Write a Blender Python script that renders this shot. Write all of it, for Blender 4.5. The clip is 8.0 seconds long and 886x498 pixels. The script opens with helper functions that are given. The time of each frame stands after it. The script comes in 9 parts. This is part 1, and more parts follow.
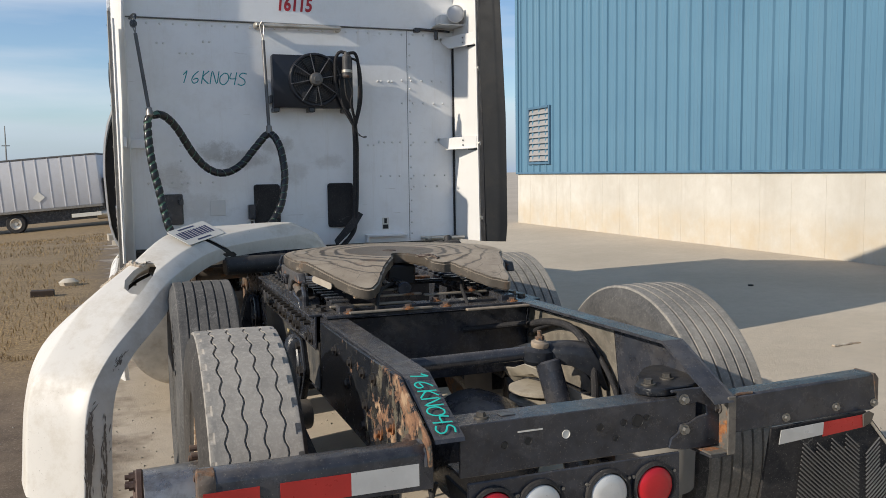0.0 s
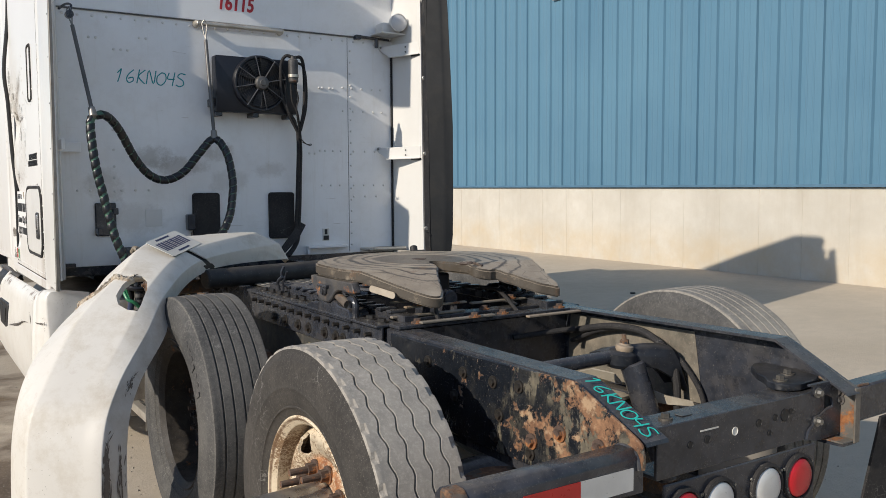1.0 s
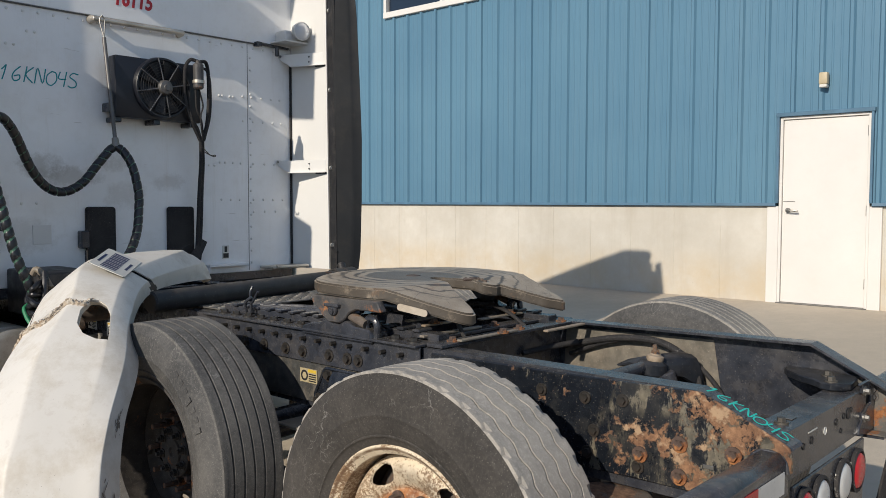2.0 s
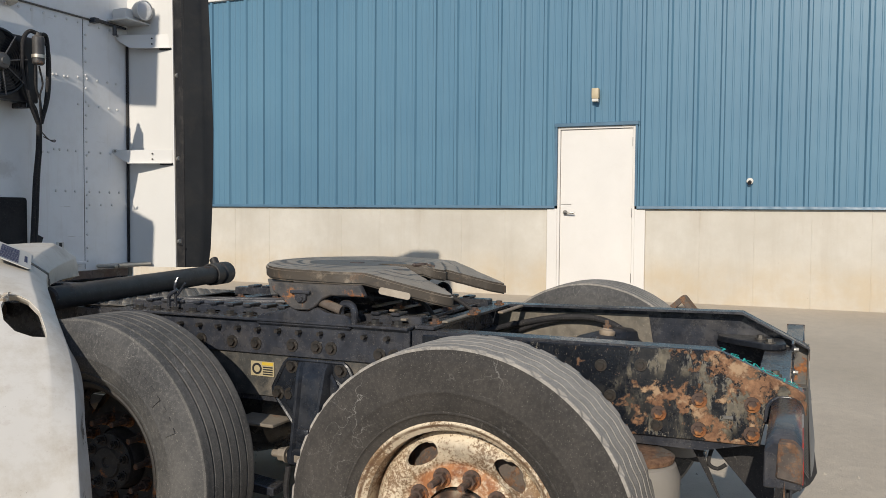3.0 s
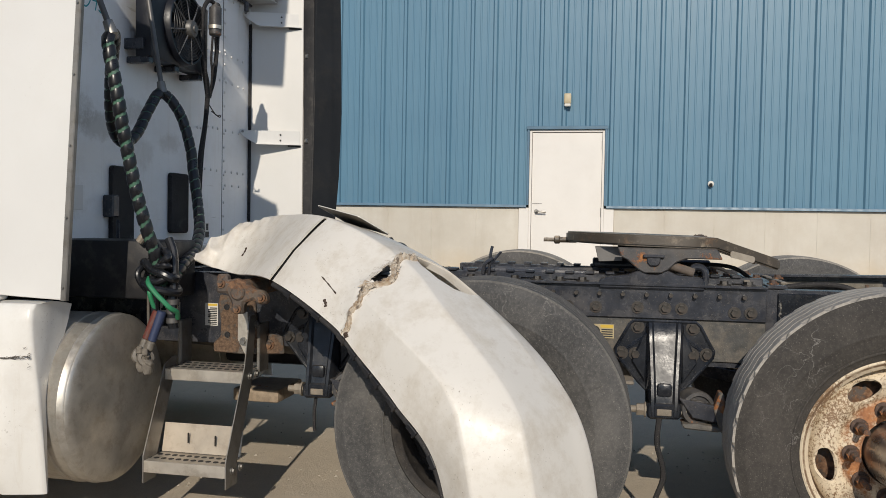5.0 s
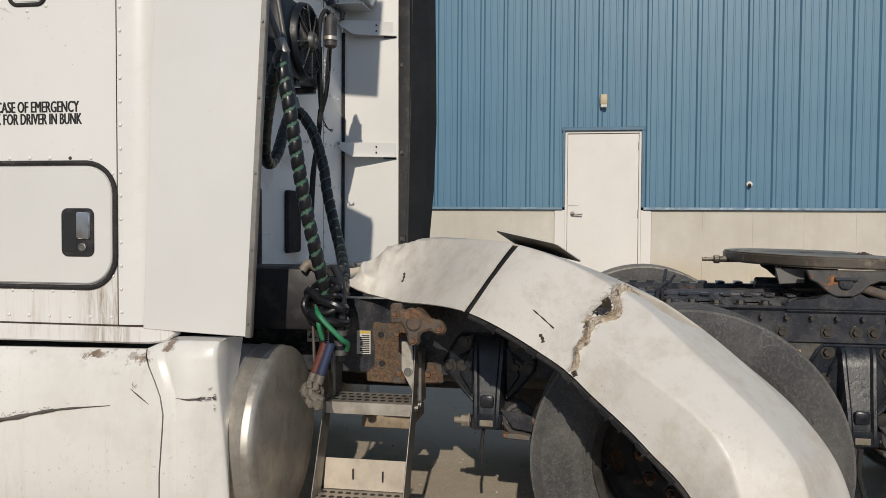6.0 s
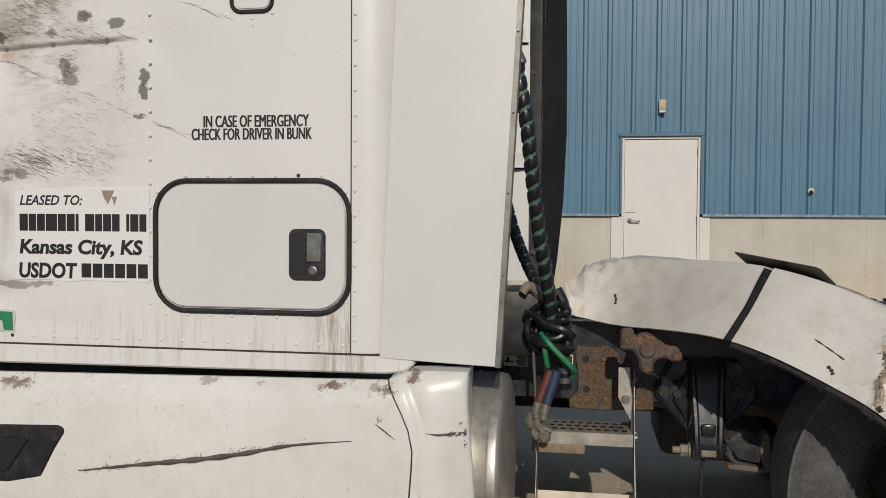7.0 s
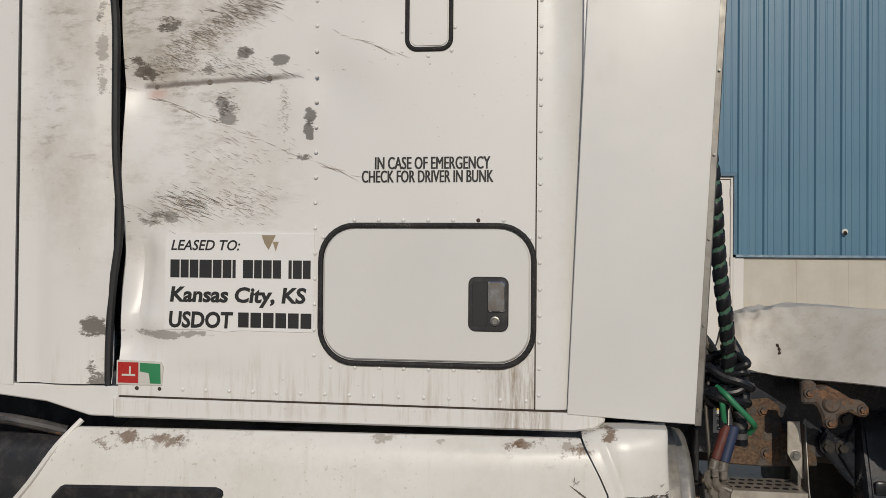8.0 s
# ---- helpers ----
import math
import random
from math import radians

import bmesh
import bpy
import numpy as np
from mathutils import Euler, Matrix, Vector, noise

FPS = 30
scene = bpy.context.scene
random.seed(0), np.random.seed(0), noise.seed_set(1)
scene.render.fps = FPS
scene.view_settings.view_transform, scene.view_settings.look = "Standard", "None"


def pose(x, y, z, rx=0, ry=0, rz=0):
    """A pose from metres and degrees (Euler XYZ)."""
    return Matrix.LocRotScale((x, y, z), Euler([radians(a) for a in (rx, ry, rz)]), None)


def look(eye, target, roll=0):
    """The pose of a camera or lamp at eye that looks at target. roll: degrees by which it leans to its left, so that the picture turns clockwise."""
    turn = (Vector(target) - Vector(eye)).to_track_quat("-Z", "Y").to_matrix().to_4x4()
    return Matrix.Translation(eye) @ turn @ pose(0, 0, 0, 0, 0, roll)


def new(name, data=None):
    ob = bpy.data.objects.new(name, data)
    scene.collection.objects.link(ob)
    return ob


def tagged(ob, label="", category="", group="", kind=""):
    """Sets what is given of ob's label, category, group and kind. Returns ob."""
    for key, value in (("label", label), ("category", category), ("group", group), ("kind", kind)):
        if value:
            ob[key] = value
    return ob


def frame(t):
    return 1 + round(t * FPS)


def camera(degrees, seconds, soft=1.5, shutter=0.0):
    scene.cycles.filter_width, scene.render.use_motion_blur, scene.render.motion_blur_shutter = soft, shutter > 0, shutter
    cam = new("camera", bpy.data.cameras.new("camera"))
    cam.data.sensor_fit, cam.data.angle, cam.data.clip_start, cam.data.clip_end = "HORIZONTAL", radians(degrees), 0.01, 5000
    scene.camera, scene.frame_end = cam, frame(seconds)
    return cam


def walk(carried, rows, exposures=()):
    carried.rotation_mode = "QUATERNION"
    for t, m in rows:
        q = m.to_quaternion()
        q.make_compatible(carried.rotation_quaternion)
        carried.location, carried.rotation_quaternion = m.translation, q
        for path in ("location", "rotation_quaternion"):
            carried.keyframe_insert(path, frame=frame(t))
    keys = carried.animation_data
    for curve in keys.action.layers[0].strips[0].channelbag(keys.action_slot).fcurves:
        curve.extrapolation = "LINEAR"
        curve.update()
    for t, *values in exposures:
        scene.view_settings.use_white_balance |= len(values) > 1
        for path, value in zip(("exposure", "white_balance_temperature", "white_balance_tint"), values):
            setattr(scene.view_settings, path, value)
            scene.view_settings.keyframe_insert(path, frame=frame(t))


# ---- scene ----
cam = camera(55.8, 8.0, soft=0.5)
PATH = [
    (0, (-1.067, -2.674, 1.521), (-0.372, -0.808, 1.338), -0.82),
    (0.5, (-1.471, -2.431, 1.504), (-0.574, -0.652, 1.334), -0.55),
    (1, (-1.861, -2.208, 1.494), (-0.769, -0.539, 1.343), -0.27),
    (1.2, (-2.017, -2.108, 1.518), (-0.847, -0.492, 1.374), -0.24),
    (2.3, (-2.634, -1.376, 1.459), (-1.028, -0.189, 1.357), 0.27),
    (2.5, (-2.750, -1.261, 1.442), (-1.069, -0.182, 1.343), 0.34),
    (3, (-2.959, -0.852, 1.390), (-1.122, -0.065, 1.303), 0.45),
    (3.5, (-3.217, -0.358, 1.346), (-1.298, 0.198, 1.262), 0.61),
    (4, (-3.518, 0.051, 1.306), (-1.569, 0.492, 1.225), 0.69),
    (4.5, (-3.670, 0.552, 1.231), (-1.711, 0.949, 1.152), 0.62),
    (4.7, (-3.671, 0.690, 1.214), (-1.713, 1.093, 1.154), 1.02),
    (5.8, (-3.715, 1.495, 1.274), (-1.750, 1.859, 1.205), 0.45),
    (6, (-3.680, 1.645, 1.314), (-1.712, 1.995, 1.244), 0.35),
    (6.5, (-3.662, 2.056, 1.302), (-1.693, 2.397, 1.232), 0.36),
    (7, (-3.650, 2.484, 1.370), (-1.678, 2.814, 1.305), 0.37),
    (7.5, (-3.531, 2.849, 1.386), (-1.557, 3.166, 1.347), 0.48),
    (8, (-3.605, 3.106, 1.395), (-1.627, 3.398, 1.420), 0.50),
]
walk(cam, [(t, look(eye, target, roll)) for t, eye, target, roll in PATH],
     exposures=[(0.0, 0.10), (1.0, 0.01), (2.5, -0.10), (3.5, -0.20), (4.5, -0.24), (6.0, -0.54), (7.0, -0.80), (8.0, -0.90)])

# ---- world, sun, exposure ----
SUN_ELEV, SUN_AZ = radians(26.5), math.atan2(-1.0, -0.13)   # direction towards the sun: mostly -x, a little -y
world = bpy.data.worlds.new("sky")
scene.world = world
world.use_nodes = True
wn = world.node_tree
sky = wn.nodes.new("ShaderNodeTexSky")
sky.sky_type = "NISHITA"
sky.sun_disc = False
sky.sun_elevation = SUN_ELEV
sky.sun_rotation = SUN_AZ
sky.air_density, sky.dust_density, sky.ozone_density = 1.0, 0.25, 3.0
bgn = wn.nodes["Background"]
bgn.inputs["Strength"].default_value = 0.122
# thin streaky high cloud over the blue
tcw = wn.nodes.new("ShaderNodeTexCoord")
mpw = wn.nodes.new("ShaderNodeMapping")
mpw.inputs["Scale"].default_value = (1.2, 1.2, 9.0)
clw = wn.nodes.new("ShaderNodeTexNoise")
clw.inputs["Scale"].default_value = 1.6
clw.inputs["Detail"].default_value = 6
rmw = wn.nodes.new("ShaderNodeMapRange")
rmw.inputs[1].default_value, rmw.inputs[2].default_value = 0.45, 0.75
rmw.inputs[3].default_value, rmw.inputs[4].default_value = 0.0, 0.95
mxw = wn.nodes.new("ShaderNodeMixRGB")
mxw.inputs[2].default_value = (5.6, 6.0, 6.6, 1)
wn.links.new(tcw.outputs["Generated"], mpw.inputs[0])
wn.links.new(mpw.outputs[0], clw.inputs["Vector"])
wn.links.new(clw.outputs["Fac"], rmw.inputs[0])
wn.links.new(rmw.outputs[0], mxw.inputs[0])
tnw = wn.nodes.new("ShaderNodeMixRGB")
tnw.blend_type = "MULTIPLY"
tnw.inputs[0].default_value = 1.0
tnw.inputs[2].default_value = (0.99, 1.0, 1.045, 1)
wn.links.new(sky.outputs[0], tnw.inputs[1])
wn.links.new(tnw.outputs[0], mxw.inputs[1])
# pale haze low over the horizon
szw = wn.nodes.new("ShaderNodeSeparateXYZ")
hzw = wn.nodes.new("ShaderNodeMapRange")
hzw.inputs[1].default_value, hzw.inputs[2].default_value = 0.0, 0.08
hzw.inputs[3].default_value, hzw.inputs[4].default_value = 0.85, 0.0
mhw = wn.nodes.new("ShaderNodeMixRGB")
mhw.inputs[2].default_value = (2.5, 3.4, 4.9, 1)
wn.links.new(tcw.outputs["Generated"], szw.inputs[0])
wn.links.new(szw.outputs[2], hzw.inputs[0])
wn.links.new(hzw.outputs[0], mhw.inputs[0])
wn.links.new(mxw.outputs[0], mhw.inputs[1])
wn.links.new(mhw.outputs[0], bgn.inputs["Color"])
sun = new("sun", bpy.data.lights.new("sun", "SUN"))
sun.data.energy, sun.data.angle, sun.data.color = 4.3, radians(0.53), (1.0, 0.905, 0.775)
SUN_DIR = Vector((-0.9917 * math.cos(SUN_ELEV), -0.129 * math.cos(SUN_ELEV), math.sin(SUN_ELEV)))
sun.matrix_world = Matrix.Translation((-30, -8, 30)) @ (-SUN_DIR).to_track_quat("-Z", "Y").to_matrix().to_4x4()


# ---- materials ----
class Mat:
    """A small builder for procedural materials in object space."""

    def __init__(self, name, rough=0.5, metal=0.0, spec=0.5):
        self.m = bpy.data.materials.new(name)
        self.m.use_nodes = True
        self.n = self.m.node_tree.nodes
        self.l = self.m.node_tree.links
        self.b = self.n["Principled BSDF"]
        self.b.inputs["Roughness"].default_value = rough
        self.b.inputs["Metallic"].default_value = metal
        self.b.inputs["Specular IOR Level"].default_value = spec
        self.tc = self.n.new("ShaderNodeTexCoord")
        self.bump_in = None

    def vec(self, scale=(1, 1, 1), rot=(0, 0, 0)):
        mp = self.n.new("ShaderNodeMapping")
        mp.inputs["Scale"].default_value = scale
        mp.inputs["Rotation"].default_value = rot
        self.l.new(self.tc.outputs["Object"], mp.inputs[0])
        return mp.outputs[0]

    def noise(self, scale, detail=4, rough=0.6, stretch=(1, 1, 1), rot=(0, 0, 0), distort=0.0):
        t = self.n.new("ShaderNodeTexNoise")
        t.inputs["Scale"].default_value = scale
        t.inputs["Detail"].default_value = detail
        t.inputs["Roughness"].default_value = rough
        t.inputs["Distortion"].default_value = distort
        self.l.new(self.vec(stretch, rot), t.inputs["Vector"])
        return t.outputs["Fac"]

    def voronoi(self, scale, feature="F1", stretch=(1, 1, 1)):
        t = self.n.new("ShaderNodeTexVoronoi")
        t.feature = feature
        t.inputs["Scale"].default_value = scale
        self.l.new(self.vec(stretch), t.inputs["Vector"])
        return t.outputs["Distance"]

    def rng(self, src, lo, hi, a=0.0, b=1.0):
        t = self.n.new("ShaderNodeMapRange")
        t.inputs[1].default_value, t.inputs[2].default_value = lo, hi
        t.inputs[3].default_value, t.inputs[4].default_value = a, b
        self.l.new(src, t.inputs[0])
        return t.outputs[0]

    def mul(self, a, b, op="MULTIPLY"):
        t = self.n.new("ShaderNodeMath")
        t.operation = op
        for i, v in enumerate((a, b)):
            if isinstance(v, (int, float)):
                t.inputs[i].default_value = v
            else:
                self.l.new(v, t.inputs[i])
        return t.outputs[0]

    def mix(self, fac, c1, c2):
        t = self.n.new("ShaderNodeMixRGB")
        if isinstance(fac, (int, float)):
            t.inputs[0].default_value = fac
        else:
            self.l.new(fac, t.inputs[0])
        for i, c in ((1, c1), (2, c2)):
            if isinstance(c, tuple):
                t.inputs[i].default_value = (*c, 1)
            else:
                self.l.new(c, t.inputs[i])
        return t.outputs[0]

    def xyz(self, axis):
        t = self.n.new("ShaderNodeSeparateXYZ")
        self.l.new(self.tc.outputs["Object"], t.inputs[0])
        return t.outputs["XYZ".index(axis)]

    def random(self):
        return self.n.new("ShaderNodeObjectInfo").outputs["Random"]

    def color(self, c):
        if isinstance(c, tuple):
            self.b.inputs["Base Color"].default_value = (*c, 1)
        else:
            self.l.new(c, self.b.inputs["Base Color"])
        return self

    def rough(self, r):
        self.l.new(r, self.b.inputs["Roughness"])
        return self

    def metal(self, r):
        self.l.new(r, self.b.inputs["Metallic"])
        return self

    def bump(self, h, strength=0.3, dist=0.002):
        t = self.n.new("ShaderNodeBump")
        t.inputs["Strength"].default_value = strength
        t.inputs["Distance"].default_value = dist
        self.l.new(h, t.inputs["Height"])
        if self.bump_in:
            self.l.new(self.bump_in, t.inputs["Normal"])
        self.bump_in = t.outputs[0]
        self.l.new(self.bump_in, self.b.inputs["Normal"])
        return self


def simple(name, c, rough=0.5, metal=0.0, var=0.25, scale=12.0, bump=0.15, dist=0.001, dirt=None, dirt_amt=0.4):
    """A paint, rubber or metal with two scales of variation and an optional second colour of dirt."""
    k = Mat(name, rough, metal)
    fine = k.rng(k.noise(scale * 6, 3), 0.3, 0.7)
    big = k.rng(k.noise(scale * 0.35, 5), 0.35, 0.68)
    dark = tuple(v * (1 - var) for v in c)
    col = k.mix(big, dark, c)
    col = k.mix(k.mul(fine, var * 0.6), col, tuple(min(1, v * 1.15) for v in c))
    if dirt:
        d = k.mul(k.rng(k.noise(scale * 0.8, 8, 0.75), 0.5, 0.62), dirt_amt)
        col = k.mix(d, col, dirt)
    k.color(col)
    k.rough(k.rng(k.noise(scale * 1.5, 4), 0.3, 0.7, max(0.04, rough - 0.1), min(1, rough + 0.12)))
    if bump:
        k.bump(k.noise(scale * 10, 3), bump, dist)
    return k.m


def concrete_mat():
    k = Mat("cast_concrete", 0.9)
    big = k.rng(k.noise(0.8, 6, 0.65), 0.35, 0.68)
    mid = k.rng(k.noise(5, 6, 0.7), 0.35, 0.7)
    col = k.mix(big, (0.49, 0.46, 0.40), (0.61, 0.58, 0.515))
    col = k.mix(k.mul(mid, 0.35), col, (0.44, 0.39, 0.31))
    streak = k.rng(k.noise(3.0, 5, 0.7, (1, 1, 0.12)), 0.52, 0.72)
    col = k.mix(k.mul(streak, 0.35), col, (0.40, 0.35, 0.28))
    low = k.mul(k.rng(k.xyz("Z"), 0.33, 0.62, 1.0, 0.0), k.rng(k.noise(2.2, 5, 0.7), 0.3, 0.65))
    col = k.mix(k.mul(low, 0.55), col, (0.50, 0.39, 0.24))
    spot = k.rng(k.voronoi(9), 0.02, 0.06, 1, 0)
    spot = k.mul(spot, k.rng(k.noise(1.7, 2), 0.5, 0.6))
    col = k.mix(k.mul(spot, 0.5), col, (0.28, 0.22, 0.16))
    k.color(col)
    k.bump(k.noise(60, 5, 0.7), 0.35, 0.003).bump(k.noise(2.5, 3), 0.3, 0.01)
    return k.m


def ground_mat():
    k = Mat("yard_ground", 0.95)
    x = k.xyz("X")
    wob = k.mul(k.rng(k.noise(0.7, 5, 0.65), 0.3, 0.7, -0.5, 0.5), 1.0)
    xx = k.mul(x, wob, "ADD")
    # concrete apron
    big = k.rng(k.noise(0.45, 6, 0.65), 0.35, 0.68)
    c = k.mix(big, (0.43, 0.365, 0.28), (0.54, 0.465, 0.365))
    c = k.mix(k.mul(k.rng(k.noise(9, 6, 0.75), 0.4, 0.7), 0.4), c, (0.36, 0.31, 0.25))
    c = k.mix(k.mul(k.rng(k.noise(120, 2), 0.6, 0.75), 0.35), c, (0.20, 0.17, 0.14))
    # dirt
    d = k.mix(k.rng(k.noise(3, 7, 0.7), 0.35, 0.7), (0.085, 0.060, 0.040), (0.175, 0.130, 0.088))
    d = k.mix(k.mul(k.rng(k.noise(60, 3), 0.55, 0.75), 0.5), d, (0.42, 0.35, 0.27))
    # dry grass
    g = k.mix(k.rng(k.noise(2.0, 8, 0.75), 0.35, 0.7), (0.105, 0.070, 0.036), (0.235, 0.160, 0.085))
    g = k.mix(k.rng(k.noise(38, 6, 0.8, (1, 0.5, 1)), 0.42, 0.66), g, (0.37, 0.265, 0.125))
    g = k.mix(k.mul(k.rng(k.noise(14, 6, 0.8), 0.52, 0.66), 0.7), g, (0.085, 0.058, 0.03))
    fd = k.rng(xx, -1.45, -1.1)
    fg = k.mul(k.rng(xx, -1.75, -1.35), k.rng(k.xyz("Y"), 5.5, 3.5), "MAXIMUM")
    col = k.mix(fg, g, d)
    col = k.mix(fd, col, c)
    k.color(col)
    k.bump(k.noise(90, 4, 0.7), 0.5, 0.006).bump(k.noise(7, 5), 0.3, 0.02)
    return k.m


def white_paint(name, base=(0.80, 0.79, 0.76), rough=0.32, dirt=0.35, rust=0.0, scale=1.0):
    k = Mat(name, rough)
    big = k.rng(k.noise(1.3 * scale, 5, 0.6), 0.35, 0.7)
    col = k.mix(big, tuple(v * 0.93 for v in base), base)
    film = k.rng(k.noise(4 * scale, 8, 0.75), 0.47, 0.7)
    col = k.mix(k.mul(film, dirt * 0.5), col, (0.46, 0.40, 0.31))
    fleck = k.rng(k.noise(70 * scale, 3, 0.6), 0.66, 0.74)
    fleck = k.mul(fleck, k.rng(k.noise(3 * scale, 3), 0.5, 0.65))
    col = k.mix(k.mul(fleck, dirt), col, (0.18, 0.14, 0.10))
    if rust:
        r = k.rng(k.noise(9 * scale, 9, 0.75), 0.60, 0.66)
        col = k.mix(k.mul(r, rust), col, (0.22, 0.10, 0.04))
    k.color(col)
    k.rough(k.rng(film, 0, 1, rough, rough + 0.25))
    k.bump(k.noise(2.2 * scale, 3), 0.25, 0.006).bump(k.noise(160, 2), 0.08, 0.0008)
    return k.m


def skirt_mat():
    """White fairing paint with brown splashes drying along the top edge."""
    k = Mat("skirt_stained", 0.36)
    col = k.mix(k.rng(k.noise(1.5, 5), 0.35, 0.7), (0.70, 0.68, 0.63), (0.78, 0.76, 0.71))
    col = k.mix(k.mul(k.rng(k.noise(5, 8, 0.75), 0.47, 0.68), 0.22), col, (0.45, 0.38, 0.29))
    y, z = k.xyz("Y"), k.xyz("Z")
    ends = k.mul(k.mul(k.rng(y, 2.98, 3.03), k.rng(y, 3.15, 3.3, 1, 0)), k.mul(k.rng(y, 4.0, 4.15), k.rng(y, 4.4, 4.5, 1, 0)), "ADD")
    splash = k.mul(k.mul(ends, k.rng(z, 0.80, 0.86)), k.rng(k.noise(17, 9, 0.8), 0.53, 0.60))
    col = k.mix(k.mul(splash, 0.85), col, (0.14, 0.09, 0.055))
    tex = k.mul(k.noise(30, 8, 0.8, (1, 0.6, 1.0)), k.noise(9, 5, 0.7), "ADD")
    for cy, cz, ry, rz, amt in ((3.285, 0.868, 0.055, 0.016, 0.8), (3.225, 0.872, 0.030, 0.012, 0.8), (2.985, 0.902, 0.030, 0.016, 0.85), (3.065, 0.862, 0.014, 0.030, 0.7), (3.62, 0.872, 0.070, 0.012, 0.5), (3.46, 0.868, 0.05, 0.008, 0.4), (3.10, 0.868, 0.03, 0.012, 0.5), (4.36, 0.842, 0.12, 0.020, 0.8), (4.51, 0.815, 0.05, 0.03, 0.7)):
        dy = k.mul(k.mul(k.mul(y, -cy, "ADD"), 1 / ry), 2.0, "POWER")
        dz = k.mul(k.mul(k.mul(z, -cz, "ADD"), 1 / rz), 2.0, "POWER")
        spot = k.rng(k.mul(k.mul(dy, dz, "ADD"), k.mul(tex, -7.5), "ADD"), -7.6, -7.1, amt, 0.0)
        col = k.mix(spot, col, (0.16, 0.095, 0.05))
    fleck = k.mul(k.rng(k.noise(70, 3), 0.64, 0.70), k.rng(k.noise(3, 3), 0.45, 0.6))
    col = k.mix(k.mul(fleck, 0.3), col, (0.20, 0.15, 0.10))
    run = k.mul(k.rng(k.noise(20, 6, 0.75, (1, 1, 0.08)), 0.55, 0.72), 0.25)
    col = k.mix(run, col, (0.50, 0.42, 0.31))
    k.color(col)
    k.rough(k.rng(splash, 0, 1, 0.34, 0.75))
    k.bump(k.noise(2.2, 3), 0.25, 0.006).bump(k.noise(160, 2), 0.08, 0.0008)
    return k.m


def rubber_mat(name, base, dust, amount):
    """Tyre rubber: dust film, grit, pale age cracks and rub marks."""
    k = Mat(name, 0.80, 0, 0.3)
    f = k.rng(k.noise(4, 8, 0.75), 0.40, 0.68)
    col = k.mix(k.mul(f, amount * 0.7), base, dust)
    col = k.mix(k.mul(k.rng(k.noise(90, 5, 0.75), 0.48, 0.72), amount * 0.7), col, dust)
    grit = k.rng(k.noise(260, 2, 0.5), 0.66, 0.70)
    col = k.mix(k.mul(grit, 0.5 * amount + 0.15), col, (0.34, 0.31, 0.27))
    t = k.n.new("ShaderNodeTexVoronoi")
    t.feature = "DISTANCE_TO_EDGE"
    t.inputs["Scale"].default_value = 7
    w = k.n.new("ShaderNodeTexNoise")
    w.inputs["Scale"].default_value = 9
    w.inputs["Detail"].default_value = 6
    k.l.new(k.tc.outputs["Object"], w.inputs["Vector"])
    add = k.n.new("ShaderNodeMixRGB")
    add.blend_type = "ADD"
    add.inputs[0].default_value = 0.35
    k.l.new(k.tc.outputs["Object"], add.inputs[1])
    k.l.new(w.outputs["Color"], add.inputs[2])
    k.l.new(add.outputs[0], t.inputs["Vector"])
    line = k.mul(k.rng(t.outputs["Distance"], 0.004, 0.012, 1, 0), k.rng(k.noise(2.4, 3), 0.55, 0.62))
    col = k.mix(k.mul(line, 0.42), col, (0.34, 0.325, 0.30))
    scr = k.rng(k.noise(7, 9, 0.8, (1, 1, 1), (0, 0, 0), 1.5), 0.645, 0.66)
    scr = k.mul(scr, k.rng(k.noise(2.1, 2), 0.5, 0.6))
    col = k.mix(k.mul(scr, 0.6), col, (0.36, 0.34, 0.31))
    k.color(col)
    k.bump(k.noise(150, 4, 0.7), 0.5, 0.0015).bump(k.noise(14, 5), 0.3, 0.003)
    return k.m


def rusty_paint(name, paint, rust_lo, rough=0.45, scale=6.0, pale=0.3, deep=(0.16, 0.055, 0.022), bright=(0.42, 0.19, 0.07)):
    """Paint with rust breaking through, grit and road dust, and patchy tan on the upward faces."""
    k = Mat(name, rough)
    col = k.mix(k.rng(k.noise(scale * 4, 5), 0.3, 0.7), paint, tuple(v * 1.8 + 0.01 for v in paint))
    dust = k.rng(k.noise(scale * 1.4, 9, 0.75), 0.45, 0.72)
    col = k.mix(k.mul(dust, pale), col, (0.30, 0.25, 0.19))
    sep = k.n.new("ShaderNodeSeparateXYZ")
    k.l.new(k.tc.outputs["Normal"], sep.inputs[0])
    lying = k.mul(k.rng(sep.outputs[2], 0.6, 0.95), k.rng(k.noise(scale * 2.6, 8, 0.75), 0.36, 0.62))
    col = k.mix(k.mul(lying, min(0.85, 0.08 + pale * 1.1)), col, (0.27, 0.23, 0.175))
    speck = k.rng(k.noise(scale * 36, 3, 0.6), 0.64, 0.69)
    col = k.mix(k.mul(speck, 0.16 + pale * 0.6), col, (0.40, 0.36, 0.30))
    r = k.rng(k.noise(scale, 10, 0.75), rust_lo, rust_lo + 0.05)
    rc = k.mix(k.rng(k.noise(scale * 7, 5, 0.7), 0.35, 0.7), deep, bright)
    col = k.mix(r, col, rc)
    k.color(col)
    k.rough(k.mul(k.mul(r, 0.4), k.rng(dust, 0, 1, rough - 0.08, rough + 0.22), "ADD"))
    k.bump(r, 0.5, 0.0015).bump(k.noise(scale * 14, 5, 0.7), 0.35, 0.0018).bump(k.noise(scale * 2, 3), 0.2, 0.004)
    return k.m


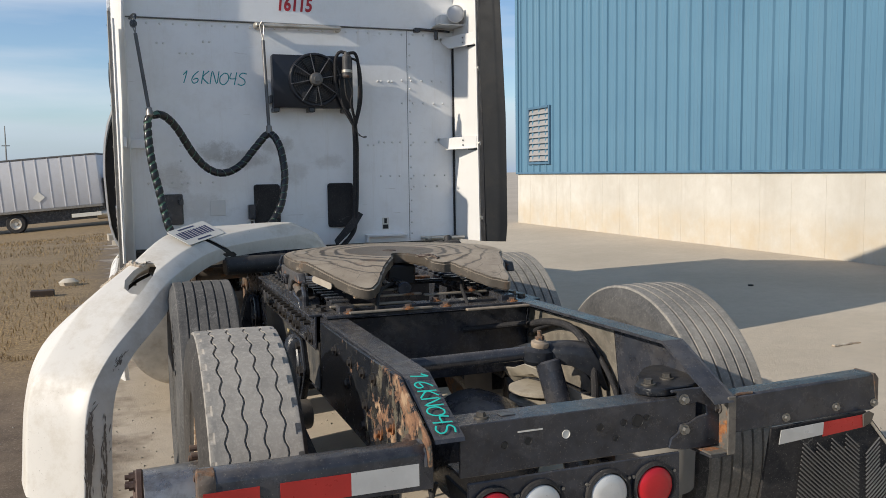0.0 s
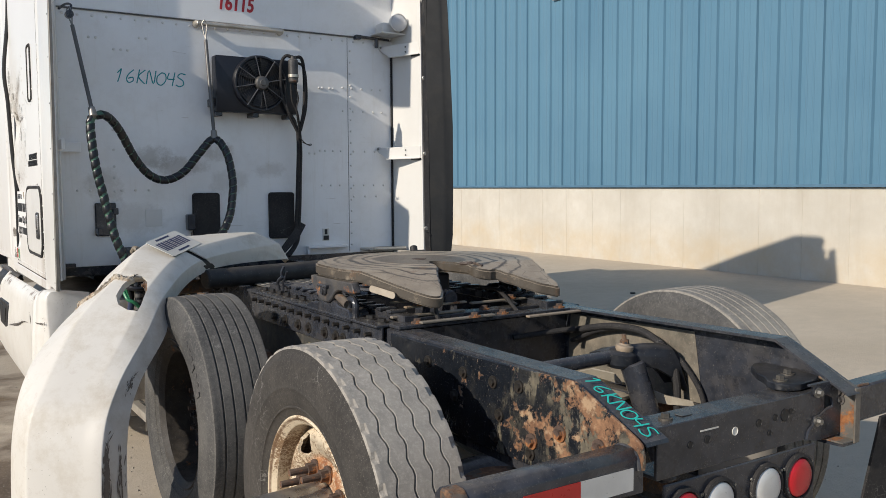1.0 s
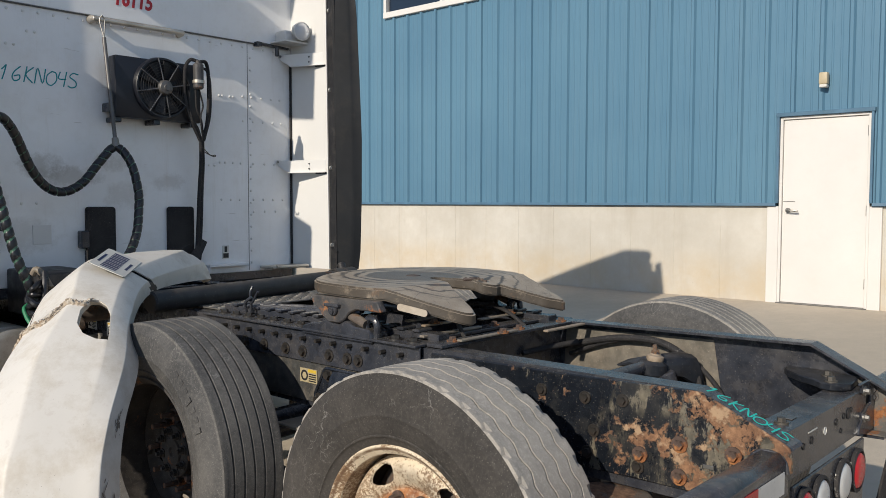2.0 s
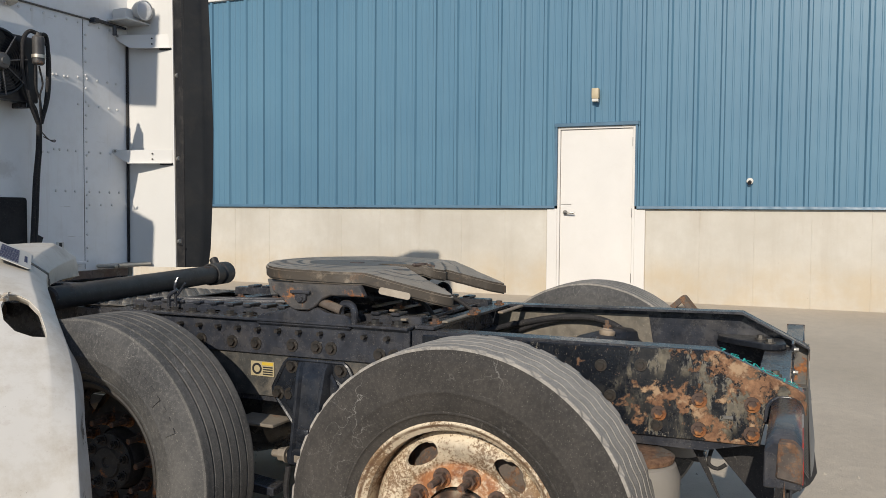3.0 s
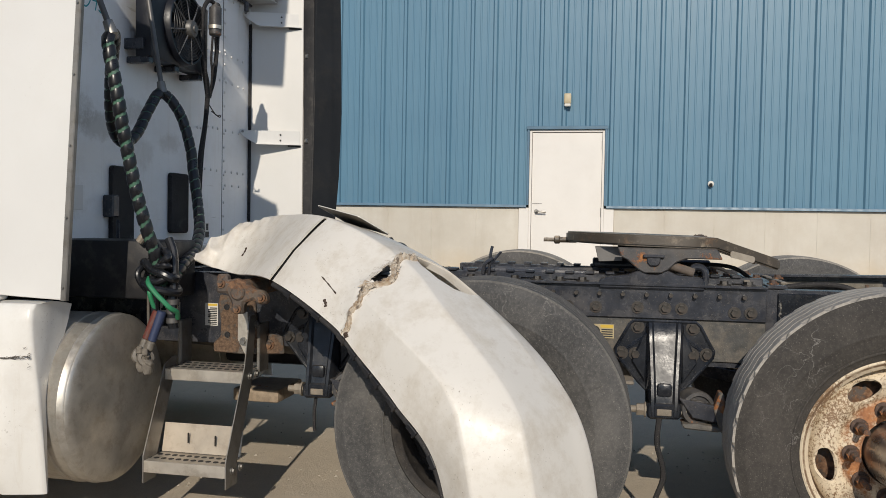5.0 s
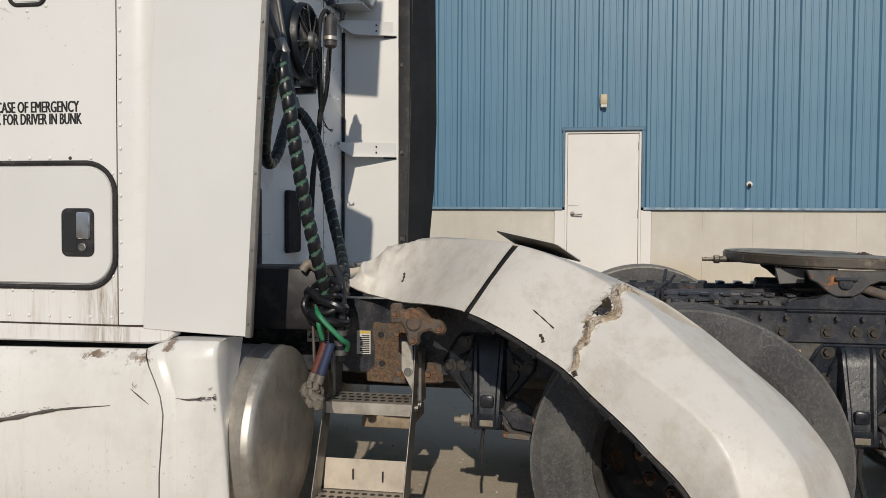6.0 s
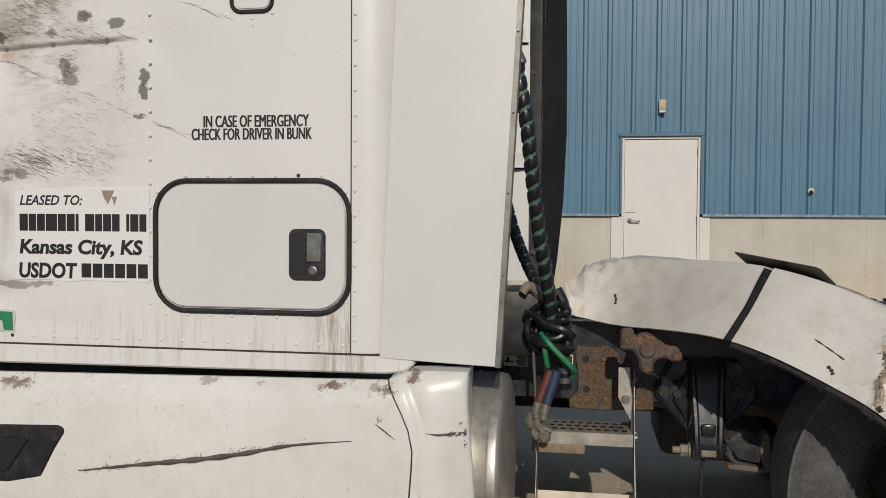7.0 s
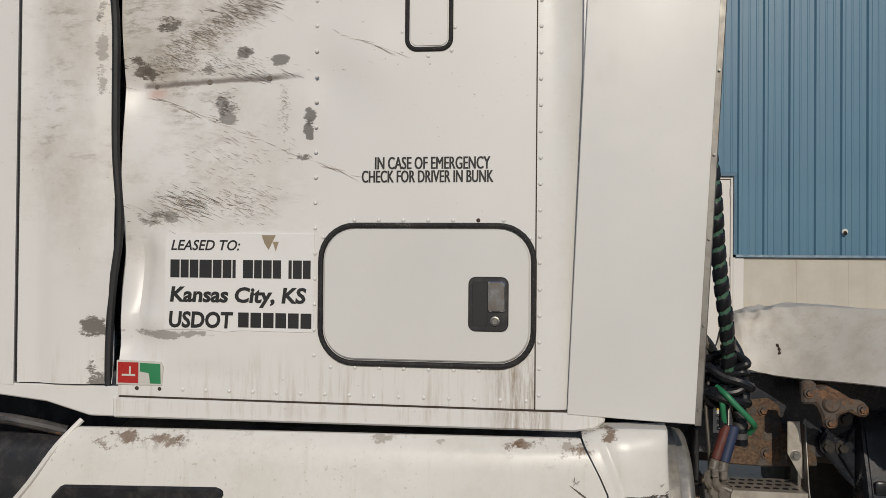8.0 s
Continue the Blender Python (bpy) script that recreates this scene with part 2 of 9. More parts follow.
def blue_mat():
    k = Mat("blue_siding", 0.40, 0.0, 0.35)
    big = k.rng(k.noise(0.5, 4), 0.35, 0.7)
    col = k.mix(big, (0.084, 0.183, 0.268), (0.100, 0.210, 0.296))
    st = k.rng(k.noise(8, 5, 0.7, (1, 1, 0.06)), 0.45, 0.75)
    col = k.mix(k.mul(st, 0.25), col, (0.14, 0.225, 0.285))
    col = k.mix(k.mul(k.random(), 0.12), col, (0.14, 0.26, 0.34))
    k.color(col)
    k.bump(k.noise(1.6, 3), 0.25, 0.01)
    return k.m


def scraped_mat():
    """White sleeper paint with raking scrapes, dark smears and brown runs from the rivets."""
    k = Mat("scraped_white", 0.32)
    base = (0.78, 0.765, 0.735)
    col = k.mix(k.rng(k.noise(1.3, 5), 0.35, 0.7), tuple(v * 0.94 for v in base), base)
    y, z = k.xyz("Y"), k.xyz("Z")

    def band(src, a, b, c, d):
        return k.mul(k.rng(src, a, b), k.rng(src, c, d, 1, 0))

    zone = k.mul(band(y, 3.80, 4.15, 4.75, 4.9), band(z, 1.25, 1.55, 2.2, 2.4))
    haze = k.mul(k.rng(k.noise(2.4, 6, 0.7), 0.42, 0.7), zone)
    col = k.mix(k.mul(haze, 0.62), col, (0.44, 0.37, 0.27))
    rub = k.mul(k.rng(k.noise(26, 7, 0.8, (1, 0.30, 1.2), (radians(-21), 0, 0)), 0.50, 0.62), k.mul(zone, k.rng(k.noise(2.0, 4), 0.44, 0.6)))
    col = k.mix(k.mul(rub, 0.75), col, (0.22, 0.18, 0.135))
    # broad rub that runs down towards the front, and a fainter one below
    dia = k.mul(k.mul(k.mul(y, -4.22, "ADD"), 0.50), k.mul(z, -2.105, "ADD"), "ADD")
    grit = k.rng(k.noise(70, 6, 0.8, (1, 0.35, 1.3), (radians(-21), 0, 0)), 0.47, 0.60)
    diag = k.mul(k.mul(band(dia, -0.085, -0.02, 0.03, 0.075), band(y, 3.92, 4.05, 4.36, 4.44)), k.rng(k.noise(5, 5, 0.7), 0.36, 0.56))
    col = k.mix(k.mul(diag, 0.30), col, (0.42, 0.35, 0.26))
    col = k.mix(k.mul(k.mul(diag, grit), 0.65), col, (0.24, 0.20, 0.155))
    low = k.mul(k.mul(band(z, 1.49, 1.54, 1.60, 1.74), band(y, 3.96, 4.08, 4.30, 4.42)), k.rng(k.noise(5, 5, 0.7), 0.42, 0.60))
    col = k.mix(k.mul(k.mul(low, grit), 0.6), col, (0.26, 0.22, 0.17))
    # a crease, drawn as a dark ragged line
    zc = k.mul(k.mul(k.mul(y, -4.45, "ADD"), 0.024), z, "ADD")
    zw = k.mul(zc, k.mul(k.noise(22, 5, 0.75), 0.016), "ADD")
    cre = k.mul(band(zw, 1.940, 1.946, 1.953, 1.964), band(y, 3.90, 4.0, 4.44, 4.455))
    col = k.mix(k.mul(cre, 0.85), col, (0.20, 0.17, 0.15))
    tint = k.mul(band(z, 1.895, 1.91, 1.922, 1.94), band(y, 4.36, 4.39, 4.42, 4.45))
    col = k.mix(k.mul(tint, 0.5), col, (0.55, 0.28, 0.22))
    # brown runs below the hatch and along the foot
    run = k.mul(k.rng(k.noise(34, 6, 0.75, (1, 1, 0.07)), 0.50, 0.70), band(z, 0.88, 0.92, 1.0, 1.14))
    col = k.mix(k.mul(run, 0.40), col, (0.36, 0.25, 0.14))
    corner = k.mul(k.mul(k.rng(k.noise(46, 7, 0.8, (1, 1, 0.09)), 0.42, 0.62), band(y, 3.10, 3.20, 3.26, 3.36)), band(z, 0.86, 0.90, 1.06, 1.22))
    col = k.mix(k.mul(corner, 0.75), col, (0.24, 0.16, 0.085))
    fleck = k.mul(k.rng(k.noise(75, 3), 0.68, 0.74), k.rng(k.noise(3, 3), 0.5, 0.62))
    col = k.mix(k.mul(fleck, 0.5), col, (0.16, 0.11, 0.07))
    k.color(col)
    # rubbed-on dark smears, each ragged and streaked along the scrape
    tex = k.mul(k.noise(34, 7, 0.8, (1, 0.35, 1.3), (radians(-21), 0, 0)), k.noise(9, 5, 0.7), "ADD")
    for cy, cz, ry, rz, amt in ((4.353, 2.124, 0.036, 0.024, 0.9), (4.452, 1.995, 0.030, 0.030, 0.9), (4.425, 1.975, 0.030, 0.022, 0.9), (4.225, 1.982, 0.022, 0.014, 0.7), (4.102, 2.032, 0.022, 0.020, 0.8), (3.989, 2.005, 0.026, 0.016, 0.8), (4.175, 1.885, 0.030, 0.030, 0.7), (4.150, 1.850, 0.032, 0.028, 0.7), (3.888, 1.835, 0.016, 0.028, 0.85), (3.890, 1.785, 0.014, 0.034, 0.85), (3.902, 1.706, 0.026, 0.014, 0.85), (4.389, 1.518, 0.060, 0.022, 0.6), (4.585, 1.165, 0.045, 0.030, 0.9), (4.580, 1.020, 0.035, 0.050, 0.9), (4.575, 2.05, 0.016, 0.13, 0.6), (4.575, 2.24, 0.018, 0.10, 0.7), (4.35, 1.155, 0.13, 0.012, 0.6)):
        dy = k.mul(k.mul(k.mul(y, -cy, "ADD"), 1 / ry), 2.0, "POWER")
        dz = k.mul(k.mul(k.mul(z, -cz, "ADD"), 1 / rz), 2.0, "POWER")
        spot = k.rng(k.mul(k.mul(dy, dz, "ADD"), k.mul(tex, -7.5), "ADD"), -7.0, -6.5, amt, 0.0)
        col = k.mix(spot, col, (0.13, 0.115, 0.095))
    k.color(col)
    k.rough(k.rng(rub, 0, 1, 0.32, 0.7))
    k.bump(k.noise(2.0, 3), 0.22, 0.006).bump(k.noise(160, 2), 0.06, 0.0006)
    return k.m


def tail_mat():
    """Glossy black paint lifting off a rusting plate: streaky tan chips, bare orange patches, rustiest at the cut end."""
    k = Mat("tail_rust", 0.3)
    y = k.xyz("Y")
    near = k.rng(y, -0.88, 0.1, 0.105, -0.06)
    n1 = k.mul(k.noise(9, 9, 0.74), near, "ADD")
    c = k.mix(k.rng(k.noise(18, 6, 0.7), 0.35, 0.7), (0.006, 0.008, 0.012), (0.016, 0.019, 0.024))
    streak = k.mul(k.noise(22, 8, 0.75, (1, 1, 0.38)), near, "ADD")
    chip = k.mul(k.rng(streak, 0.55, 0.60), k.rng(k.noise(5, 4), 0.40, 0.52))
    cc = k.mix(k.rng(k.noise(60, 5, 0.7), 0.35, 0.7), (0.085, 0.078, 0.060), (0.20, 0.17, 0.12))
    c = k.mix(chip, c, cc)
    film = k.rng(k.noise(6, 8, 0.7), 0.50, 0.72)
    c = k.mix(k.mul(film, 0.25), c, (0.16, 0.145, 0.115))
    r = k.rng(n1, 0.572, 0.598)
    rc = k.mix(k.rng(k.noise(40, 7, 0.8), 0.35, 0.68), (0.095, 0.042, 0.022), (0.33, 0.180, 0.095))
    c = k.mix(r, c, rc)
    pale = k.mul(r, k.rng(k.noise(13, 6, 0.7), 0.55, 0.62))
    c = k.mix(k.mul(pale, 0.7), c, (0.44, 0.31, 0.19))
    speck = k.rng(k.noise(190, 3, 0.6), 0.66, 0.70)
    c = k.mix(k.mul(speck, 0.4), c, (0.42, 0.36, 0.28))
    k.color(c)
    k.rough(k.mul(k.rng(r, 0, 1, 0.26, 0.85), k.mul(chip, 0.4), "MAXIMUM"))
    k.bump(r, 0.7, 0.002).bump(chip, 0.4, 0.001).bump(k.noise(50, 6, 0.75), 0.4, 0.0015)
    return k.m


def rim_mat():
    """Chalky white wheel paint eaten through to brown steel, rustiest round the nuts."""
    k = Mat("rim_rusty_white", 0.62)
    t = k.n.new("ShaderNodeVectorMath")
    t.operation = "DISTANCE"
    fl = k.n.new("ShaderNodeVectorMath")
    fl.operation = "MULTIPLY"
    fl.inputs[1].default_value = (0, 1, 1)
    k.l.new(k.tc.outputs["Object"], fl.inputs[0])
    k.l.new(fl.outputs[0], t.inputs[0])
    t.inputs[1].default_value = (0.0, 0.0, 0.52)
    d = t.outputs["Value"]
    chalk = k.mix(k.rng(k.noise(8, 6, 0.7), 0.35, 0.7), (0.62, 0.51, 0.36), (0.80, 0.70, 0.53))
    brown = k.mix(k.rng(k.noise(20, 6, 0.7), 0.35, 0.7), (0.17, 0.10, 0.055), (0.34, 0.22, 0.12))
    orange = k.mix(k.rng(k.noise(26, 6, 0.7), 0.35, 0.7), (0.20, 0.07, 0.025), (0.50, 0.22, 0.08))
    patch = k.rng(k.noise(5.5, 6, 0.65), 0.36, 0.66, -0.10, 0.085)
    spots = k.rng(k.mul(k.noise(120, 8, 0.8), patch, "ADD"), 0.49, 0.545)
    c = k.mix(spots, chalk, brown)
    grime = k.mul(k.rng(k.noise(3.2, 5, 0.6), 0.46, 0.60), k.mul(k.rng(d, 0.175, 0.19), k.rng(d, 0.225, 0.250, 1, 0)))
    c = k.mix(k.mul(grime, 0.75), c, (0.11, 0.085, 0.06))
    core = k.mul(k.rng(d, 0.165, 0.185, 1, 0), k.rng(k.noise(11, 6, 0.7), 0.40, 0.55))
    c = k.mix(core, c, orange)
    for lo, hi in ((0.268, 0.274), (0.292, 0.296)):
        lip = k.mul(k.rng(d, lo - 0.003, lo), k.rng(d, hi, hi + 0.003, 1, 0))
        c = k.mix(k.mul(lip, k.rng(k.noise(14, 6, 0.7), 0.35, 0.5, 0.3, 0.95)), c, (0.15, 0.085, 0.045))
    k.color(c)
    k.bump(spots, 0.35, 0.0012).bump(k.noise(60, 5, 0.7), 0.3, 0.001)
    return k.m


def greasy_mat():
    """Worn casting: tan dried grease, with dark smeared rings round the kingpin throat."""
    k = Mat("greasy_plate", 0.5)
    t = k.n.new("ShaderNodeVectorMath")
    t.operation = "DISTANCE"
    fl = k.n.new("ShaderNodeVectorMath")
    fl.operation = "MULTIPLY"
    fl.inputs[1].default_value = (1, 1, 0)
    k.l.new(k.tc.outputs["Object"], fl.inputs[0])
    k.l.new(fl.outputs[0], t.inputs[0])
    t.inputs[1].default_value = (-0.03, 0.765, 0.0)
    d = k.mul(t.outputs["Value"], k.rng(k.noise(6, 4), 0.3, 0.7, -0.02, 0.02), "ADD")
    c = k.mix(k.rng(k.noise(5, 8, 0.7), 0.35, 0.7), (0.27, 0.215, 0.155), (0.45, 0.375, 0.28))
    c = k.mix(k.mul(k.rng(k.noise(11, 9, 0.75), 0.56, 0.66), 0.75), c, (0.13, 0.105, 0.075))
    patchy = k.rng(k.noise(7, 7, 0.75), 0.28, 0.42)
    disc = k.rng(d, 0.188, 0.194, 1, 0)
    c = k.mix(k.mul(disc, 0.8), c, (0.075, 0.064, 0.052))
    for lo, hi, amt in ((0.226, 0.244, 0.9), (0.282, 0.302, 0.85), (0.342, 0.354, 0.8), (0.402, 0.412, 0.7)):
        ring = k.mul(k.mul(k.rng(d, lo, lo + 0.006), k.rng(d, hi, hi + 0.006, 1, 0)), patchy)
        c = k.mix(k.mul(ring, amt), c, (0.042, 0.036, 0.03))
    # side and under faces go to a darker brown
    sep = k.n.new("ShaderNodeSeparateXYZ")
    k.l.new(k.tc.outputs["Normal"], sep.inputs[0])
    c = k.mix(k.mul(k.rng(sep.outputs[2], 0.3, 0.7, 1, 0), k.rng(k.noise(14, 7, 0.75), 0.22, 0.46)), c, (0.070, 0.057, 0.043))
    seam = k.rng(k.voronoi(9, "DISTANCE_TO_EDGE"), 0.004, 0.016, 1, 0)
    c = k.mix(k.mul(seam, k.rng(k.noise(4, 4), 0.50, 0.60, 0, 0.6)), c, (0.045, 0.038, 0.03))
    r = k.rng(k.noise(9, 8, 0.7), 0.60, 0.66)
    c = k.mix(k.mul(r, 0.35), c, (0.20, 0.11, 0.055))
    k.color(c)
    k.rough(k.rng(patchy, 0, 1, 0.62, 0.42))
    k.bump(k.noise(26, 8, 0.8), 0.35, 0.004).bump(k.noise(140, 3), 0.3, 0.001)
    return k.m


M_CONC = concrete_mat()
M_GROUND = ground_mat()
M_BLUE = blue_mat()
M_TRIM = simple("blue_trim", (0.075, 0.16, 0.24), 0.45)
M_DOOR = white_paint("door_white", (0.70, 0.675, 0.635), 0.45, 0.15)
def torn_mat():
    """Torn plastic: cream skin crumpled off a brown foam, with dark cracks."""
    k = Mat("torn_plastic", 0.75)
    col = k.mix(k.rng(k.noise(14, 6, 0.7), 0.42, 0.58), (0.56, 0.50, 0.41), (0.33, 0.245, 0.165))
    col = k.mix(k.mul(k.rng(k.noise(38, 5, 0.75), 0.55, 0.62), 0.85), col, (0.10, 0.075, 0.055))
    k.color(col)
    k.bump(k.noise(60, 4, 0.7), 0.7, 0.004)
    return k.m


def back_mat():
    """White back panel: smoky smudges where the lines have swung, faint runs, bare scratches."""
    k = Mat("cab_back_white", 0.38)
    col = k.mix(k.rng(k.noise(1.8, 5), 0.35, 0.7), (0.82, 0.82, 0.81), (0.88, 0.88, 0.87))
    col = k.mix(k.mul(k.rng(k.noise(6, 8, 0.75), 0.47, 0.7), 0.18), col, (0.50, 0.45, 0.37))
    x, z = k.xyz("X"), k.xyz("Z")
    tex = k.noise(11, 7, 0.75)
    for cx, cz, rx, rz, amt in ((-0.50, 1.68, 0.12, 0.07, 0.5), (-0.35, 1.62, 0.16, 0.06, 0.45), (-0.80, 1.50, 0.10, 0.10, 0.35), (-0.10, 1.72, 0.09, 0.06, 0.4), (-0.62, 1.30, 0.20, 0.10, 0.25), (0.25, 1.60, 0.10, 0.05, 0.3), (-0.02, 1.52, 0.12, 0.08, 0.25)):
        dx = k.mul(k.mul(k.mul(x, -cx, "ADD"), 1 / rx), 2.0, "POWER")
        dz = k.mul(k.mul(k.mul(z, -cz, "ADD"), 1 / rz), 2.0, "POWER")
        col = k.mix(k.rng(k.mul(k.mul(dx, dz, "ADD"), k.mul(tex, -5.0), "ADD"), -2.3, -1.0, amt, 0.0), col, (0.33, 0.29, 0.23))
    scr = k.mul(k.rng(k.noise(30, 4, 0.6, (0.12, 1, 1.6), (0, 0.5, 0)), 0.66, 0.69), k.rng(k.noise(2.2, 2), 0.5, 0.58))
    col = k.mix(k.mul(scr, 0.5), col, (0.42, 0.38, 0.32))
    run = k.mul(k.rng(k.noise(18, 6, 0.75, (1, 1, 0.07)), 0.56, 0.72), 0.2)
    col = k.mix(run, col, (0.52, 0.45, 0.35))
    k.color(col)
    k.bump(k.noise(3.0, 3), 0.25, 0.006).bump(k.noise(160, 2), 0.08, 0.0008)
    return k.m


M_CAB = white_paint("cab_white", (0.78, 0.77, 0.74), 0.30, 0.35)
M_CABBACK = back_mat()
M_BUMP = white_paint("bumper_white", (0.70, 0.665, 0.60), 0.40, 1.25, 0.12, 1.7)
M_SKIRT = skirt_mat()
M_TRAILER = white_paint("trailer_white", (0.62, 0.62, 0.63), 0.5, 0.4)
M_SIDEWALL = rubber_mat("tyre_sidewall", (0.036, 0.033, 0.030), (0.17, 0.150, 0.128), 0.36)
M_TREAD = rubber_mat("tyre_tread", (0.27, 0.25, 0.22), (0.52, 0.475, 0.41), 0.9)
M_RIB = rubber_mat("tyre_rib", (0.17, 0.16, 0.145), (0.46, 0.42, 0.355), 0.85)
M_RIBDARK = rubber_mat("dark_rib", (0.075, 0.073, 0.070), (0.25, 0.235, 0.21), 0.65)
M_SIDEWALL2 = rubber_mat("dusty_sidewall", (0.052, 0.052, 0.052), (0.20, 0.19, 0.175), 0.6)
M_RUBBER = rubber_mat("black_rubber", (0.018, 0.018, 0.02), (0.10, 0.09, 0.08), 0.4)
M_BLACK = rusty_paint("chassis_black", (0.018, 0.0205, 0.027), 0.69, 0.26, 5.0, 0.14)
M_RAILRUST = tail_mat()
M_RIM = rim_mat()
M_RUST = rusty_paint("rust_brown", (0.055, 0.042, 0.034), 0.47, 0.75, 9.0, 0.3, (0.09, 0.045, 0.026), (0.27, 0.155, 0.088))
M_PLATERUST = rusty_paint("plate_rust", (0.040, 0.035, 0.032), 0.44, 0.7, 13.0, 0.45, (0.062, 0.038, 0.026), (0.19, 0.125, 0.08))
M_CASTGREY = rusty_paint("cast_grey", (0.085, 0.075, 0.062), 0.70, 0.5, 16.0, 0.35)
M_HUB = simple("hub_brown", (0.10, 0.06, 0.045), 0.6, 0.3, 0.4, 14, 0.3, 0.001, (0.26, 0.20, 0.15), 0.4)
M_HUBSTEEL = simple("bare_hub_steel", (0.50, 0.48, 0.45), 0.30, 0.85, 0.35, 9, 0.1, 0.0008, (0.10, 0.08, 0.06), 0.5)
M_DRUM = simple("drum_grey", (0.16, 0.155, 0.15), 0.5, 0.6, 0.35, 14, 0.2)
M_PLATE5 = greasy_mat()
M_ALU = simple("aluminium", (0.66, 0.61, 0.53), 0.42, 0.7, 0.25, 10, 0.15, 0.0008, (0.30, 0.25, 0.19), 0.45)
M_TANK = simple("tank_aluminium", (0.60, 0.565, 0.50), 0.42, 0.7, 0.3, 22, 0.2, 0.0008, (0.36, 0.31, 0.25), 0.5)
M_STEEL = simple("dull_steel", (0.30, 0.29, 0.27), 0.45, 0.9, 0.3, 16)
M_PLASTIC = simple("black_plastic", (0.014, 0.014, 0.016), 0.5, 0.0, 0.3, 14, 0.15, 0.0008, (0.10, 0.09, 0.08), 0.3)
M_NAVYBLACK = simple("navy_black", (0.008, 0.010, 0.017), 0.42, 0.0, 0.3, 14, 0.15, 0.0008)
M_GREEN = simple("green_hose", (0.03, 0.22, 0.10), 0.45, 0.0, 0.2)
M_GREENDULL = simple("dull_green_hose", (0.075, 0.17, 0.115), 0.4, 0.0, 0.3, 14, 0.15, 0.001, (0.16, 0.17, 0.14), 0.5)
M_RED = simple("red_plastic", (0.36, 0.035, 0.05), 0.5, 0.0, 0.25, 8, 0.15, 0.001, (0.42, 0.16, 0.15), 0.4)
M_BEIGE = simple("beige_lamp", (0.55, 0.46, 0.30), 0.5)
M_GOUGE = simple("gouged_plastic", (0.12, 0.105, 0.09), 0.85, 0.0, 0.4, 30, 0.3)
M_JAW = simple("jaw_brown", (0.075, 0.052, 0.042), 0.6, 0.0, 0.4, 14, 0.4, 0.002, (0.16, 0.12, 0.085), 0.5)
M_LOUVRE = simple("louvre_grey", (0.30, 0.29, 0.28), 0.6, 0.0, 0.2)
# flap ribs: the sun's gleam on them is put into a paler grey
M_FLAPRIB = simple("sunlit_rib", (0.15, 0.148, 0.142), 0.5, 0.0, 0.4, 14)
M_TAPE_W = simple("tape_white", (0.62, 0.62, 0.60), 0.35, 0.2, 0.15, 40)
M_TAPE_R = simple("tape_red", (0.50, 0.03, 0.025), 0.35, 0.1, 0.15, 40)
M_INK = simple("black_ink", (0.015, 0.015, 0.016), 0.55, 0.0, 0.1)
M_INKRED = simple("red_ink", (0.45, 0.02, 0.03), 0.5, 0.0, 0.1)
M_INKTEAL = simple("teal_marker", (0.0, 0.27, 0.30), 0.6, 0.0, 0.15)
M_INKAQUA = simple("aqua_marker", (0.02, 0.55, 0.45), 0.6, 0.0, 0.15)
M_YELLOW = simple("yellow_label", (0.62, 0.42, 0.05), 0.5, 0.0, 0.1)
M_LABELTAN = simple("tan_label", (0.46, 0.38, 0.22), 0.5, 0.0, 0.2)
M_LABELW = simple("white_label", (0.66, 0.64, 0.58), 0.5, 0.0, 0.12)
M_DARKBLUE = simple("dark_blue_hose", (0.03, 0.045, 0.10), 0.5)
M_REDHOSE = simple("red_grip", (0.14, 0.035, 0.025), 0.55, 0.0, 0.4, 20, 0.2, 0.001, (0.10, 0.08, 0.06), 0.5)

M_TUBE = rusty_paint("tube_black", (0.010, 0.010, 0.011), 0.60, 0.55, 4.0, 0.10, (0.05, 0.025, 0.014), (0.13, 0.07, 0.04))
M_RUSTDARK = rusty_paint("rust_dark", (0.05, 0.03, 0.022), 0.50, 0.8, 11.0, 0.2)
M_BLACKGLOSS = rusty_paint("chassis_gloss", (0.008, 0.010, 0.014), 0.76, 0.36, 5.0, 0.05)
M_BLACKGLOSS.node_tree.nodes["Principled BSDF"].inputs["Specular IOR Level"].default_value = 0.3
M_HANGER = rusty_paint("hanger_black", (0.007, 0.009, 0.013), 0.80, 0.30, 5.0, 0.04)
M_HANGER.node_tree.nodes["Principled BSDF"].inputs["Specular IOR Level"].default_value = 0.40
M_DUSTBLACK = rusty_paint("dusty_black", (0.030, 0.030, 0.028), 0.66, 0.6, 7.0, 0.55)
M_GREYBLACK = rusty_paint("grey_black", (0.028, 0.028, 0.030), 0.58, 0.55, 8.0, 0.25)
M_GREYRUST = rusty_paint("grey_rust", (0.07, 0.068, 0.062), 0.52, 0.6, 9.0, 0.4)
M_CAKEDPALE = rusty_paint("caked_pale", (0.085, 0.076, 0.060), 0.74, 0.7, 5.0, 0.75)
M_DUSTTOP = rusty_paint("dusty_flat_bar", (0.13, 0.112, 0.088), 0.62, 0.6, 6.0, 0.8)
M_RIMDARK = rusty_paint("rim_dark", (0.014, 0.012, 0.011), 0.60, 0.7, 8.0, 0.15)
M_DUSTPALE = simple("pale_dust", (0.40, 0.36, 0.29), 0.75, 0.0, 0.35, 12, 0.3, 0.002, (0.20, 0.165, 0.12), 0.5)
M_AIRBAG = simple("air_spring_rubber", (0.26, 0.24, 0.21), 0.8, 0.0, 0.3, 9, 0.2)
M_LENSRED = simple("red_lens", (0.50, 0.012, 0.02), 0.15, 0.0, 0.15, 60, 0.3, 0.002)
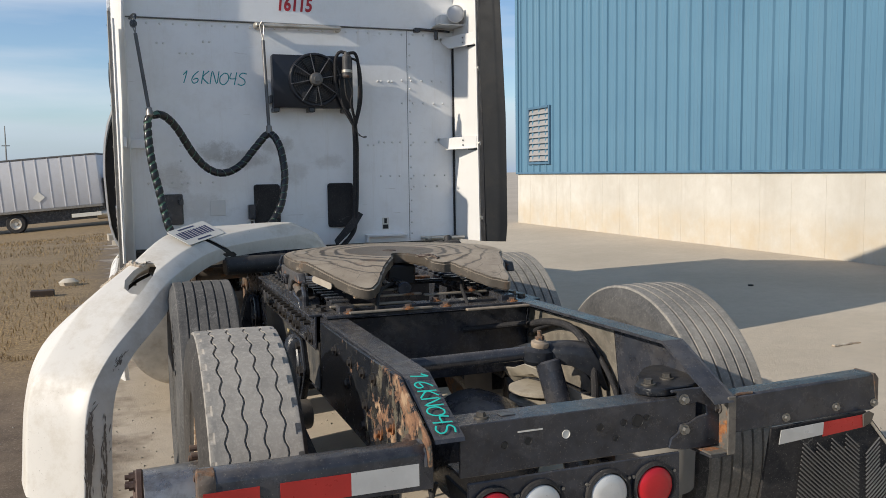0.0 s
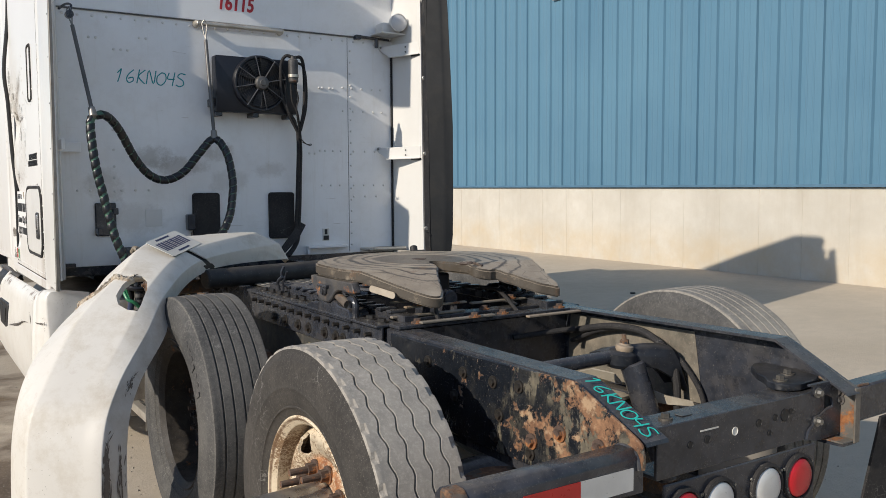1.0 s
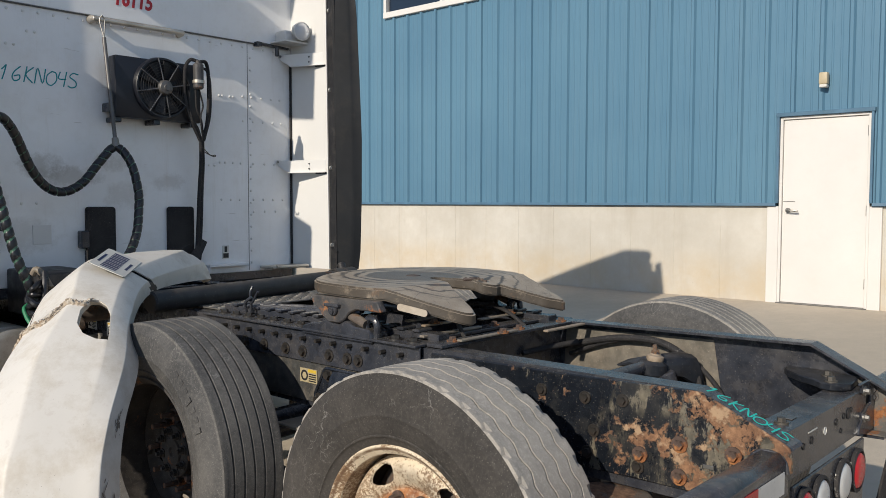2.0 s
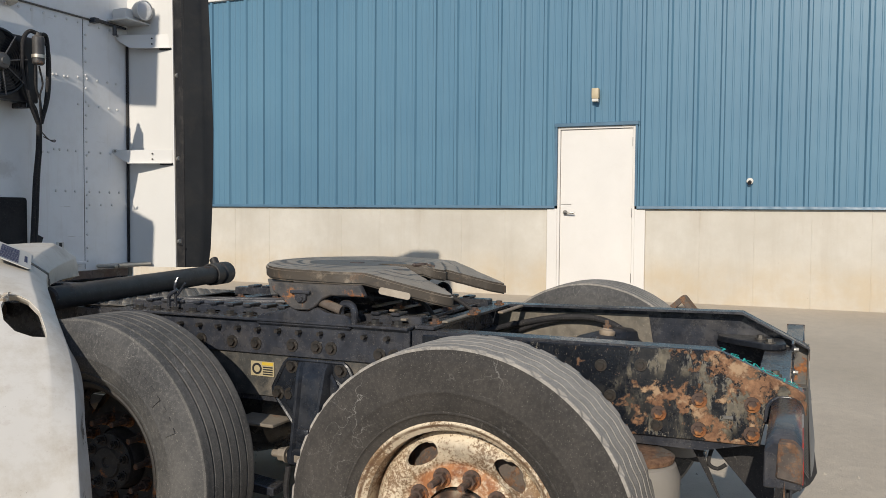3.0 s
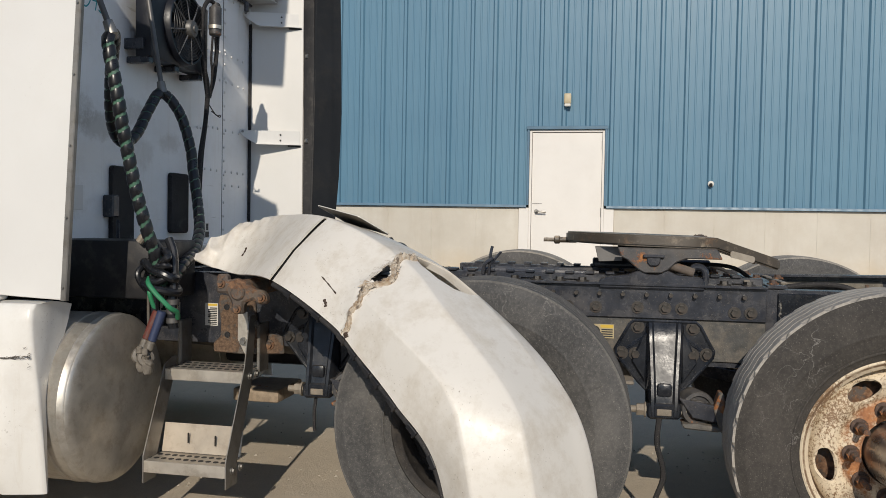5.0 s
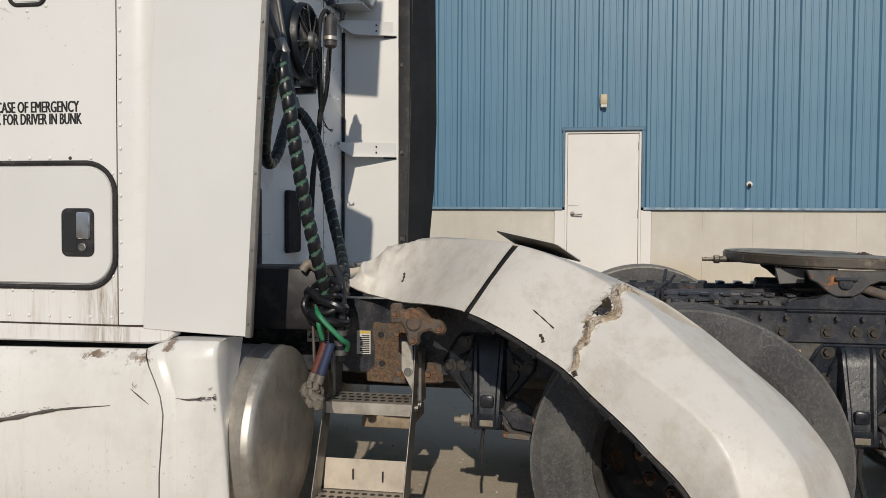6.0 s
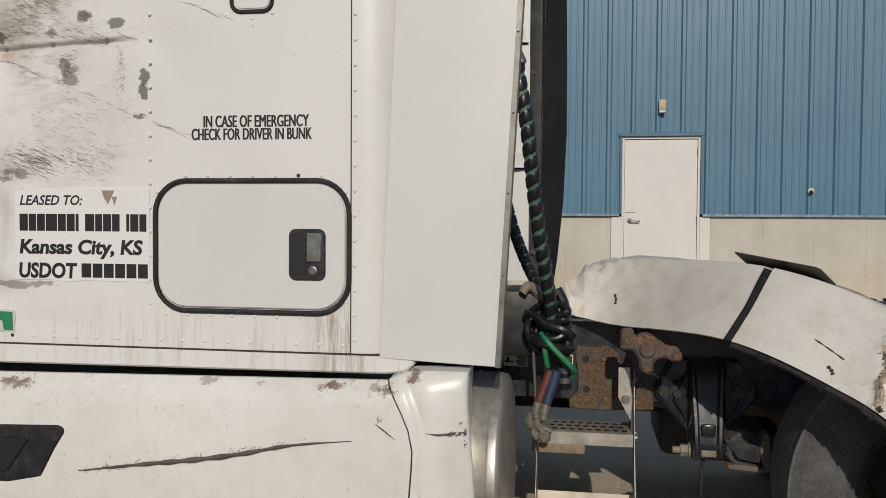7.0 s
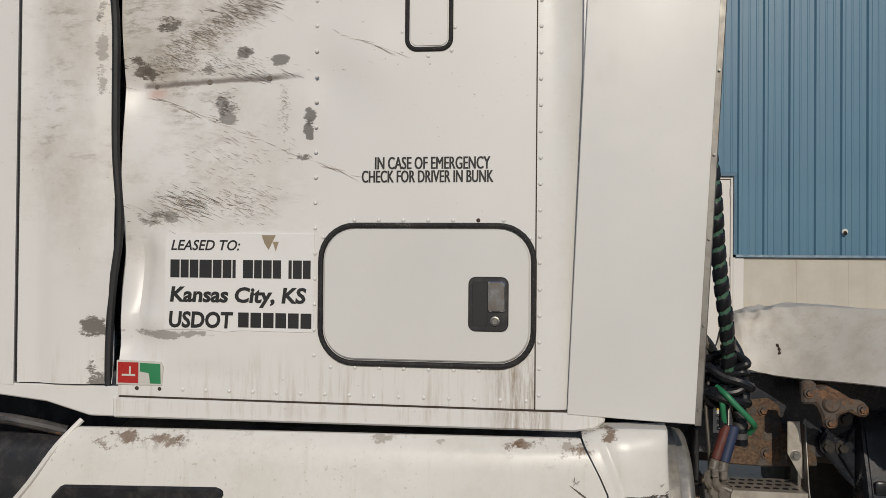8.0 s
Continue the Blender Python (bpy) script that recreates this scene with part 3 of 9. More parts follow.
M_STEEL2 = simple("scraped_steel", (0.16, 0.145, 0.125), 0.55, 0.7, 0.4, 10, 0.2, 0.001, (0.25, 0.2, 0.14), 0.4)
M_ALUDULL = simple("dull_aluminium", (0.30, 0.285, 0.26), 0.5, 0.75, 0.3, 12, 0.15, 0.0008, (0.16, 0.13, 0.10), 0.5)

M_CABCLEAN = white_paint("clean_white", (0.72, 0.71, 0.68), 0.28, 0.12)
M_INKBROWN = simple("grime_brown", (0.06, 0.04, 0.028), 0.8, 0.0, 0.3)
M_TAN = simple("bare_tan", (0.36, 0.29, 0.20), 0.7, 0.0, 0.2)
M_SIGN = white_paint("sign_white", (0.82, 0.81, 0.79), 0.4, 0.15)
M_GREENINK = simple("green_ink", (0.03, 0.25, 0.10), 0.5, 0.0, 0.15)
M_CHROME = simple("chrome", (0.75, 0.76, 0.78), 0.08, 1.0, 0.05, 20, 0.0)
M_GRILLE = simple("grille_grey", (0.16, 0.16, 0.165), 0.4, 0.5, 0.2)
M_RUBBERGREY = simple("weathered_rubber", (0.020, 0.022, 0.025), 0.48, 0.0, 0.3, 9, 0.2, 0.001, (0.035, 0.033, 0.03), 0.3)
M_RUBBERGREY.node_tree.nodes["Principled BSDF"].inputs["Specular IOR Level"].default_value = 0.15
M_WRAP = simple("spiral_wrap", (0.012, 0.013, 0.016), 0.32, 0.0, 0.3, 20, 0.1)
M_PANE = simple("dark_pane", (0.012, 0.022, 0.040), 0.05, 0.0, 0.1, 1.0, 0.0)
M_GLASS = Mat("clear_lens", 0.08)
M_GLASS.color((0.75, 0.76, 0.78))
M_GLASS.b.inputs["Transmission Weight"].default_value = 0.25
M_GLASS = M_GLASS.m
M_CABSIDE = scraped_mat()

M_TORN = torn_mat()
M_INKNAVY = simple("navy_ink", (0.02, 0.03, 0.09), 0.5, 0.0, 0.1)
M_SCUFF = simple("dark_scuff", (0.20, 0.17, 0.14), 0.8, 0.0, 0.4, 40)
M_SCUFFTAN = simple("tan_scuff", (0.38, 0.30, 0.22), 0.8, 0.0, 0.4, 40)
M_BRACKET = rusty_paint("bracket_tan", (0.20, 0.155, 0.11), 0.60, 0.7, 8.0, 0.4)
M_KICK = simple("tan_aluminium", (0.52, 0.45, 0.36), 0.5, 0.45, 0.3, 9, 0.15, 0.0008, (0.24, 0.19, 0.14), 0.4)
M_YELLOWFAR = simple("yellow_machine", (0.42, 0.25, 0.04), 0.5)
M_BOLT = simple("worn_bolt", (0.085, 0.078, 0.07), 0.38, 0.6, 0.5, 30, 0.2, 0.001, (0.07, 0.04, 0.025), 0.5)
M_REDDARK = simple("red_dark", (0.16, 0.015, 0.02), 0.6, 0.0, 0.2)
M_GRAVEL = simple("gravel_pale", (0.42, 0.38, 0.31), 0.9, 0.0, 0.4, 30)
M_STRAW = simple("dry_straw", (0.36, 0.25, 0.12), 0.9, 0.0, 0.5, 3, 0.0)


# ---- mesh helpers ----
ROOT = {}


def thing(name, at, label, category, group="", kind=""):
    ob = new(name)
    ob.location = at
    ob.empty_display_size = 0.2
    ROOT[ob.name] = Vector(at)
    return tagged(ob, label, category, group, kind)


def root_of(ob):
    while ob.parent:
        ob = ob.parent
    return ob


def finish(bm, name, mat, sharp=35):
    me = bpy.data.meshes.new(name)
    bm.to_mesh(me)
    bm.free()
    for p in me.polygons:
        p.use_smooth = True
    me.set_sharp_from_angle(angle=radians(sharp))
    for m in (mat if isinstance(mat, (list, tuple)) else [mat]):
        me.materials.append(m)
    return me


def part(name, bm, mat, parent, label="", sharp=35):
    if parent.parent and parent.parent.parent:
        parent = parent.parent
    """Links a bmesh, given in world space, as one mesh under a thing or a part."""
    bmesh.ops.translate(bm, verts=bm.verts, vec=-Vector(ROOT.get(root_of(parent).name, (0, 0, 0))))
    ob = new(name, finish(bm, name, mat, sharp))
    ob.parent = parent
    if label:
        ob["label"] = label
    return ob


def solo(name, bm, mat, label, category, at=(0, 0, 0), kind="", group="", sharp=35):
    """A thing that is one mesh."""
    bmesh.ops.translate(bm, verts=bm.verts, vec=-Vector(at))
    ob = new(name, finish(bm, name, mat, sharp))
    ob.location = at
    ROOT[ob.name] = Vector(at)
    return tagged(ob, label, category, group, kind)


def joined(*bms):
    out = bmesh.new()
    for b in bms:
        me = bpy.data.meshes.new("tmp")
        b.to_mesh(me)
        b.free()
        out.from_mesh(me)
        bpy.data.meshes.remove(me)
    return out


def bev(bm, w, seg=1):
    if w > 0:
        bmesh.ops.bevel(bm, geom=list(bm.edges), offset=w, segments=seg, affect="EDGES", profile=0.5)
    return bm


def box(x0, x1, y0, y1, z0, z1, b=0.004, seg=1):
    bm = bmesh.new()
    bmesh.ops.create_cube(bm, size=1)
    for v in bm.verts:
        v.co = Vector((x0 + (v.co.x + 0.5) * (x1 - x0), y0 + (v.co.y + 0.5) * (y1 - y0), z0 + (v.co.z + 0.5) * (z1 - z0)))
    return bev(bm, b, seg)


def moved(bm, m):
    bmesh.ops.transform(bm, matrix=m, verts=bm.verts)
    return bm


def basis(d):
    """Two axes across the direction d."""
    d = Vector(d).normalized()
    a = Vector((0, 0, 1)) if abs(d.z) < 0.9 else Vector((1, 0, 0))
    u = d.cross(a).normalized()
    return u, d.cross(u)


def cyl(p0, p1, r, seg=20, r1=None, b=0.0, cap=True):
    p0, p1 = Vector(p0), Vector(p1)
    r1 = r if r1 is None else r1
    rows = [(0, r), (1, r1)]
    if b:
        k = b / (p1 - p0).length
        rows = [(0, r - b), (k, r), (1 - k, r1), (1, r1 - b)]
    u, w = basis(p1 - p0)
    bm = bmesh.new()
    rings = [[bm.verts.new(p0.lerp(p1, t) + (u * math.cos(a) + w * math.sin(a)) * rr) for a in (2 * math.pi * i / seg for i in range(seg))] for t, rr in rows]
    for A, B in zip(rings, rings[1:]):
        for i in range(seg):
            bm.faces.new((A[i], A[(i + 1) % seg], B[(i + 1) % seg], B[i]))
    if cap:
        bm.faces.new(rings[0][::-1])
        bm.faces.new(rings[-1])
    bmesh.ops.recalc_face_normals(bm, faces=bm.faces)
    return bm


def lathe(center, axis, profile, seg=48, close=False):
    """profile: (distance along the axis, radius)."""
    c, d = Vector(center), Vector(axis).normalized()
    u, w = basis(d)
    bm = bmesh.new()
    rings = []
    for h, r in profile:
        if r < 1e-5:
            rings.append([bm.verts.new(c + d * h)])
        else:
            rings.append([bm.verts.new(c + d * h + (u * math.cos(a) + w * math.sin(a)) * r) for a in (2 * math.pi * i / seg for i in range(seg))])
    pairs = list(zip(rings, rings[1:])) + ([(rings[-1], rings[0])] if close else [])
    for A, B in pairs:
        if len(A) == 1 and len(B) == 1:
            continue
        for i in range(seg):
            j = (i + 1) % seg
            if len(A) == 1:
                bm.faces.new((A[0], B[j], B[i]))
            elif len(B) == 1:
                bm.faces.new((A[i], A[j], B[0]))
            else:
                bm.faces.new((A[i], A[j], B[j], B[i]))
    bmesh.ops.recalc_face_normals(bm, faces=bm.faces)
    return bm


def smooth_line(pts, n):
    """A Catmull-Rom curve through the points, n steps a span."""
    P = [Vector(p) for p in pts]
    P = [2 * P[0] - P[1]] + P + [2 * P[-1] - P[-2]]
    out = []
    for i in range(1, len(P) - 2):
        a, b, c, d = P[i - 1:i + 3]
        for k in range(n):
            t = k / n
            out.append(0.5 * ((2 * b) + (c - a) * t + (2 * a - 5 * b + 4 * c - d) * t * t + (3 * b - a - 3 * c + d) * t ** 3))
    return out + [P[-2]]


def sweep(pts, r, seg=10, n=6, radius=None):
    """A hose or bar along a smooth line."""
    line = smooth_line(pts, n) if n > 1 else [Vector(p) for p in pts]
    bm = bmesh.new()
    rings, u = [], None
    for i, p in enumerate(line):
        d = (line[min(i + 1, len(line) - 1)] - line[max(i - 1, 0)]).normalized()
        if u is None:
            u = basis(d)[0]
        u = (u - d * u.dot(d)).normalized()
        w = d.cross(u)
        rr = radius(i / (len(line) - 1)) * r if radius else r
        rings.append([bm.verts.new(p + (u * math.cos(a) + w * math.sin(a)) * rr) for a in (2 * math.pi * k / seg for k in range(seg))])
    for A, B in zip(rings, rings[1:]):
        for i in range(seg):
            bm.faces.new((A[i], A[(i + 1) % seg], B[(i + 1) % seg], B[i]))
    bm.faces.new(rings[0][::-1])
    bm.faces.new(rings[-1])
    bmesh.ops.recalc_face_normals(bm, faces=bm.faces)
    return bm


def prism(poly, axis, a, b, bv=0.0):
    """A flat outline pushed along an axis from a to b. The outline is (y, z), (x, z) or (x, y)."""
    bm = bmesh.new()
    put = {"x": lambda s, p: (s, p[0], p[1]), "y": lambda s, p: (p[0], s, p[1]), "z": lambda s, p: (p[0], p[1], s)}[axis]
    A = [bm.verts.new(put(a, p)) for p in poly]
    B = [bm.verts.new(put(b, p)) for p in poly]
    n = len(poly)
    for i in range(n):
        bm.faces.new((A[i], A[(i + 1) % n], B[(i + 1) % n], B[i]))
    bm.faces.new(A[::-1])
    bm.faces.new(B)
    bmesh.ops.recalc_face_normals(bm, faces=bm.faces)
    return bev(bm, bv)


def grid(rows, thick=0.0):
    """A sheet through rows of points, with thickness when given."""
    bm = bmesh.new()
    V = [[bm.verts.new(p) for p in row] for row in rows]
    for A, B in zip(V, V[1:]):
        for i in range(len(A) - 1):
            bm.faces.new((A[i], A[i + 1], B[i + 1], B[i]))
    if thick:
        bmesh.ops.recalc_face_normals(bm, faces=bm.faces)
        bmesh.ops.solidify(bm, geom=list(bm.faces), thickness=thick)
    bmesh.ops.recalc_face_normals(bm, faces=bm.faces)
    return bm


def bolt(p, axis, r=0.013, h=0.012, washer=True):
    """A hexagon head on a washer."""
    p, d = Vector(p), Vector(axis).normalized()
    a = cyl(p + d * 0.003, p + d * (0.003 + h), r, 6, r * 0.93)
    if washer:
        return joined(a, cyl(p - d * 0.002, p + d * 0.004, r * 1.55, 14))
    return a


def bolts(name, points, axis, mat, parent, r=0.013, h=0.012, washer=True, label=""):
    """Alike bolts, one object each on one mesh."""
    base = Vector(ROOT.get(root_of(parent).name, (0, 0, 0)))
    me = finish(bolt((0, 0, 0), axis, r, h, washer), name, mat)
    for p in points:
        ob = new(name, me)
        ob.parent = parent
        ob.location = Vector(p) - base
        if label:
            ob["label"] = label


def ground_z(x, y=0.0):
    """Level under the truck, rising to the hall, falling away over the far grass."""
    k = min(1.0, max(0.0, (y - 12.0) / 30.0))
    side = min(1.0, max(0.0, (2.0 - x) / 4.0))
    return min(0.33, max(0.0, 0.04 * (x + 0.9))) - k * k * (3 - 2 * k) * (side + 0.078 * min(14.0, max(0.0, -2.35 - x)))


# ---- ground ----
def make_ground():
    xs = [-700, -200, -60, -25, -16.35, -12, -9, -6, -4, -3, -2.35, -2, -1.5, -0.9, 0, 2, 4, 6, 7.35, 9, 14, 30, 80, 300, 700]
    ys = [-700, -200, -60, -25, -12, -6, -3, 0, 3, 6, 10, 12, 15, 18, 21, 24, 27, 30, 33, 36, 39, 42, 50, 120, 300, 700]
    rows = [[(x, y, ground_z(x, y)) for x in xs] for y in ys]
    return solo("ground", grid(rows), M_GROUND, "pale concrete yard running into dirt and dry grass", "ground", kind="structure")


make_ground()

# ---- blue metal building ----
WX, CORNER, FAR_END = 7.37, 14.94, -16.0
SILL, BASE_TOP, EAVE = 0.33, 1.455, 6.9
WIN0, WIN1, WINZ0, WINZ1 = 4.80, 8.52, 4.56, 5.70
RIB = 0.3064
DOOR0, DOOR1, DOOR_TOP = 1.03, 2.0, 2.475


def make_building():
    hall = thing("metal_building", (WX, 0, SILL), "blue corrugated metal hall on a cast concrete base wall", "building")
    # base wall, split by the door opening
    segs = ((FAR_END, DOOR0 - 0.13), (DOOR1 + 0.13, CORNER))
    for y0, y1 in segs:
        bm = box(WX, WX + 0.25, y0, y1, 0.0, BASE_TOP, 0.008)
        part("base_wall", bm, M_CONC, hall, "tan cast concrete base wall with form joints")
    # form joints: narrow raised fins, and tie holes
    rnd = random.Random(4)
    fin = []
    y = FAR_END + 0.4
    while y < CORNER - 0.2:
        if not DOOR0 - 0.3 < y < DOOR1 + 0.3:
            fin.append(box(WX - 0.0035, WX + 0.002, y - 0.006, y + 0.006, SILL - 0.1, BASE_TOP - 0.01, 0.002))
        y += 0.61
    tagged(part("form_joint", joined(*fin), M_CONC, hall), kind="stuff")
    # far walls and roof close the hall
    part("end_wall", box(WX + 0.06, WX + 16, CORNER - 0.25, CORNER - 0.02, 0, EAVE + 0.1, 0), M_BLUE, hall)
    part("end_wall", box(WX + 0.06, WX + 16, FAR_END, FAR_END + 0.2, 0, EAVE + 0.1, 0), M_BLUE, hall)
    part("back_wall", box(WX + 16, WX + 16.2, FAR_END, CORNER, 0, EAVE + 0.1, 0), M_BLUE, hall)
    roof = prism([(WX - 0.1, EAVE + 0.10), (WX + 8, EAVE + 1.1), (WX + 16.3, EAVE + 0.10), (WX + 16.3, EAVE + 0.16), (WX + 8, EAVE + 1.18), (WX - 0.1, EAVE + 0.16)], "y", FAR_END - 0.2, CORNER + 0.15)
    part("roof", roof, M_LABELW, hall, "pale metal roof")
    gut = prism([(WX - 0.005, EAVE), (WX - 0.005, EAVE + 0.13), (WX - 0.14, EAVE + 0.13), (WX - 0.14, EAVE + 0.02), (WX - 0.10, EAVE)], "y", FAR_END - 0.1, CORNER + 0.1)
    part("gutter", gut, M_DOOR, hall, "white metal gutter")
    part("corner_trim", box(WX - 0.045, WX + 0.08, CORNER - 0.10, CORNER + 0.02, BASE_TOP - 0.01, EAVE, 0.004), M_BLUE, hall)
    for y0, y1 in ((FAR_END, DOOR0 - 0.03), (DOOR1 + 0.03, CORNER)):
        part("base_trim", prism([(WX - 0.05, BASE_TOP), (WX - 0.05, BASE_TOP + 0.006), (WX - 0.040, BASE_TOP + 0.034), (WX + 0.03, BASE_TOP + 0.034), (WX + 0.03, BASE_TOP)], "y", y0, y1), M_TRIM, hall, "dark blue base flashing")

    def ribbed(y0, y1, z0, z1):
        """A sheet of ribbed siding; the ribs stand RIB apart all along the wall."""
        pts = [(y0, 0.0)]
        k = math.floor(y0 / RIB) - 1
        while k * RIB < y1 + 0.3:
            c = k * RIB + 0.028
            for dy, h in ((-0.036, 0), (-0.016, 0.031), (0.016, 0.031), (0.036, 0), (0.092, 0), (0.098, 0.005), (0.112, 0.005), (0.118, 0), (0.184, 0), (0.190, 0.005), (0.204, 0.005), (0.210, 0)):
                if y0 + 0.001 < c + dy < y1 - 0.001:
                    pts.append((c + dy, h))
            k += 1
        pts.append((y1, 0.0))
        pts.sort()
        return grid([[(WX - h, y, z) for y, h in pts] for z in (z0, z1)], 0.002)

    # full sheets share one mesh; sheets cut at the door and the window have their own
    openings = ((DOOR0 - 0.03, DOOR1 + 0.03, BASE_TOP + 0.03, DOOR_TOP + 0.03), (WIN0, WIN1, WINZ0, WINZ1))
    wide = 3 * RIB
    first = None
    k = math.floor(FAR_END / wide)
    while k * wide < CORNER:
        y0, y1 = max(k * wide, FAR_END), min(CORNER - 0.02, (k + 1) * wide)
        edges = sorted({y0, y1} | {e for o in openings for e in o[:2] if y0 < e < y1})
        whole = len(edges) == 2 and y1 - y0 > wide - 0.001 and not any(o[0] < (y0 + y1) / 2 < o[1] for o in openings)
        if whole and first:
            ob = new("siding_sheet", first[0].data)
            ob.parent = hall
            ob.location = (0, y0 - first[1], 0)
        else:
            for a, b in zip(edges, edges[1:]):
                low = BASE_TOP + 0.03
                for oa, ob, za, zb in openings:
                    if oa < (a + b) / 2 < ob:
                        if za > low + 0.01:
                            part("siding_sheet", ribbed(a, b, low, za), M_BLUE, hall)
                        low = zb
                sheet = part("siding_sheet", ribbed(a, b, low, EAVE), M_BLUE, hall)
            if whole:
                first = (sheet, y0)
        k += 1
    # strip window high in the wall: white frame and sill, dark panes
    wf = part("strip_window", joined(box(WX - 0.055, WX + 0.08, WIN0, WIN1, WINZ0 - 0.045, WINZ0 + 0.05, 0.006), box(WX - 0.045, WX + 0.08, WIN0, WIN1, WINZ1 - 0.05, WINZ1, 0.004), box(WX - 0.045, WX + 0.08, WIN1 - 0.06, WIN1, WINZ0 + 0.05, WINZ1 - 0.05, 0.004), box(WX - 0.045, WX + 0.08, WIN0, WIN0 + 0.06, WINZ0 + 0.05, WINZ1 - 0.05, 0.004)), M_DOOR, hall, "white framed strip window high in the wall")
    n = 3
    for i in range(n):
        ya = WIN0 + 0.06 + (WIN1 - WIN0 - 0.12) * i / n
        yb = WIN0 + 0.06 + (WIN1 - WIN0 - 0.12) * (i + 1) / n
        part("pane", box(WX + 0.02, WX + 0.03, ya + 0.02, yb - 0.02, WINZ0 + 0.05, WINZ1 - 0.05, 0), M_PANE, wf, "dark blue glass pane")
        if i:
            part("mullion", box(WX - 0.03, WX + 0.06, ya - 0.022, ya + 0.022, WINZ0 + 0.05, WINZ1 - 0.05, 0.003), M_DOOR, wf)
    # unseen black sheet added behind the panes in place of a room
    part("room_lining", box(WX + 0.5, WX + 0.55, WIN0 - 0.3, WIN1 + 0.3, WINZ0 - 0.3, WINZ1 + 0.3, 0), M_INK, wf)
    # door: head trim, jambs, slab, lever, hinges
    part("head_trim", box(WX - 0.05, WX + 0.05, DOOR0 - 0.04, DOOR1 + 0.04, DOOR_TOP, DOOR_TOP + 0.045, 0.004), M_TRIM, hall, "dark blue flashing over the door")
    for y0, y1 in ((DOOR0 - 0.03, DOOR0 - 0.002), (DOOR1 + 0.002, DOOR1 + 0.03)):
        part("side_trim", box(WX - 0.045, WX + 0.05, y0, y1, BASE_TOP + 0.03, DOOR_TOP, 0.003), M_TRIM, hall)
    for y0, y1 in ((DOOR0 - 0.13, DOOR0), (DOOR1, DOOR1 + 0.13)):
        part("jamb", box(WX - 0.02, WX + 0.25, y0, y1, SILL - 0.02, BASE_TOP - 0.004, 0.004), M_DOOR, hall, "white painted jamb")
    part("door_frame", joined(box(WX - 0.012, WX + 0.12, DOOR0, DOOR0 + 0.03, SILL, DOOR_TOP - 0.002, 0.003), box(WX - 0.012, WX + 0.12, DOOR1 - 0.03, DOOR1, SILL, DOOR_TOP - 0.002, 0.003), box(WX - 0.012, WX + 0.12, DOOR0 + 0.03, DOOR1 - 0.03, DOOR_TOP - 0.032, DOOR_TOP - 0.002, 0.003)), M_DOOR, hall)
    door = part("door", box(WX + 0.012, WX + 0.057, DOOR0 + 0.034, DOOR1 - 0.034, SILL + 0.012, DOOR_TOP - 0.036, 0.003), M_DOOR, hall, "closed white painted steel door")
    hy, hz = DOOR1 - 0.10, 1.405
    part("lever", joined(cyl((WX + 0.012, hy, hz), (WX - 0.004, hy, hz), 0.028, 20), cyl((WX, hy, hz), (WX - 0.055, hy, hz), 0.011, 12), sweep([(WX - 0.05, hy, hz), (WX - 0.055, hy - 0.05, hz - 0.003), (WX - 0.045, hy - 0.13, hz - 0.01)], 0.011, 10)), M_STEEL, door, "steel lever handle")
    part("lock_label", box(WX + 0.008, WX + 0.0125, hy - 0.075, hy + 0.055, hz + 0.10, hz + 0.104, 0), M_INK, door)
    for z in (0.55, 1.35, 2.22):
        part("hinge", cyl((WX + 0.004, DOOR0 + 0.032, z), (WX + 0.004, DOOR0 + 0.032, z + 0.11), 0.008, 10), M_STEEL, door)
    part("threshold", box(WX - 0.06, WX + 0.2, DOOR0, DOOR1, SILL - 0.01, SILL + 0.01, 0.003), M_STEEL, hall)
    # behind the door opening
    part("inner_wall", box(WX + 0.20, WX + 0.28, DOOR0 - 0.2, DOOR1 + 0.2, 0.1, DOOR_TOP + 0.2, 0), M_BLUE, hall)
    # louvre
    lv = part("louvre", joined(box(WX - 0.05, WX, 13.30, 13.36, 1.66, 2.91, 0.004), box(WX - 0.05, WX, 14.28, 14.34, 1.66, 2.91, 0.004), box(WX - 0.05, WX, 13.36, 14.28, 1.66, 1.71, 0.004), box(WX - 0.06, WX, 13.36, 14.28, 2.86, 2.91, 0.004)), M_TRIM, hall, "louvred wall vent")
    for i in range(9):
        z = 1.73 + i * 0.127
        part("slat", prism([(WX - 0.045, z), (WX - 0.038, z), (WX - 0.004, z + 0.10), (WX - 0.012, z + 0.10)], "y", 13.36, 14.28), M_LOUVRE, lv)
    # wall lamp and small camera
    lp = part("wall_lamp", box(WX - 0.12, WX - 0.03, 1.47, 1.56, 2.80, 2.93, 0.012, 2), M_BEIGE, hall, "beige weathered wall lamp")
    part("lens", box(WX - 0.115, WX - 0.04, 1.475, 1.555, 2.765, 2.80, 0.006), M_LABELW, lp)
    cm = part("mount", cyl((WX - 0.03, -0.29, 1.78), (WX - 0.055, -0.29, 1.78), 0.038, 20, b=0.008), M_LABELW, hall, "white round mount")
    part("lens", joined(cyl((WX - 0.05, -0.29, 1.77), (WX - 0.085, -0.285, 1.755), 0.022, 16)), M_PLASTIC, cm)


make_building()


# ---- truck ----
truck = thing("semi_truck", (0, 0, 0), "white sleeper tractor truck, damaged, parked with a bare rear frame", "truck")


def both(fn):
    for s in (-1, 1):
        fn(s)


def xbox(s, a, b, y0, y1, z0, z1, bv=0.003, seg=1):
    """A box whose x runs from s*a to s*b."""
    return box(min(s * a, s * b), max(s * a, s * b), y0, y1, z0, z1, bv, seg)


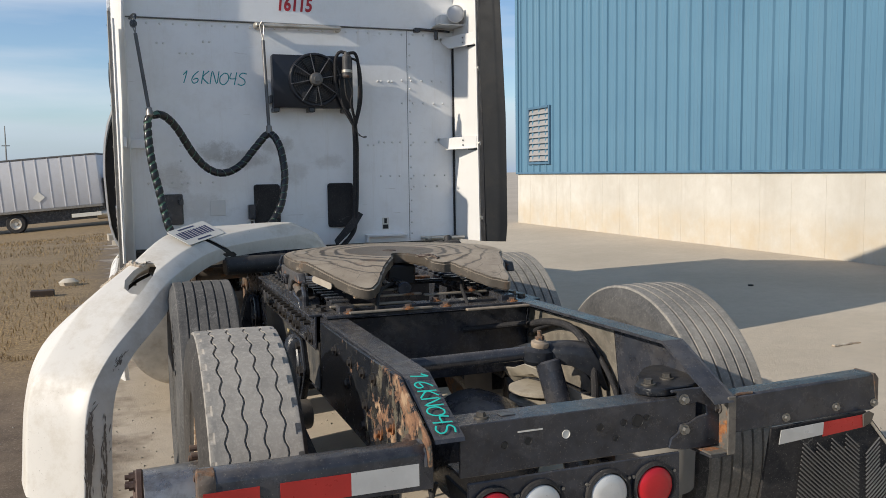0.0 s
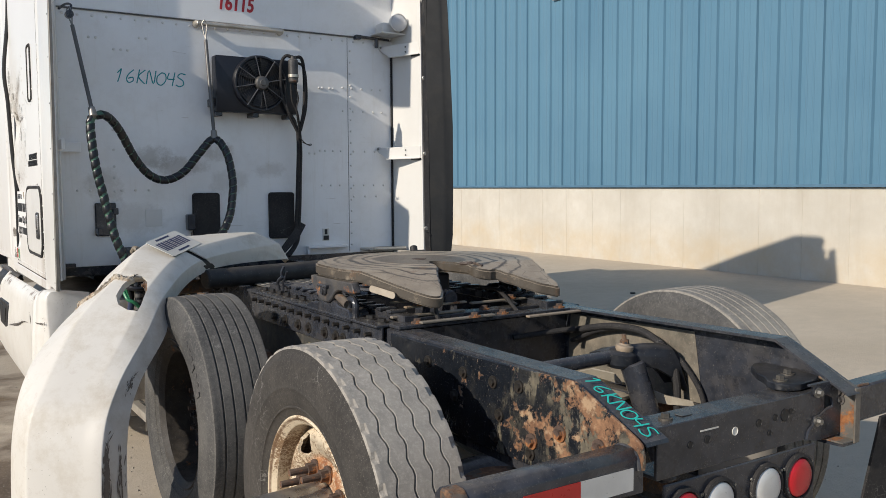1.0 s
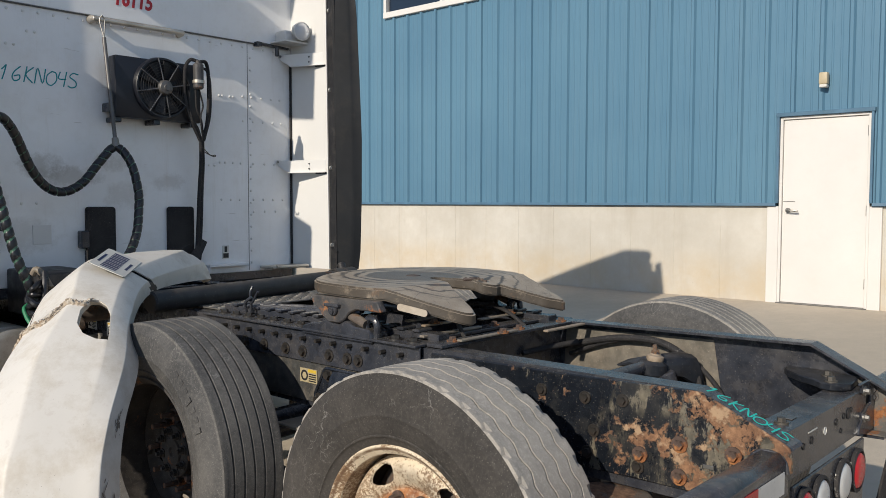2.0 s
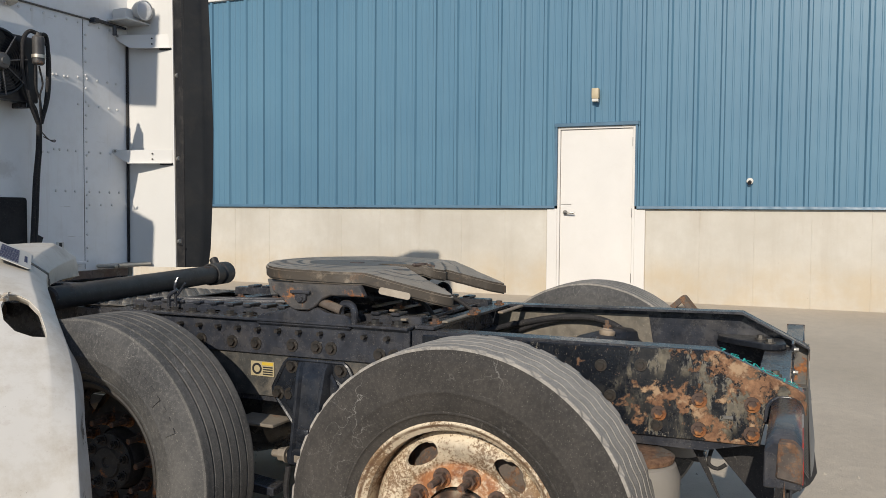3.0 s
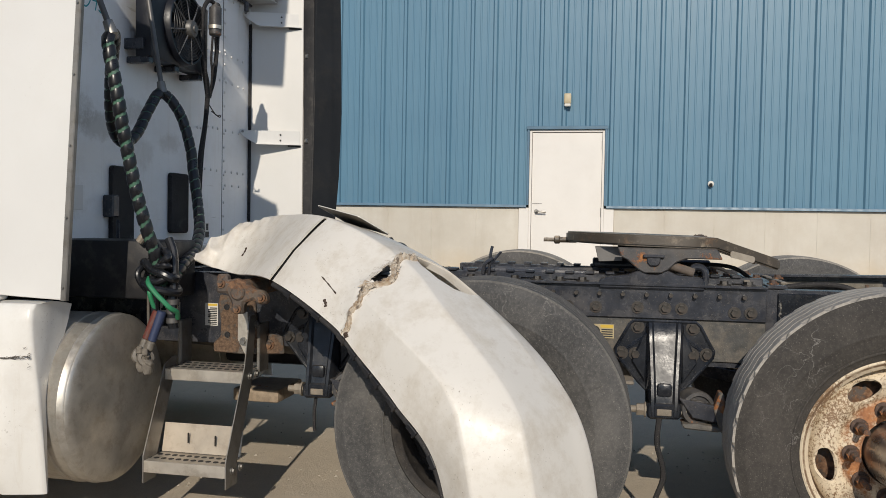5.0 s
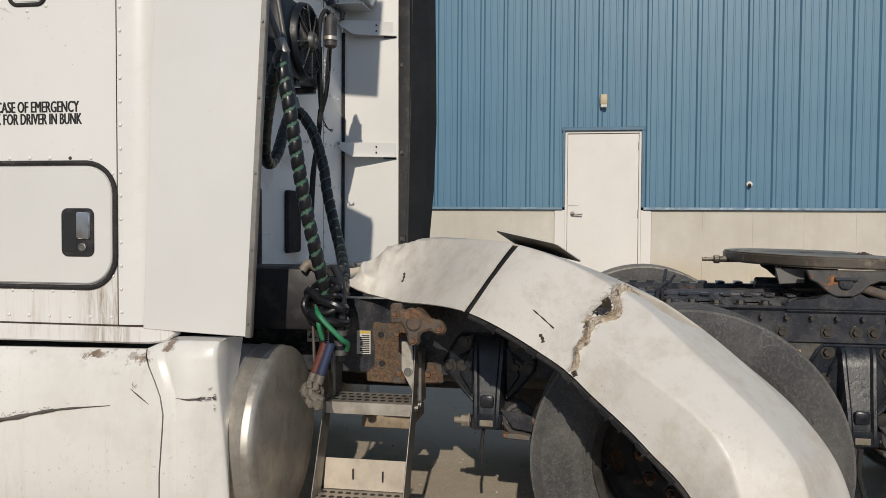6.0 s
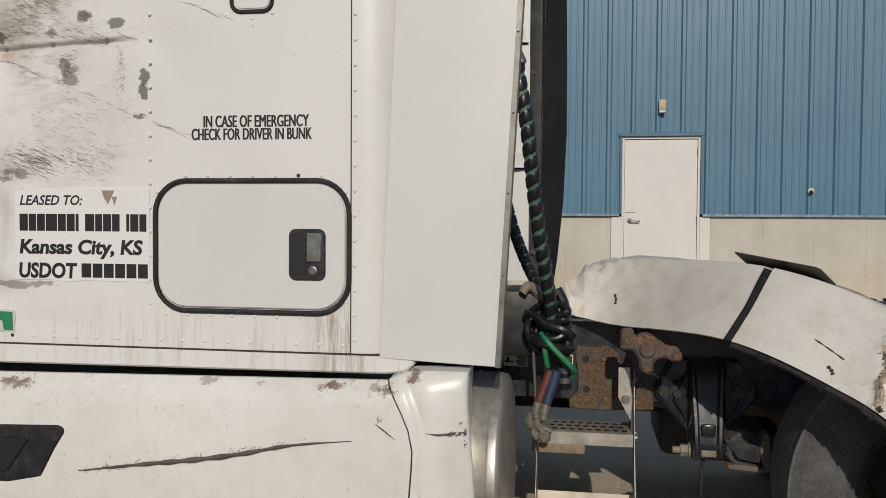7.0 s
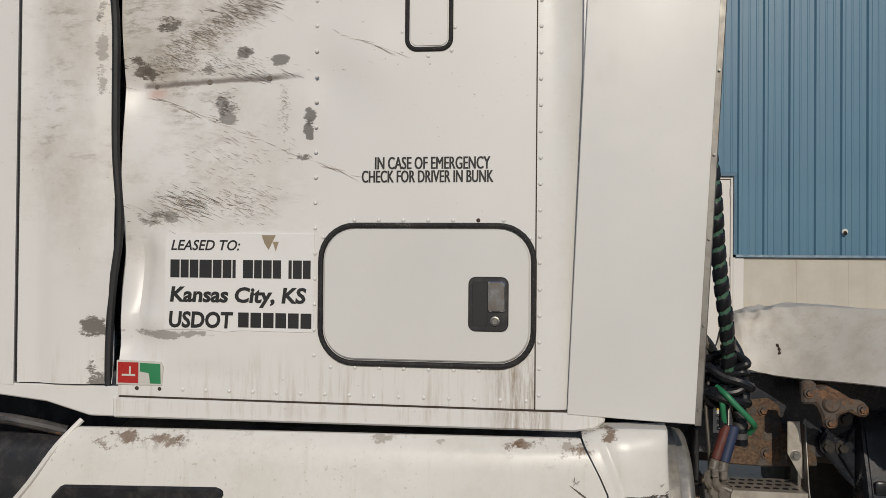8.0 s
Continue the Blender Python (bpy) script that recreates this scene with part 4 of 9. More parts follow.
def rail(s):
    """A C-section frame rail with the tail cut down; the far one rises a little towards its tail."""
    xo, xi = s * 0.43, s * (0.345 if s < 0 else 0.358)
    d = 0.0 if s < 0 else 1.0
    ye, ys = (-0.86, -0.62) if s < 0 else (-0.882, -0.655)
    zt, zs, zb = 0.995 + 0.030 * d, 0.896 + 0.014 * d, 0.70 + 0.048 * d
    if s < 0:
        # the tail of the near web is cut away for the mudflap arm
        web = prism([(-0.750, 0.735), (-0.750, 0.93), (ys, zt - 0.004), (1.2, 0.995), (7.0, 0.995), (7.0, 0.70), (1.2, 0.70), (-0.6, 0.70)], "x", xo, xo - s * 0.009)
    else:
        web = prism([(ye, zb), (ye, zs), (ys, zt), (1.2, 0.995), (7.0, 0.995), (7.0, 0.70), (1.2, 0.70)], "x", xo, xo - s * 0.009)
    top = prism([(ys, zt - 0.009), (ys, zt), (1.2, 0.995), (7.0, 0.995), (7.0, 0.986), (1.2, 0.986)], "x", xo - s * 0.009, xi, 0)
    slope = prism([(ye - 0.01, zs - 0.013), (ye - 0.005, zs - 0.004), (ys, zt), (ys, zt - 0.009)], "x", xo - s * 0.009, xi, 0)
    yl = -0.60 if s < 0 else ye
    low = prism([(yl, zb), (yl, zb + 0.009), (1.2, 0.709), (7.0, 0.709), (7.0, 0.70), (1.2, 0.70)], "x", xo - s * 0.009, xi, 0)
    return joined(web, top, slope, low)


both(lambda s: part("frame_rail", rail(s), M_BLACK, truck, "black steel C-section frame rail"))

# rusty reinforcing plate on the tail of the near rail, with its bolts
NOTCH = [(-0.758, 0.732), (-0.766, 0.775), (-0.772, 0.806), (-0.774, 0.842), (-0.784, 0.863), (-0.802, 0.875), (-0.826, 0.878), (-0.848, 0.872), (-0.862, 0.858), (-0.868, 0.832)]
tail = prism(NOTCH + [(-0.878, 0.832), (-0.879, 0.866), (-0.872, 0.892), (-0.852, 0.905), (-0.80, 0.928), (-0.645, 0.997), (-0.20, 0.988), (0.30, 0.983), (0.30, 0.722)], "x", -0.441, -0.4305, 0.003)
tail_l = part("tail_plate", tail, M_RAILRUST, truck, "rust-eaten black tail plate with bolts")
bolts("bolt", [(-0.442, y, z) for y, z in ((-0.59, 0.85), (-0.59, 0.763), (-0.735, 0.85), (-0.735, 0.765), (-0.475, 0.80))], (-1, 0, 0), M_RUSTDARK, tail_l, 0.0145, 0.012)
bolts("bolt", [(-0.442, y, z) for y, z in ((-0.47, 0.765), (-0.33, 0.84), (-0.31, 0.775), (-0.42, 0.94), (-0.30, 0.93), (-0.15, 0.93), (-0.10, 0.85), (0.05, 0.93))], (-1, 0, 0), M_BOLT, tail_l, 0.012, 0.008)
part("slot", box(-0.4445, -0.441, -0.685, -0.655, 0.802, 0.812, 0.001), M_STEEL, tail_l)


def wheel(cx, cy, cz, side, kind, label):
    """A single truck wheel: pierced disc, rim, tyre, nuts. side -1 faces -x; kind 'drive' wears the bare inner wheel, 'rib' a deep dished one."""
    s = side
    A, C = (s, 0, 0), (cx, cy, cz)
    c = Vector(C)
    barrel = lathe(C, A, [(-0.115, 0.300), (-0.122, 0.306), (-0.110, 0.308), (-0.095, 0.285), (0.095, 0.285), (0.108, 0.305), (0.118, 0.306), (0.122, 0.301), (0.116, 0.292), (0.100, 0.277), (-0.10, 0.272)], 72, True)
    prof = [(0.066, 0.112), (0.068, 0.150), (0.064, 0.164), (0.056, 0.172), (0.060, 0.180), (0.068, 0.190), (0.074, 0.200), (0.078, 0.212), (0.079, 0.224), (0.076, 0.236), (0.070, 0.248), (0.060, 0.258), (0.045, 0.267), (0.030, 0.274)]
    if kind != "drive":
        prof = [(-0.055 - (h - 0.066), r) for h, r in prof]
    seg = 120
    holes = [2 * math.pi * i / 5 - 0.21 for i in range(5)]
    hr, ha, hb = 0.222, 0.054, 0.035

    def inside(r, a):
        for h in holes:
            d = (a - h + math.pi) % (2 * math.pi) - math.pi
            if abs(d) < 0.5:
                u, v = d * hr, r - hr
                q = math.hypot(u / ha, v / hb)
                if q < 1:
                    return h, u, v, q
        return None

    bm = bmesh.new()
    ring = [[None] * seg for _ in prof]
    for j, (h, r) in enumerate(prof):
        for i in range(seg):
            ring[j][i] = bm.verts.new(c + Vector((s * h, r * math.cos(2 * math.pi * i / seg), r * math.sin(2 * math.pi * i / seg))))
    for j in range(len(prof) - 1):
        for i in range(seg):
            rm, am = (prof[j][1] + prof[j + 1][1]) / 2, 2 * math.pi * (i + 0.5) / seg
            if not inside(rm, am):
                bm.faces.new((ring[j][i], ring[j][(i + 1) % seg], ring[j + 1][(i + 1) % seg], ring[j + 1][i]))
    loose = [v for v in bm.verts if not v.link_faces]
    bmesh.ops.delete(bm, geom=loose, context="VERTS")
    # draw the hole borders onto ovals
    for e in [e for e in bm.edges if e.is_boundary]:
        for v in e.verts:
            d = v.co - c
            r, a = math.hypot(d.y, d.z), math.atan2(d.z, d.y)
            for h in holes:
                da = (a - h + math.pi) % (2 * math.pi) - math.pi
                u, w2 = da * hr, r - hr
                q = math.hypot(u / ha, w2 / hb)
                if 0.2 < q < 1.5 and abs(da) < 0.5:
                    na, nr = h + u / q / hr, hr + w2 / q
                    v.co = Vector((v.co.x, c.y + nr * math.cos(na), c.z + nr * math.sin(na)))
    bmesh.ops.recalc_face_normals(bm, faces=bm.faces)
    bmesh.ops.solidify(bm, geom=list(bm.faces), thickness=0.010)
    w = part("wheel", joined(barrel, bm), M_RIM if kind == "drive" else M_RIMDARK, truck, label)
    tyre(w, C, s, kind)
    f = 0.066 if kind == "drive" else -0.05
    if s < 0:
        nut = finish(joined(cyl((0, 0, 0), (s * 0.030, 0, 0), 0.019, 6), cyl((s * 0.03, 0, 0), (s * 0.085, 0, 0), 0.011, 10, 0.010), cyl((0, 0, 0), (s * 0.006, 0, 0), 0.027, 16)), "wheel_nut", M_RUSTDARK)
        for i in range(10):
            a = 2 * math.pi * i / 10 - 0.05
            ob = new("wheel_nut", nut)
            ob.parent = w
            ob.location = (cx + s * f, cy + 0.143 * math.cos(a), cz + 0.143 * math.sin(a))
        g = f + 0.045
        e = g + 0.085 if kind == "drive" else g - 0.10
        steel, cap = (M_HUBSTEEL, M_HUB) if kind == "drive" else (M_RIMDARK, M_RIMDARK)
        part("hub", lathe(C, A, [(g - 0.10, 0.106), (min(g, e + 0.06), 0.106), (min(g + 0.05, e + 0.08), 0.102), (e + 0.096, 0.098), (e + 0.10, 0.094), (e + 0.10, 0.0)], 40), steel, w, "steel axle hub")
        part("axle_flange", lathe(C, A, [(e + 0.098, 0.0), (e + 0.098, 0.096), (e + 0.103, 0.100), (e + 0.116, 0.100), (e + 0.120, 0.096), (e + 0.122, 0.056), (e + 0.128, 0.051), (e + 0.128, 0.020), (e + 0.121, 0.016), (e + 0.121, 0.0)], 40), cap, w, "rusty axle flange")
        fb = finish(joined(cyl((0, 0, 0), (s * 0.018, 0, 0), 0.014, 6), cyl((s * 0.018, 0, 0), (s * 0.03, 0, 0), 0.008, 10), cyl((0, 0, 0), (s * 0.004, 0, 0), 0.019, 14)), "flange_bolt", cap)
        for i in range(8):
            a = 2 * math.pi * i / 8 + 0.52
            ob = new("flange_bolt", fb)
            ob.parent = w
            ob.location = (cx + s * (e + 0.121), cy + 0.079 * math.cos(a), cz + 0.079 * math.sin(a))
    part("brake_drum", lathe(C, A, [(f - 0.05, 0.0), (f - 0.05, 0.19), (f - 0.07, 0.235), (f - 0.10, 0.258), (f - 0.22, 0.258), (f - 0.22, 0.0)], 40), M_RUST, w, "rusty brake drum")
    return w


def tyre(w, C, s, kind):
    """Sidewalls plus a tread with real grooves: 'drive' has four wavy ones, 'rib' five straight ones."""
    R, hw = 0.513, 0.137
    seg = 200 if kind == "drive" else 96
    c = Vector(C)
    side = [(0.1265, 0.5025), (0.1275, 0.498), (0.135, 0.486), (0.1400, 0.475), (0.1412, 0.473), (0.1418, 0.467), (0.1420, 0.465), (0.1470, 0.440), (0.1482, 0.405), (0.1480, 0.396), (0.1486, 0.394), (0.1486, 0.389), (0.1474, 0.387), (0.145, 0.372), (0.137, 0.345), (0.1325, 0.336), (0.1350, 0.334), (0.1340, 0.330), (0.1300, 0.328), (0.126, 0.322), (0.120, 0.312), (0.110, 0.298), (0.10, 0.286)]
    body = lathe(C, (s, 0, 0), side + [(-h, r) for h, r in side[::-1]], seg)
    t = part("tyre", body, M_SIDEWALL if kind == "drive" else M_SIDEWALL2, w, "black worn truck tyre")
    if s < 0 and kind != "drive":
        # raised maker's blocks on the sidewall, kept as plain bars
        for i in range(7):
            a = 2.2 + i * 0.085
            d, tg = Vector((0, math.cos(a), math.sin(a))), Vector((0, -math.sin(a), math.cos(a)))
            q = c + Vector((s * 0.1478, 0, 0)) + d * 0.428
            o = Vector((s * 0.0002, 0, 0))
            part("raised_bar", grid([[q + d * x + tg * y + o for y in (-0.009, 0.009)] for x in (-0.020, 0.020)], 0.003), M_SIDEWALL2, w)
    bm = bmesh.new()
    grooves = [-0.078, -0.026, 0.026, 0.078] if kind == "drive" else [-0.084, -0.042, 0.0, 0.042, 0.084]
    gw = 0.0034 if kind == "drive" else 0.0045
    rnd = random.Random(int(C[1] * 100) + 7)
    rings = []
    for i in range(seg):
        a = 2 * math.pi * i / seg
        wob = 0.0055 * math.sin(2 * math.pi * i / 5) if kind == "drive" else 0.0
        notch = kind == "drive" and i % 5 == 0
        prof = [(-0.1265, 0.5025), (-0.1235, 0.500 if notch else 0.510), (-0.113, 0.503 if notch else 0.5115), (-0.108, 2)]
        for g in grooves:
            gg = g + wob + (rnd.uniform(-0.0006, 0.0006) if kind == "drive" else 0)
            prof += [(gg - gw, 1), (gg - gw * 0.6, 0), (gg + gw * 0.6, 0), (gg + gw, 1)]
        prof += [(0.108, 2), (0.113, 0.503 if notch else 0.5115), (0.1235, 0.500 if notch else 0.510), (0.1265, 0.5025)]
        row = []
        for h, r in prof:
            if r in (0, 1, 2):
                r = R - 0.004 * (h / hw) ** 2 - (0.010 if r == 0 else 0)
            row.append(bm.verts.new(c + Vector((s * h, r * math.cos(a), r * math.sin(a)))))
        rings.append(row)
    for i in range(seg):
        A, B = rings[i], rings[(i + 1) % seg]
        for j in range(len(A) - 1):
            bm.faces.new((A[j], A[j + 1], B[j + 1], B[j]))
    bmesh.ops.recalc_face_normals(bm, faces=bm.faces)
    part("tread", bm, {"drive": M_TREAD, "rib": M_RIB, "rib_dark": M_RIBDARK}[kind], w, "grey dusty tread with wavy grooves" if kind == "drive" else "ribbed tread with straight grooves", 25)


REAR, FRONT = 0.0, 1.33
wheel(-0.775, REAR, 0.52, -1, "drive", "chalky white steel wheel with rust")
wheel(-0.775, FRONT, 0.52, -1, "rib_dark", "dark rusty dished wheel under the loose bumper")
wheel(0.778, REAR, 0.575, 1, "rib", "dusty steel wheel with a ribbed tyre")
wheel(0.778, 1.375, 0.575, 1, "rib", "dusty steel wheel with a ribbed tyre")
for y in (REAR, FRONT):
    part("axle", joined(cyl((-0.64, y, 0.52), (0.66, y, 0.57), 0.065, 20), lathe((0.05, y, 0.55), (0, 1, 0), [(-0.24, 0.0), (-0.23, 0.08), (-0.16, 0.17), (-0.05, 0.20), (0.08, 0.19), (0.2, 0.13), (0.28, 0.0)], 28)), M_BLACK, truck, "black drive axle with differential")


# suspension: hanger brackets, trailing arms, air springs
def hanger(s, y):
    """Cast bracket: bolted hexagonal foot, tapering channel with raised flanges, pin and rubber eye at the bottom."""
    x = s * 0.432
    o = lambda d: x + s * d
    half = [(0.112, 0.866), (0.128, 0.852), (0.178, 0.760), (0.174, 0.738), (0.095, 0.640), (0.066, 0.61)]
    base = prism([(y + a, z) for a, z in half] + [(y - a, z) for a, z in half[::-1]], "x", o(0.0), o(0.026), 0.006)
    h = part("hanger_bracket", base, M_HANGER, truck, "black cast suspension hanger")
    # raised border, and gussets that run down to the channel
    rim = [(o(0.026), y + a, z) for a, z in half] + [(o(0.026), y - a, z) for a, z in half[::-1]]
    part("border", sweep(rim + rim[:1], 0.007, 6, 1), M_HANGER, h)
    for d in (-1, 1):
        part("gusset", prism([(y + d * 0.058, 0.845), (y + d * 0.085, 0.80), (y + d * 0.120, 0.715), (y + d * 0.066, 0.632)], "x", o(0.022), o(0.040), 0.006), M_HANGER, h)
        for k in range(3):
            a, z = 0.098 + 0.014 * k, 0.792 - 0.014 * k
            part("cast_rib", cyl((o(0.026), y + d * (a - 0.030), z + 0.020), (o(0.026), y + d * (a + 0.022), z - 0.012), 0.0035, 6), M_HANGER, h)
    prof = [(0.862, 0.030, 0.064), (0.84, 0.048, 0.063), (0.79, 0.060, 0.061), (0.73, 0.074, 0.058), (0.67, 0.090, 0.055), (0.61, 0.104, 0.053), (0.56, 0.114, 0.052), (0.530, 0.114, 0.050)]
    rows = []
    for z, d, hw in prof:
        rows.append([(o(0.010), y - hw - 0.012, z), (o(d - 0.012), y - hw - 0.004, z), (o(d), y - hw, z), (o(d + 0.012), y - hw + 0.006, z), (o(d + 0.012), y - hw + 0.016, z), (o(d), y - hw + 0.024, z), (o(d), y + hw - 0.024, z), (o(d + 0.012), y + hw - 0.016, z), (o(d + 0.012), y + hw - 0.006, z), (o(d), y + hw, z), (o(d - 0.012), y + hw + 0.004, z), (o(0.010), y + hw + 0.012, z)])
    part("channel", grid(rows, 0.008), M_HANGER, h, "", 28)
    part("boss", box(min(o(0.098), o(0.118)), max(o(0.098), o(0.118)), y - 0.026, y + 0.026, 0.600, 0.648, 0.009, 2), M_HANGER, h)
    part("foot", prism([(y - 0.062, 0.560), (y - 0.058, 0.520), (y + 0.055, 0.516), (y + 0.064, 0.535), (y + 0.060, 0.575), (y - 0.058, 0.578)], "x", s * 0.50, s * 0.555, 0.008), M_HANGER, h)
    part("nameplate", box(min(o(0.122), o(0.127)), max(o(0.122), o(0.127)), y - 0.026, y + 0.026, 0.532, 0.556, 0.002), M_DUSTTOP, h, "dusty bare plate")
    part("foot_plate", prism([(y - 0.215, 0.500), (y - 0.19, 0.486), (y - 0.07, 0.492), (y - 0.06, 0.508), (y - 0.12, 0.512)], "x", s * 0.47, s * 0.57, 0.005), M_GREYRUST, h)
    part("pin", joined(cyl((s * 0.535, y + 0.125, 0.548), (s * 0.535, y - 0.08, 0.548), 0.013, 14), cyl((s * 0.535, y + 0.070, 0.548), (s * 0.535, y + 0.098, 0.548), 0.023, 6), cyl((s * 0.535, y + 0.064, 0.548), (s * 0.535, y + 0.070, 0.548), 0.028, 18)), M_DUSTTOP, h, "dusty steel pin with a nut")
    part("bushing", lathe((s * 0.525, y - 0.118, 0.562), (s, -0.25, 0), [(-0.09, 0.0), (-0.09, 0.060), (0.0, 0.064), (0.014, 0.060), (0.016, 0.047), (0.004, 0.045), (0.004, 0.032), (0.016, 0.030), (0.018, 0.012), (0.026, 0.010), (0.026, 0.0)], 28), M_GREYBLACK, h, "dusty rubber bushing eye")
    part("clamp_plate", prism([(y - 0.215, 0.49), (y - 0.205, 0.625), (y - 0.190, 0.63), (y - 0.17, 0.57), (y - 0.19, 0.50)], "x", s * 0.50, s * 0.57, 0.004), M_GREYRUST, h)
    bolts("bolt", [(o(0.026), y + dy, z) for dy, z in ((-0.101, 0.843), (0.098, 0.843), (0.156, 0.742), (0.104, 0.740), (-0.101, 0.745), (-0.153, 0.747))], (s, 0, 0), M_BOLT, h, 0.0165, 0.016)
    return h


for s in (-1, 1):
    for y, ax in ((0.70, REAR), (2.03, FRONT)):
        hanger(s, y)
        arm = prism([(y - 0.05, 0.60), (y - 0.10, 0.53), (ax + 0.12, 0.45), (ax - 0.12, 0.42), (ax - 0.52, 0.40), (ax - 0.52, 0.43), (ax - 0.12, 0.475), (ax + 0.1, 0.505)], "x", s * 0.48, s * 0.56, 0.004)
        part("trailing_arm", arm, M_BLACK, truck, "black spring beam")
        if s < 0 and ax == FRONT:
            part("bag_mount", box(-0.56, -0.43, ax - 0.52, ax - 0.34, 0.640, 0.652, 0.003), M_DUSTTOP, truck, "bare steel mounting plate")
            continue
        bag = lathe((s * 0.50, ax - 0.42, 0.43), (0, 0, 1), [(0, 0.0), (0, 0.085), (0.05, 0.09), (0.07, 0.125), (0.20, 0.128), (0.235, 0.115), (0.245, 0.10)], 36)
        b = part("air_spring", bag, M_AIRBAG, truck, "pale dusty rubber air spring")
        part("top_plate", lathe((s * 0.50, ax - 0.42, 0.675), (0, 0, 1), [(0, 0.0), (0, 0.11), (0.012, 0.112), (0.018, 0.10), (0.018, 0.0)], 30), M_RUST, b, "rusty steel cap")

for pts, r in (([(-0.60, 0.72, 0.53), (-0.605, 0.725, 0.44), (-0.60, 0.70, 0.33), (-0.585, 0.73, 0.22), (-0.60, 0.75, 0.12)], 0.010), ([(-0.52, 2.04, 0.55), (-0.525, 2.05, 0.46), (-0.52, 2.05, 0.38)], 0.007)):
    part("hanging_cable", sweep(pts, r, 8, 6), M_RUBBER, truck, "frayed black cable hanging down")

# crossmembers
for y in (0.36, 1.55, 2.9):
    part("crossmember", joined(box(-0.42, 0.42, y, y + 0.01, 0.715, 0.98, 0.002), box(-0.42, 0.42, y, y + 0.07, 0.972, 0.981, 0.002)), M_BLACK, truck, "black frame crossmember")
part("torque_rod", cyl((-0.34, -0.135, 0.895), (0.19, -0.15, 0.905), 0.024, 16), M_BLACK, truck, "black cross rod")

part("caked_web", prism([(-0.34, 0.745), (-0.30, 0.99), (0.33, 0.975), (0.345, 0.735)], "x", 0.4178, 0.4208, 0.001), M_CAKEDPALE, truck, "dust-caked inner web")
# shock absorber with its arched bracket on the far rail, hoses beside it
sh = part("shock_absorber", joined(cyl((0.222, -0.200, 0.885), (0.285, -0.315, 0.50), 0.042, 24, b=0.006), cyl((0.205, -0.180, 0.96), (0.222, -0.200, 0.86), 0.014, 12)), M_BLACK, truck, "black shock absorber")
part("bushing", lathe((0.206, -0.180, 0.940), (0.10, -0.10, 1), [(-0.016, 0.0), (-0.016, 0.026), (-0.004, 0.031), (0.006, 0.030), (0.010, 0.020), (0.014, 0.018), (0.014, 0.0)], 24), M_BRACKET, sh, "dusty tan rubber bushing")
part("stud", joined(cyl((0.206, -0.180, 0.952), (0.204, -0.178, 0.985), 0.008, 8), cyl((0.206, -0.180, 0.954), (0.205, -0.179, 0.966), 0.016, 6)), M_RUST, sh)
# winged cast arm from the shock's head out to the far rail
HEAD = [(0.165, -0.150, 0.915, 0.885), (0.205, -0.165, 0.928, 0.878), (0.240, -0.200, 0.936, 0.876), (0.300, -0.240, 0.943, 0.866), (0.350, -0.264, 0.940, 0.834), (0.385, -0.270, 0.886, 0.804), (0.407, -0.273, 0.800, 0.780)]
rows = []
for x, y, top, low in HEAD:
    mid = (top + low) / 2
    rows.append([(x, y + 0.10, low + 0.02), (x, y + 0.09, top - 0.006), (x, y + 0.05, top + 0.004), (x, y + 0.015, top), (x, y - 0.004, top - 0.012), (x, y - 0.010, mid), (x, y - 0.004, low), (x, y + 0.012, low - 0.002)])
part("shock_bracket", grid(rows, 0.008), M_BLACKGLOSS, truck, "black winged cast shock arm", 40)
part("arm_head", lathe((0.206, -0.165, 0.905), (0.05, -0.05, 1), [(-0.035, 0.0), (-0.035, 0.046), (-0.022, 0.056), (0.012, 0.054), (0.024, 0.040), (0.026, 0.0)], 24), M_BLACKGLOSS, truck, "black round arm head")
part("spring_seat", grid([[(0.33, 0.39, 0.728), (0.34, 0.36, 0.700), (0.34, 0.30, 0.690)], [(0.28, 0.18, 0.775), (0.30, 0.17, 0.748), (0.33, 0.17, 0.740)], [(0.25, 0.02, 0.826), (0.27, 0.0, 0.795), (0.33, 0.0, 0.775)], [(0.24, -0.10, 0.832), (0.25, -0.13, 0.800), (0.33, -0.13, 0.780)]], 0.006), M_DUSTPALE, truck, "pale dusty steel wing plate")
part("spring_seat", grid([[(0.30, -0.20, 0.790), (0.31, -0.21, 0.745)], [(0.33, -0.26, 0.772), (0.335, -0.27, 0.742)], [(0.375, -0.335, 0.762), (0.38, -0.34, 0.745)]], 0.006), M_DUSTPALE, truck, "pale dusty steel bracket")
part("air_tank", joined(*[lathe((0.33, 0.06, z), (0, 0, 1), [(-0.016, 0.0), (-0.016, 0.10), (-0.008, 0.118), (0.004, 0.118), (0.012, 0.10), (0.012, 0.0)], 28) for z in (0.645, 0.682, 0.719)]), M_DUSTPALE, truck, "pale dusty bellows")
for pts, r in (([(0.40, 0.33, 0.90), (0.38, 0.22, 0.93), (0.375, 0.05, 0.965), (0.37, -0.12, 0.965), (0.365, -0.24, 0.90), (0.36, -0.28, 0.78), (0.35, -0.28, 0.60)], 0.013),
               ([(0.40, 0.30, 0.87), (0.385, 0.12, 0.94), (0.38, -0.05, 0.968), (0.385, -0.22, 0.92), (0.40, -0.34, 0.80), (0.40, -0.38, 0.66)], 0.009),
               ([(0.14, 0.35, 0.90), (0.25, 0.30, 0.915), (0.36, 0.24, 0.93)], 0.011)):
    part("air_hose", sweep(pts, r, 10, 6), M_RUBBER, truck, "black air hose")

